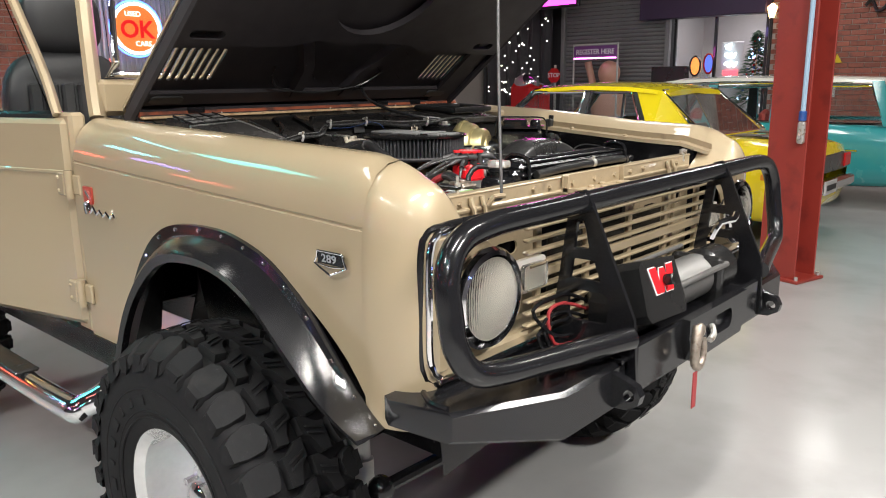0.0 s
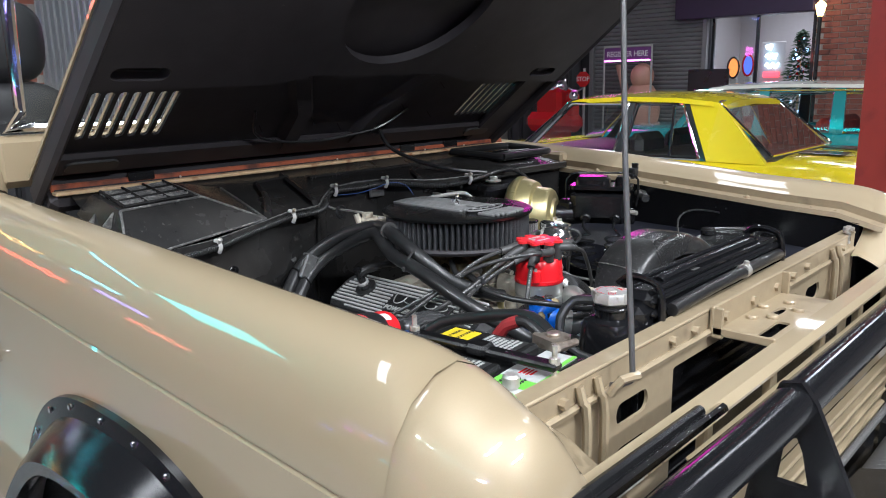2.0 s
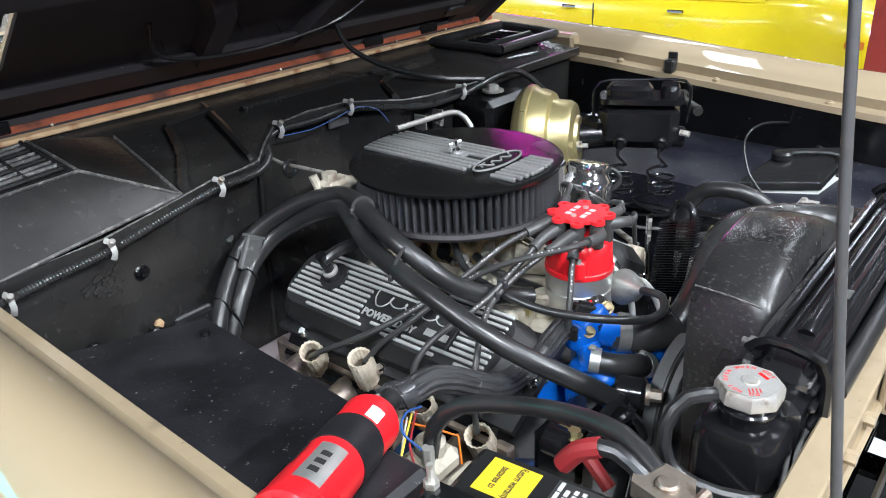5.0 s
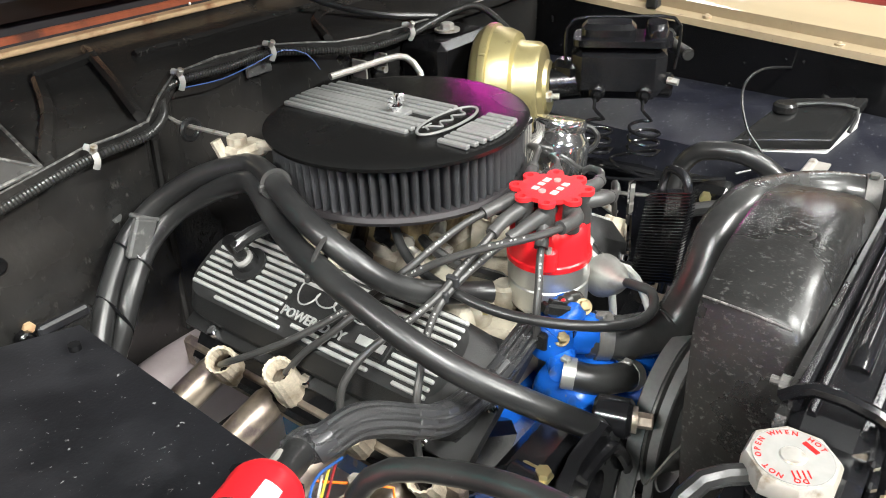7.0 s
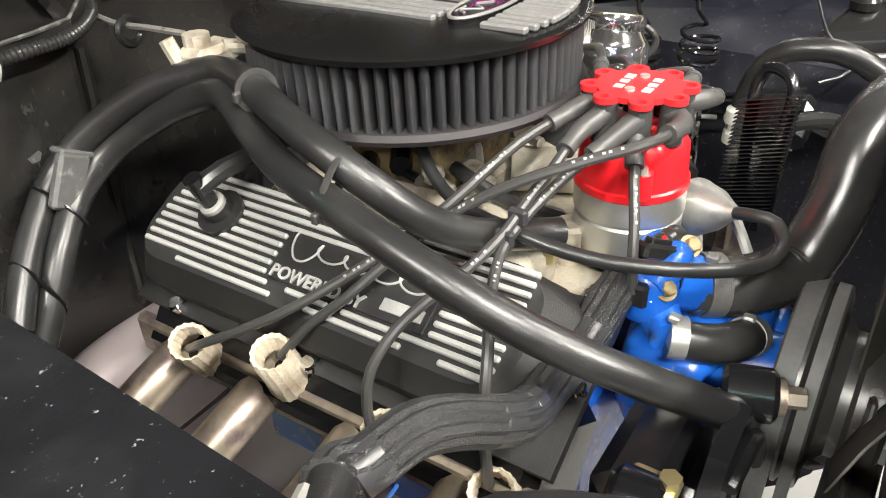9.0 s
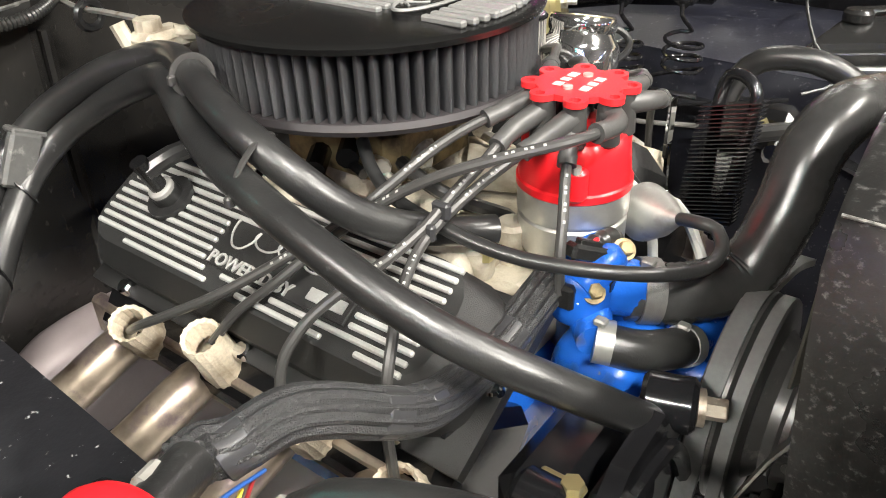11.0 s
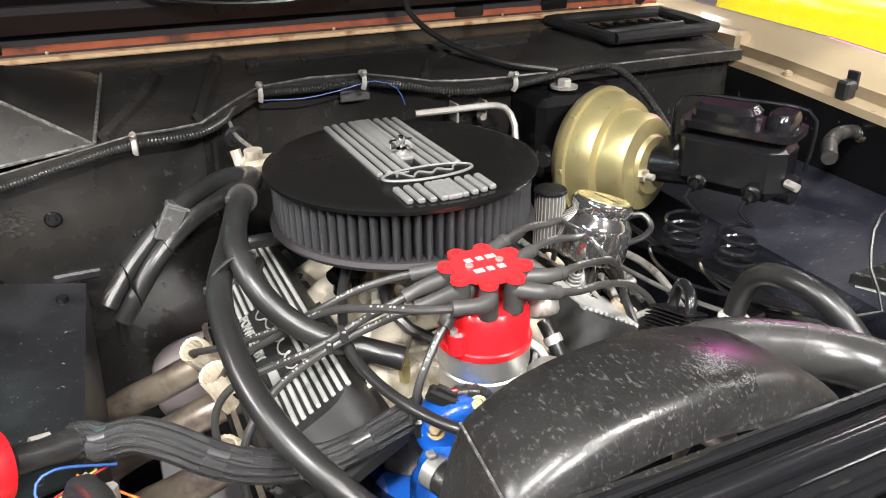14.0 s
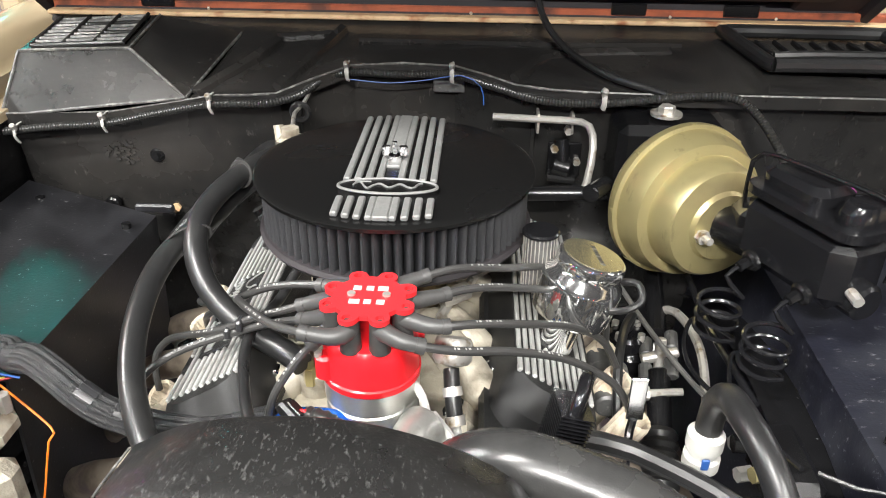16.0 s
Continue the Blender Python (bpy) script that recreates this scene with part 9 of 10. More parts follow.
# ---- parked cars ----
def parked_car(name, label, cx, y0, body, roof, spec):
    """A car that stands nose towards +y. body: (y, half width, sill, belt, deck); roof: (y, half width, height)."""
    t = thing(name, (cx, y0 + 2.2, FLOOR), label, "car")
    F = FLOOR

    def ring(y, hw, sill, belt, deck):
        right = [(hw * 0.86, sill), (hw * 0.97, sill + 0.06), (hw, sill + 0.22), (hw * 0.995, belt - 0.18), (hw * 0.955, belt - 0.03), (hw * 0.90, belt), (hw * 0.55, deck)]
        return [(cx - x, y0 + y, F + z) for x, z in right] + [(cx + x, y0 + y, F + z) for x, z in reversed(right)]
    g = Mesh()
    g.rings([ring(*b) for b in body])
    sub("body", g, spec["paint"], t, spec["paint_label"], angle=50)
    # roof panel with its thickness
    g = Mesh()
    rr = []
    for y, hw, z in roof:
        sec = [(-1.0, -0.05), (-0.97, -0.012), (-0.6, 0.016), (0, 0.026), (0.6, 0.016), (0.97, -0.012), (1.0, -0.05), (0.9, -0.05), (0, -0.02), (-0.9, -0.05)]
        rr.append([(cx + hw * a, y0 + y, F + z + b) for a, b in sec])
    g.rings(rr)
    sub("roof", g, spec["roof_paint"], t, spec["roof_label"], angle=50)

    # pillars: quads (half width, y, height) with thickness
    for mt, th, quad in spec["pillars"]:
        for sg in (-1, 1):
            o = [(cx + sg * x, y0 + y, F + z) for x, y, z in quad]
            n = [(cx + sg * (x - th), y0 + y, F + z) for x, y, z in quad]
            sub("pillar", Mesh().rings([o, n]), mt, t)
            if th > 0.035:
                sub("pillar_lining", Mesh().rings([[(cx + sg * (x - th - 0.004), y0 + y, F + z) for x, y, z in quad], [(cx + sg * (x - th - 0.012), y0 + y, F + z) for x, y, z in quad]]), SEAT, t)

    def pane(name, quad, mt):
        n = (Vector(quad[1]) - Vector(quad[0])).cross(Vector(quad[2]) - Vector(quad[0])).normalized() * 0.004
        W = [Vector((cx + x, y0 + y, F + z)) for x, y, z in quad]
        ob = sub(name, Mesh().rings([[tuple(p) for p in W], [tuple(p + n) for p in W]]), mt, t)
        ob.visible_shadow = False
        loop = W + [W[0]]
        sub("glass_trim", Mesh().tube(sum([[loop[i].lerp(loop[i + 1], k / 6) for k in range(6)] for i in range(len(W))], []) + [W[0]], 0.014, 6, 0.3), CHROME, t)
    for nm, q in spec["panes"]:
        pane(nm, q, CLEAR)
    for nm, q in spec["side_panes"]:
        for s in (-1, 1):
            pane(nm, [(s * x, y, z) for x, y, z in q], CLEAR)
    for nm, c, sz, b, mt in spec["boxes"]:
        sub(nm, Mesh().box((cx + c[0], y0 + c[1], F + c[2]), sz, b), mt, t)
    for nm, c, sz, b, mt in spec["pairs"]:
        for s in (-1, 1):
            sub(nm, Mesh().box((cx + s * c[0], y0 + c[1], F + c[2]), sz, b), mt, t)
    for y in spec["axles"]:
        for s in (-1, 1):
            M = Matrix.Translation((cx + s * (spec["half"] - 0.11), y0 + y, F + 0.32)) @ Matrix.Rotation(radians(90 * s), 4, "Y")
            w = sub("wheel", Mesh().lathe([(0.05, 0.05), (0.17, 0.04), (0.19, 0.09), (0.19, -0.08)], 24, M), CHROME, t)
            sub("tyre", Mesh().lathe([(0.19, 0.09), (0.24, 0.105), (0.30, 0.1), (0.318, 0.07), (0.318, -0.07), (0.3, -0.1), (0.19, -0.09)], 32, M, caps=False), TYRE, w)
    return t


B = STRIPE
yellow = dict(paint=YELLOW, paint_label="bright yellow body", roof_paint=YELLOW, roof_label="bright yellow roof", half=0.9, axles=(1.0, 3.85),
    pillars=[(YELLOW, 0.05, [(0.84, 1.16, 0.90), (0.82, 1.68, 0.90), (0.69, 1.92, 1.37), (0.66, 1.64, 1.37)]), (B, 0.02, [(0.825, 1.66, 0.90), (0.825, 1.72, 0.90), (0.70, 1.95, 1.37), (0.70, 1.89, 1.37)]),
             (B, 0.03, [(0.825, 2.44, 0.90), (0.825, 2.54, 0.90), (0.70, 2.46, 1.37), (0.70, 2.36, 1.37)]), (CHROME, 0.02, [(0.822, 1.98, 0.90), (0.822, 2.0, 0.90), (0.70, 2.03, 1.37), (0.70, 2.01, 1.37)]), (B, 0.03, [(0.82, 3.50, 0.90), (0.82, 3.60, 0.90), (0.67, 3.12, 1.37), (0.68, 3.04, 1.37)])],
    panes=[("rear_window", [(-0.74, 1.16, 0.965), (0.74, 1.16, 0.965), (0.62, 1.66, 1.375), (-0.62, 1.66, 1.375)]), ("windshield", [(-0.76, 3.62, 0.94), (0.76, 3.62, 0.94), (0.62, 3.12, 1.38), (-0.62, 3.12, 1.38)])],
    side_panes=[("side_window", [(0.815, 1.72, 0.91), (0.815, 2.44, 0.91), (0.695, 2.38, 1.36), (0.695, 1.94, 1.36)]), ("side_window", [(0.815, 2.54, 0.91), (0.815, 3.50, 0.91), (0.695, 3.06, 1.36), (0.695, 2.46, 1.36)])],
    boxes=[("seat", (-0.36, 2.45, 0.78), (0.52, 0.16, 0.62), 0.06, SEAT), ("seat", (0.36, 2.45, 0.78), (0.52, 0.16, 0.62), 0.06, SEAT), ("seat", (0, 1.75, 0.76), (1.3, 0.16, 0.52), 0.06, SEAT), ("dashboard", (0, 3.35, 0.86), (1.3, 0.3, 0.14), 0.04, SEAT),
           ("cabin_trim", (0, 2.40, 0.915), (1.56, 2.36, 0.03), 0.005, SEAT), ("rear_bumper", (0, 0.34, 0.50), (1.76, 0.09, 0.12), 0.03, CHROME), ("rear_panel", (0, 0.372, 0.70), (1.30, 0.04, 0.17), 0.01, STRIPE), ("number_plate", (0.0, 0.285, 0.51), (0.36, 0.015, 0.12), 0.004, OFFWHITE), ("plate_bar", (0.0, 0.275, 0.51), (0.28, 0.006, 0.05), 0.001, INK),
           ("front_bumper", (0, 4.62, 0.50), (1.72, 0.09, 0.11), 0.03, CHROME)],
    pairs=[("tail_lamp", (0.72, 0.36, 0.70), (0.2, 0.05, 0.13), 0.012, TAILRED), ("boot_stripe", (0.30, 0.90, 0.966), (0.24, 0.34, 0.010), 0.002, STRIPE), ("door_handle", (0.905, 1.80, 0.82), (0.02, 0.13, 0.025), 0.006, CHROME), ("door_handle", (0.905, 2.72, 0.82), (0.02, 0.13, 0.025), 0.006, CHROME), ("door_gap", (0.893, 2.50, 0.6), (0.012, 0.008, 0.5), 0.001, INK), ("side_marker", (0.885, 0.55, 0.66), (0.012, 0.12, 0.05), 0.003, AMBER)])
parked_car("sedan_car", "bright yellow vintage sedan with black boot stripes", 7.45, 1.55,
    [(0.36, 0.80, 0.40, 0.74, 0.78), (0.41, 0.86, 0.30, 0.84, 0.885), (0.6, 0.89, 0.26, 0.885, 0.93), (0.85, 0.90, 0.26, 0.915, 0.955), (1.10, 0.90, 0.24, 0.92, 0.955), (1.22, 0.90, 0.24, 0.91, 0.90), (1.4, 0.90, 0.22, 0.90, 0.86), (2.4, 0.90, 0.22, 0.90, 0.86), (3.45, 0.90, 0.22, 0.90, 0.88), (3.7, 0.90, 0.24, 0.91, 0.96), (4.2, 0.89, 0.27, 0.87, 0.93), (4.55, 0.86, 0.32, 0.80, 0.86), (4.6, 0.82, 0.42, 0.76, 0.80)],
    [(1.60, 0.62, 1.365), (1.70, 0.69, 1.395), (2.0, 0.725, 1.425), (2.5, 0.725, 1.435), (3.0, 0.70, 1.41), (3.16, 0.64, 1.375)], yellow)

teal = dict(paint=TEAL, paint_label="teal blue body", roof_paint=CREAM, roof_label="cream painted roof", half=0.88, axles=(1.0, 3.6),
    pillars=[(TEAL, 0.04, [(0.82, -0.18, 0.94), (0.82, -0.02, 0.94), (0.72, 0.16, 1.44), (0.71, 0.04, 1.44)]), (TEAL, 0.04, [(0.82, 1.08, 0.94), (0.82, 1.22, 0.94), (0.735, 1.22, 1.44), (0.735, 1.10, 1.44)]),
             (TEAL, 0.04, [(0.82, 1.94, 0.94), (0.82, 2.08, 0.94), (0.735, 2.03, 1.44), (0.735, 1.92, 1.44)]), (TEAL, 0.04, [(0.82, 2.98, 0.94), (0.82, 3.08, 0.94), (0.71, 2.74, 1.44), (0.72, 2.66, 1.44)])],
    panes=[("rear_window", [(-0.62, -0.18, 0.97), (0.62, -0.18, 0.97), (0.58, 0.04, 1.38), (-0.58, 0.04, 1.38)]), ("windshield", [(-0.70, 3.08, 0.96), (0.70, 3.08, 0.96), (0.62, 2.74, 1.40), (-0.62, 2.74, 1.40)])],
    side_panes=[("side_window", [(0.80, -0.03, 0.96), (0.80, 1.10, 0.96), (0.725, 1.10, 1.38), (0.725, 0.16, 1.38)]), ("side_window", [(0.80, 1.22, 0.96), (0.80, 1.96, 0.96), (0.725, 1.93, 1.38), (0.725, 1.22, 1.38)]), ("side_window", [(0.80, 2.08, 0.96), (0.80, 2.98, 0.96), (0.725, 2.68, 1.38), (0.725, 2.04, 1.38)])],
    boxes=[("tailgate_wrap", (0, -0.30, 0.66), (1.3, 0.02, 0.03), 0.005, CHROME), ("seat", (0, 1.35, 0.85), (1.3, 0.16, 0.5), 0.06, REDSTEEL), ("seat", (0, 2.25, 0.85), (1.3, 0.16, 0.5), 0.06, REDSTEEL), ("dashboard", (0, 2.95, 0.9), (1.3, 0.2, 0.1), 0.03, SEAT), ("rear_bumper", (0, -0.33, 0.40), (1.70, 0.1, 0.14), 0.035, CHROME), ("tailgate_trim", (0, -0.308, 0.62), (1.2, 0.02, 0.03), 0.005, CHROME), ("front_bumper", (0, 4.5, 0.42), (1.7, 0.1, 0.14), 0.03, CHROME)],
    pairs=[("tail_lamp", (0.78, -0.31, 0.68), (0.10, 0.04, 0.2), 0.012, TAILRED), ("tail_lamp", (0.78, -0.315, 0.54), (0.10, 0.04, 0.06), 0.012, AMBER), ("side_trim", (0.885, 2.2, 0.66), (0.012, 4.0, 0.022), 0.004, CHROME), ("gutter_trim", (0.74, 1.6, 1.415), (0.015, 2.5, 0.02), 0.004, CHROME)])
parked_car("station_wagon", "teal vintage station wagon with a cream roof", 10.5, 1.95,
    [(-0.30, 0.78, 0.36, 0.80, 0.84), (-0.25, 0.85, 0.26, 0.92, 0.94), (0.5, 0.88, 0.22, 0.95, 0.95), (2.0, 0.88, 0.2, 0.95, 0.95), (3.1, 0.88, 0.22, 0.93, 0.97), (4.0, 0.87, 0.25, 0.88, 0.95), (4.4, 0.84, 0.30, 0.82, 0.88), (4.46, 0.78, 0.4, 0.7, 0.74)],
    [(-0.02, 0.66, 1.41), (0.06, 0.72, 1.455), (0.8, 0.75, 1.485), (1.8, 0.76, 1.50), (2.5, 0.74, 1.475), (2.72, 0.71, 1.445), (2.80, 0.66, 1.41)], teal)

# ---- far end of the hall ----
sl = thing("stage_light", (12.9, 8.8, CEIL), "magenta stage light panel hung over the stage", "light")
sub("housing", Mesh().box((12.98, 8.8, 3.55), (0.1, 1.7, 1.15), 0.02), STRIPE, sl)
sub("light_face", Mesh().box((12.92, 8.8, 3.55), (0.02, 1.6, 1.05), 0.005), glow("magenta_light", (1.0, 0.04, 0.62), 9.0), sl)
for y in (8.2, 9.4):
    sub("hanger", Mesh().cyl((12.98, y, 4.1), (12.98, y, CEIL), 0.015, 8), STRIPE, sl)

rs = thing("register_sign", (13.2, 7.65, FLOOR), "white-framed sign with lettering on a stand", "sign")
sub("sign_frame", Mesh().box((13.2, 7.22, 1.20), (0.03, 0.03, 2.16), 0.004).box((13.2, 8.18, 1.20), (0.03, 0.03, 2.16), 0.004).box((13.2, 7.7, 2.27), (0.03, 0.98, 0.03), 0.004).box((13.2, 7.7, 1.3), (0.03, 0.98, 0.03), 0.004), OFFWHITE, rs)
sub("sign_board", Mesh().box((13.19, 7.7, 2.12), (0.02, 0.94, 0.25), 0.004), material("sign_purple", (0.16, 0.05, 0.2), 0.4, 0, 0.1, 20, 0), rs, "purple sign board")
lettering("sign_words", "REGISTER HERE", 0.135, plane_at((13.175, 7.7, 2.13), (0, -1, 0), (0, 0, 1)), WHITE, rs, depth=0.002, bold=0.002, squeeze=0.9)
sub("sign_light", Mesh().box((13.175, 7.7, 2.015), (0.02, 0.92, 0.03), 0.004), glow("pink_light_strip", (1.0, 0.25, 0.8), 6.0), rs)

st = thing("statue", (13.3, 7.55, FLOOR), "plain rounded display statue behind the sign", "statue")
sub("statue", Mesh().ball((13.4, 7.5, 1.73), (0.2, 0.22, 0.24), 20).ball((13.4, 7.5, 1.15), (0.28, 0.36, 0.5), 20).cyl((13.4, 7.8, 1.35), (13.4, 7.98, 1.95), 0.07, 12).box((13.4, 7.5, 0.42), (0.5, 0.6, 0.6), 0.05), material("statue_paint", (0.55, 0.3, 0.22), 0.4, 0, 0.1, 10, 0.02), st)

ss = thing("stop_sign", (13.0, 8.5, FLOOR), "red octagonal stop sign on a post", "sign")
sub("sign_post", Mesh().cyl((13.03, 8.5, FLOOR), (13.03, 8.5, 1.9), 0.025, 10), STEEL, ss)
oc8 = [(8.5 + 0.15 * math.cos(math.pi / 8 + math.pi * k / 4), 1.70 + 0.15 * math.sin(math.pi / 8 + math.pi * k / 4)) for k in range(8)]
sub("sign_plate", Mesh().prism(oc8, 12.985, 13.0, "x"), TAILRED, ss)
lettering("sign_words", "STOP", 0.12, plane_at((12.98, 8.5, 1.70), (0, -1, 0), (0, 0, 1)), WHITE, ss, depth=0.001)

# motorbike-like red display and dark stage decor seen under the hood edge
stage = thing("stage_drape", (13.8, 9.9, FLOOR), "black stage drape with tiny string lights", "drape")
g = Mesh().rings([[(13.75 + 0.05 * math.sin(i * 1.3), 9.05 + 0.06 * i, z) for i in range(32)] for z in (FLOOR, 4.2)], close=False)
sub("drape", g, WALL, stage)
random.seed(3)
SPARK = glow("fairy_light", (1.0, 0.9, 0.8), 12.0)
for i in range(70):
    p = (13.66, 9.1 + 1.8 * random.random(), 1.3 + 1.8 * random.random())
    sub("fairy_light", Mesh().ball(p, 0.012, 6), SPARK, stage)
jb = thing("jukebox", (13.2, 9.3, FLOOR), "red and chrome display machine on the stage", "jukebox")
sub("cabinet", Mesh().box((13.2, 9.3, 0.85), (0.5, 0.6, 1.4), 0.08), TAILRED, jb)
sub("dome", Mesh().ball((13.2, 9.3, 1.55), (0.24, 0.3, 0.22), 16), CHROME, jb)
bar_bike = thing("motor_scooter", (12.2, 8.6, FLOOR), "red scooter with chrome parts", "scooter")
sub("scooter_body", Mesh().box((12.2, 8.6, 0.95), (0.3, 1.2, 0.35), 0.12).box((12.2, 8.2, 1.25), (0.2, 0.25, 0.5), 0.08), TAILRED, bar_bike)
sub("handlebar", Mesh().tube([(12.0, 8.15, 1.55), (12.2, 8.12, 1.5), (12.45, 8.15, 1.55)], 0.016, 8), CHROME, bar_bike)
sub("headlight", Mesh().ball((12.08, 8.1, 1.42), (0.08, 0.09, 0.09), 14), CHROME, bar_bike)
for y in (8.1, 9.1):
    sub("wheel", Mesh().lathe([(0.08, 0.05), (0.2, 0.06), (0.23, 0.0), (0.2, -0.06), (0.08, -0.05)], 24, Matrix.Translation((12.2, y, FLOOR + 0.23)) @ Matrix.Rotation(radians(90), 4, "Y")), TYRE, bar_bike)

# shop: glazing, illuminated signs, tree
fr = thing("shop_front", (14.1, 5.65, FLOOR), "glazed shop front with dark frame", "shop window", kind="structure")
for y in (4.80, 5.72, 6.5):
    sub("mullion", Mesh().box((14.1, y, 1.45), (0.06, 0.05, 2.6), 0.005), STRIPE, fr)
sub("head_rail", Mesh().box((14.1, 5.65, 2.73), (0.06, 1.75, 0.05), 0.005), STRIPE, fr)
pn = sub("pane", Mesh().box((14.1, 6.11, 1.4), (0.008, 0.74, 2.6)), CLEAR, fr)
pn.visible_shadow = False


def glow_sign(y, z, rx, rz, col, base, name, label, strength):
    t = thing(name, (15.3, y, FLOOR), label, "sign", "shop signs")
    sub("sign_face", Mesh().prism(oval(y, z, rx, rz, 20), 15.28, 15.34, "x"), glow(name + "_face", col, strength), t)
    sub("sign_rim", Mesh().tube([(15.28, a, b) for a, b in oval(y, z, rx, rz, 20) + [(y + rx, z)]], 0.02, 6, 0.1), base, t)
    sub("sign_stand", Mesh().box((15.34, y, (z - rz + FLOOR) / 2), (0.1, rx * 1.2, z - rz - FLOOR), 0.02), OFFWHITE, t)


glow_sign(6.60, 1.86, 0.11, 0.19, (1.0, 0.35, 0.08), STRIPE, "globe_sign", "round orange illuminated sign", 1.6)
glow_sign(6.32, 1.90, 0.10, 0.19, (0.12, 0.2, 0.9), TAILRED, "globe_sign", "round blue and red illuminated sign", 1.4)
ns = thing("neon_sign", (15.6, 5.98, FLOOR), "white neon script sign above red neon letters", "sign", "shop signs")
WN = glow("white_neon", (0.75, 0.95, 1.0), 9.0)
for k, (y, z, w) in enumerate(((6.05, 2.22, 0.10), (6.0, 2.05, 0.2), (5.98, 1.88, 0.24))):
    sub("neon_tube", Mesh().tube([(15.55, y + w * (0.5 - i / 7), z + 0.05 * math.sin(i * 2.0)) for i in range(8)], 0.018, 6, 0.03), WN, ns)
sub("neon_letters", Mesh().box((15.55, 5.98, 1.72), (0.02, 0.3, 0.10), 0.01), glow("red_neon", (1.0, 0.06, 0.08), 4.0), ns)
sub("sign_back", Mesh().box((15.6, 5.98, 1.95), (0.02, 0.45, 0.75), 0.01), PLASTER, ns)
sub("sign_stand", Mesh().box((15.6, 5.98, 0.85), (0.2, 0.5, 1.46), 0.02), PLASTER, ns)


def christmas_tree(x, y, h):
    t = thing("christmas_tree", (x, y, FLOOR), "dark green christmas tree with coloured baubles", "tree")
    sub("trunk", Mesh().cyl((x, y, FLOOR), (x, y, FLOOR + h * 0.95), 0.03, 8, r2=0.008), RUST, t)
    g = Mesh()
    for i in range(900):
        u = random.random() ** 0.8
        z = FLOOR + h * (0.12 + 0.86 * u)
        r = 0.62 * (1 - u) + 0.03
        a = random.random() * 6.283
        rr = r * (0.45 + 0.6 * random.random())
        c = Vector((x + rr * math.cos(a), y + rr * math.sin(a), z))
        d = Vector((math.cos(a), math.sin(a), -0.35 + 0.3 * random.random())) * 0.09
        s = Vector((-math.sin(a), math.cos(a), 0)) * 0.022
        g.add([c - d * 0.5 - s, c - d * 0.5 + s, c + d + s * 0.3, c + d - s * 0.3, c + Vector((0, 0, 0.016))], [(0, 1, 4), (1, 2, 4), (2, 3, 4), (3, 0, 4)])
    crown = sub("needles", g, GREEN, t)
    crown["kind"] = "stuff"
    cols = [TAILRED, BLUEWIRE, CHROME, glow("bauble_light", (0.5, 0.7, 1.0), 4.0)]
    for i in range(80):
        u = random.random()
        a = random.random() * 6.283
        r = 0.42 * (1 - u) + 0.03
        sub("bauble", Mesh().ball((x + r * math.cos(a), y + r * math.sin(a), FLOOR + h * (0.14 + 0.82 * u)), 0.026, 8), cols[i % 4], t)


christmas_tree(15.0, 5.28, 2.4)
ds = thing("display_screen", (13.4, 6.25, FLOOR), "dark flat screen on a stand", "screen")
sub("screen", Mesh().box((13.4, 6.25, 1.62), (0.05, 0.72, 0.42), 0.01), STRIPE, ds)
sub("screen_stand", Mesh().box((13.42, 6.25, 0.77), (0.06, 0.1, 1.3), 0.01), STRIPE, ds)
# brick pier lantern
ln = thing("wall_lantern", (13.7, 4.62, 2.6), "lit wall lantern on a dark post", "lamp")
sub("lantern_glass", Mesh().lathe([(0.04, 0), (0.085, 0.16), (0.085, 0.18), (0.02, 0.24)], 8, Matrix.Translation((13.72, 4.62, 2.60))), glow("warm_lantern", (1.0, 0.62, 0.25), 7.0), ln)
sub("lantern_post", Mesh().cyl((13.72, 4.62, FLOOR), (13.72, 4.62, 2.6), 0.03, 10).cyl((13.72, 4.62, 2.84), (13.72, 4.62, 2.9), 0.02, 8), STRIPE, ln)
sn = thing("wall_sign", (13.96, 2.9, 2.6), "dark metal script sign on the brick wall", "sign")
sub("script", Mesh().tube([(13.94, 3.25 - 0.09 * i, 2.72 + 0.09 * math.sin(i * 2.0) - 0.01 * i) for i in range(14)], 0.028, 6), STRIPE, sn)
ws = thing("warning_sign", (13.97, 3.6, 1.9), "small yellow warning triangle on the wall", "sign")
sub("triangle", Mesh().prism([(3.68, 1.84), (3.52, 1.84), (3.60, 1.98)], 13.965, 13.98, "x"), YELLOW_LABEL, ws)
ph = thing("wall_phone", (13.95, 3.68, 1.5), "dark wall phone above a white notice", "phone")
sub("phone", Mesh().box((13.95, 3.68, 1.62), (0.08, 0.12, 0.28), 0.02), STRIPE, ph)
sub("notice", Mesh().box((13.98, 3.68, 1.36), (0.01, 0.2, 0.16), 0.002), OFFWHITE, ph)

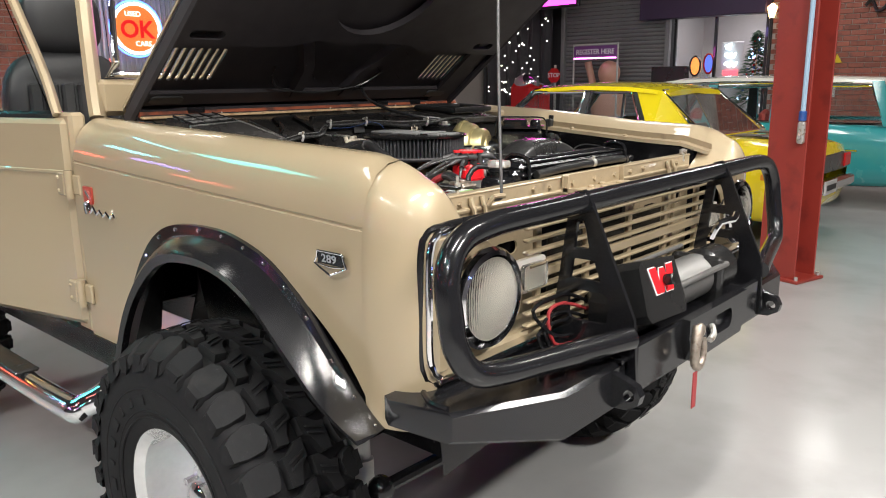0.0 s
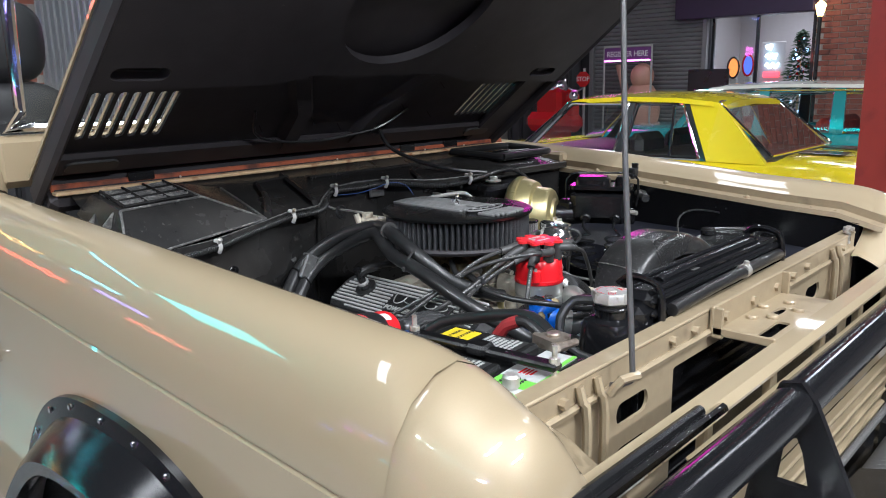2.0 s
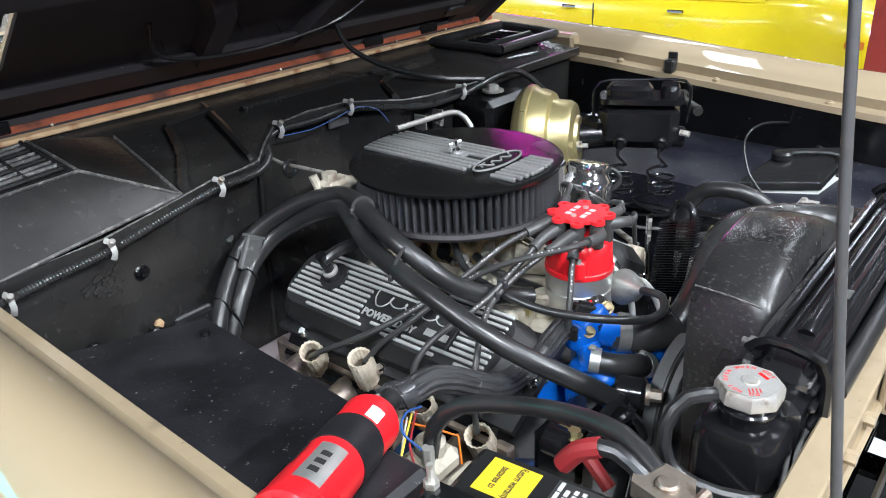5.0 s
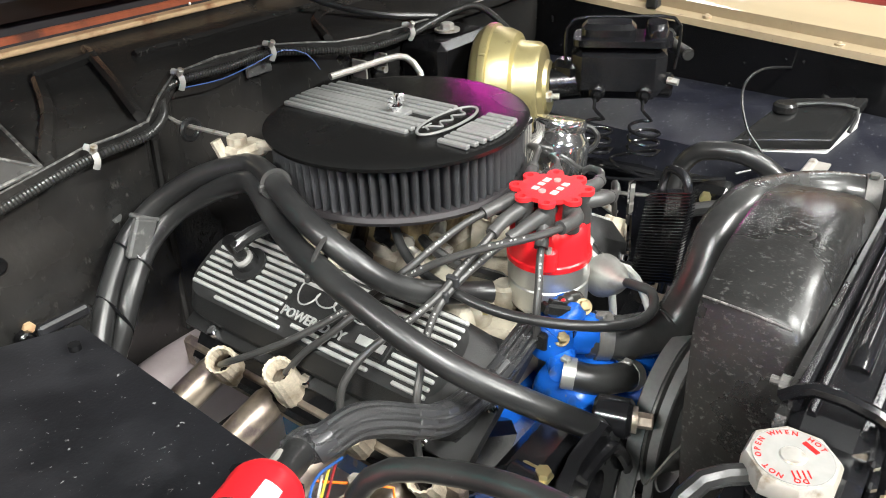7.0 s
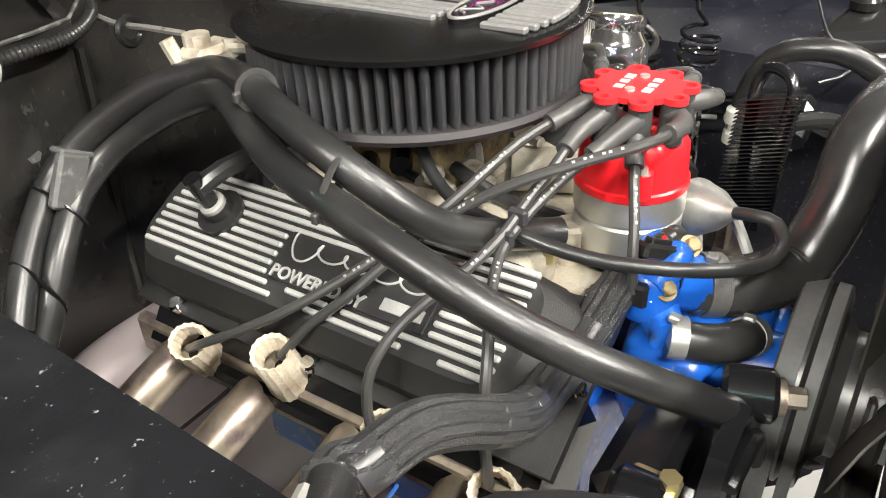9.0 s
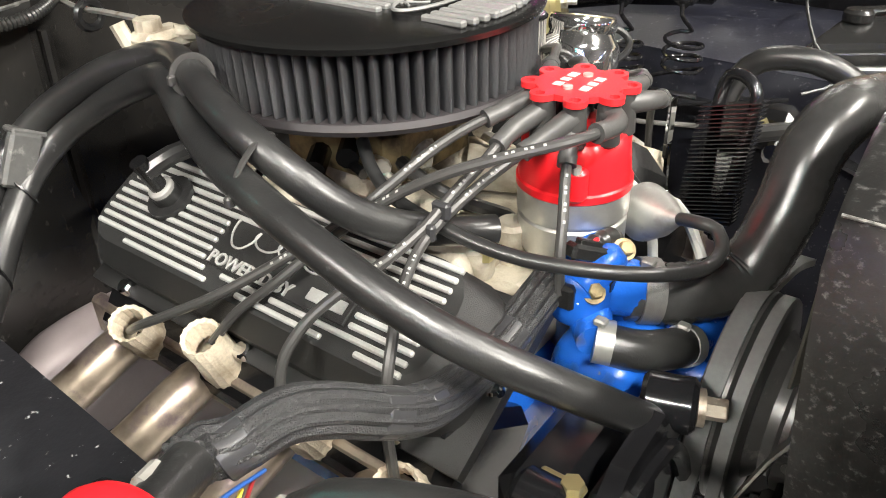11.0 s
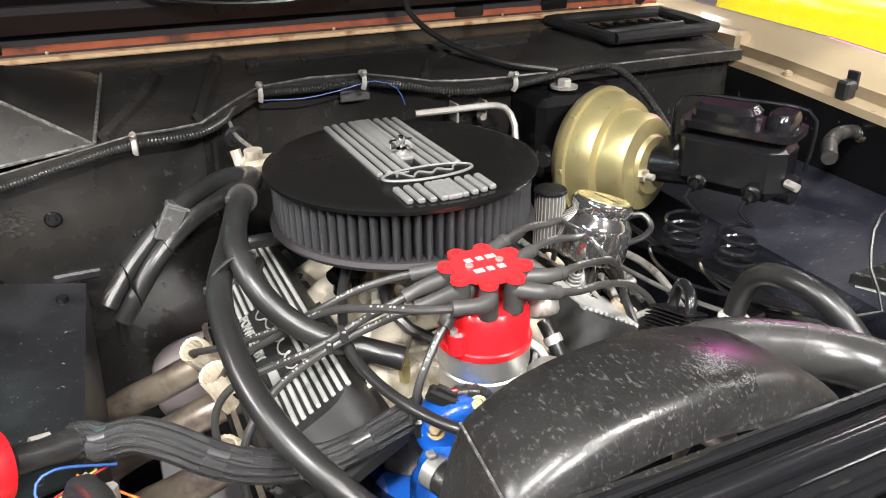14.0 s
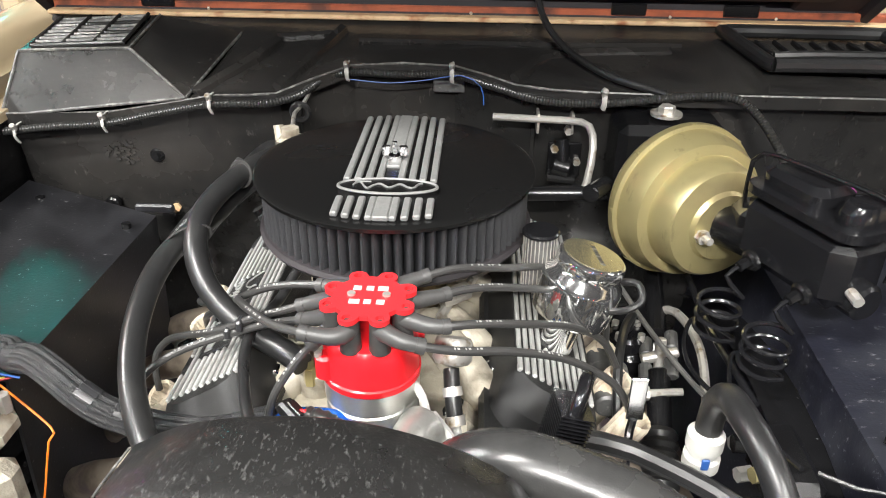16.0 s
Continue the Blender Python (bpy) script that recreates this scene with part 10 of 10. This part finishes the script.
# round OK sign on the far wall, corrugated panel behind
tagged(part("trim", Mesh().rings([[(x, 10.93 + 0.025 * math.sin((x - 4.3) * 2 * math.pi / 0.076), z) for x in [4.3 + 0.0127 * i for i in range(190)]] for z in (FLOOR, 4.2)], close=False), CORRUGATED), "corrugated zinc sheet on the wall", "cladding", kind="structure")
ok = thing("round_sign", (5.6, 10.8, 2.39), "round illuminated sign reading used cars", "sign")
sub("sign_disc", Mesh().prism(oval(5.55, 2.39, 0.33, 0.33, 40), 10.74, 10.85, "y"), glow("orange_face", (1.0, 0.16, 0.03), 1.5), ok, "orange glowing sign face")
sub("sign_ring", Mesh().tube([(5.55 + 0.345 * math.cos(a), 10.74, 2.39 + 0.345 * math.sin(a)) for a in [2 * math.pi * i / 48 for i in range(49)]], 0.022, 8), glow("white_ring", (0.8, 0.85, 1.0), 5.0), ok)
sub("sign_ring", Mesh().tube([(5.55 + 0.39 * math.cos(a), 10.76, 2.39 + 0.39 * math.sin(a)) for a in [2 * math.pi * i / 48 for i in range(49)]], 0.014, 8), glow("blue_ring", (0.1, 0.25, 1.0), 5.0), ok)
sub("sign_bracket", Mesh().box((5.55, 10.92, 2.39), (0.2, 0.16, 0.2), 0.01), SHUTTER, ok)
lettering("sign_words", "OK", 0.34, plane_at((5.55, 10.73, 2.37), (1, 0, 0), (0, 0, 1)), glow("red_letters", (0.75, 0.01, 0.01), 1.0), ok, depth=0.004, bold=0.008)
lettering("sign_words", "USED", 0.10, plane_at((5.50, 10.73, 2.59), (1, 0, 0), (0, 0, 1)), glow("white_letters", (1, 0.9, 0.8), 3.0), ok, depth=0.004)
lettering("sign_words", "CARS", 0.10, plane_at((5.63, 10.73, 2.18), (1, 0, 0), (0, 0, 1)), glow("white_letters", (1, 0.9, 0.8), 3.0), ok, depth=0.004)
for k, (x, z, wd, h) in enumerate(((-0.6, 3.1, 1.9, (0.1, 0.9, 0.75)), (-2.6, 2.6, 1.0, (1.0, 0.08, 0.05)), (0.9, 3.7, 0.8, (0.25, 0.3, 1.0)), (-1.4, 3.9, 1.2, (1.0, 0.5, 0.12)), (1.3, 2.5, 0.6, (1.0, 0.1, 0.7)), (-3.8, 3.4, 1.0, (0.4, 0.3, 1.0)), (-4.8, 2.4, 1.2, (1.0, 0.15, 0.1)), (0.3, 4.3, 0.7, (0.9, 0.95, 1.0)), (-2.9, 4.2, 0.9, (0.2, 0.9, 1.0)))):
    t = thing("neon_sign", (x, 10.93, z), "coloured neon script on the brick wall", "sign", "wall neon signs")
    sub("backing", Mesh().box((x, 10.955, z), (wd + 0.2, 0.09, 0.4), 0.01), STRIPE, t)
    for r in range(2):
        sub("neon_tube", Mesh().tube([(x - wd / 2 + wd * q / 14, 10.88, z - 0.08 + 0.16 * r + 0.06 * math.sin(q * (1.3 + 0.3 * (k % 3)) + r)) for q in range(15)], 0.02, 6), glow("neon_glow", h, 30.0), t)
bs = thing("neon_sign", (5.2, 10.95, 3.0), "blue neon script on the far wall", "sign")
sub("neon_tube", Mesh().tube([(4.95 + 0.09 * i, 10.82, 2.95 + 0.07 * math.sin(i * 2.2)) for i in range(12)], 0.02, 6), glow("blue_neon", (0.15, 0.3, 1.0), 8.0), bs)
sub("sign_back", Mesh().box((5.45, 10.92, 2.95), (1.2, 0.16, 0.06), 0.01), SHUTTER, bs)
wt = thing("poster", (3.2, 10.97, 2.3), "dark wall poster with pale print bars", "poster")
sub("sheet", Mesh().box((3.25, 10.97, 2.45), (0.4, 0.02, 0.55), 0.004), STRIPE, wt)
for k in range(4):
    sub("print_bar", Mesh().box((3.25, 10.955, 2.62 - 0.11 * k), (0.3 - 0.05 * (k % 2), 0.006, 0.05), 0.001), OFFWHITE, wt)

# lit signs on the west and south walls, which the paint mirrors
HUES = [(0.1, 0.9, 0.85), (1.0, 0.1, 0.08), (0.9, 0.1, 0.9), (0.2, 0.3, 1.0), (1.0, 0.6, 0.15), (0.9, 0.95, 1.0)]
random.seed(11)
for i in range(16):
    y = -6.0 + 1.05 * i
    h = HUES[i % 6]
    z = 2.0 + 1.6 * random.random()
    t = thing("neon_sign", (X0 + 0.05, y, z), "coloured neon sign on the dark wall", "sign", "wall neon signs")
    sub("sign_back", Mesh().box((X0 + 0.04, y, z), (0.08, 0.7, 0.34), 0.01), STRIPE, t)
    sub("neon_tube", Mesh().tube([(X0 + 0.10, y - 0.3 + 0.06 * k, z + 0.1 * math.sin(k * (1.1 + 0.2 * (i % 3)))) for k in range(11)], 0.03, 6), glow("neon_glow", h, 22.0), t)
for i in range(8):
    x = -5.0 + 2.0 * i
    h = HUES[(i * 2 + 1) % 6]
    t = thing("neon_sign", (x, Y0 + 0.05, 2.6), "coloured neon sign on the dark wall", "sign", "wall neon signs")
    sub("sign_back", Mesh().box((x, Y0 + 0.04, 2.6), (0.8, 0.08, 0.34), 0.01), STRIPE, t)
    sub("neon_tube", Mesh().tube([(x - 0.34 + 0.068 * k, Y0 + 0.10, 2.6 + 0.1 * math.sin(k * (1.1 + 0.2 * (i % 3)))) for k in range(11)], 0.03, 6), glow("neon_glow", h, 22.0), t)

# ---- bricks, last ----
def brick_mesh(sx, sy, sz):
    g = Mesh().box((0, 0, 0), (sx, sy, sz), 0.006)
    me = bpy.data.meshes.new("brick")
    me.from_pydata(g.v, [], g.f)
    me.materials.append(BRICKM)
    return me


east = bpy.data.objects["wall_east_a"]
me = brick_mesh(0.03, 0.228, 0.074)
loose = Mesh()
count = 0
for row in range(34):
    z = FLOOR + 0.9 + row * 0.086
    for k in range(19):
        y = 4.63 - k * 0.24 - (0.12 if row % 2 else 0.0)
        if 9 <= row <= 29 and count < 300 and y > 1.2:
            ob = new("brick", me)
            ob.location = (13.995 + 0.003 * ((row * 7 + k * 3) % 3), y, z)
            ob.parent = east
            count += 1
        else:
            loose.box((13.995, y, z), (0.03, 0.228, 0.074))
ob = part("brick", loose, BRICKM, east)
ob["kind"] = "stuff"
loose = Mesh()
for row in range(44):
    z = FLOOR + 0.6 + row * 0.086
    for k in range(32):
        x = -3.2 + k * 0.24 + (0.12 if row % 2 else 0.0)
        if x < 4.25:
            loose.box((x, 11.0, z), (0.228, 0.03, 0.074))
ob = part("brick", loose, BRICKM, bpy.data.objects["wall_north"])
ob["kind"] = "stuff"
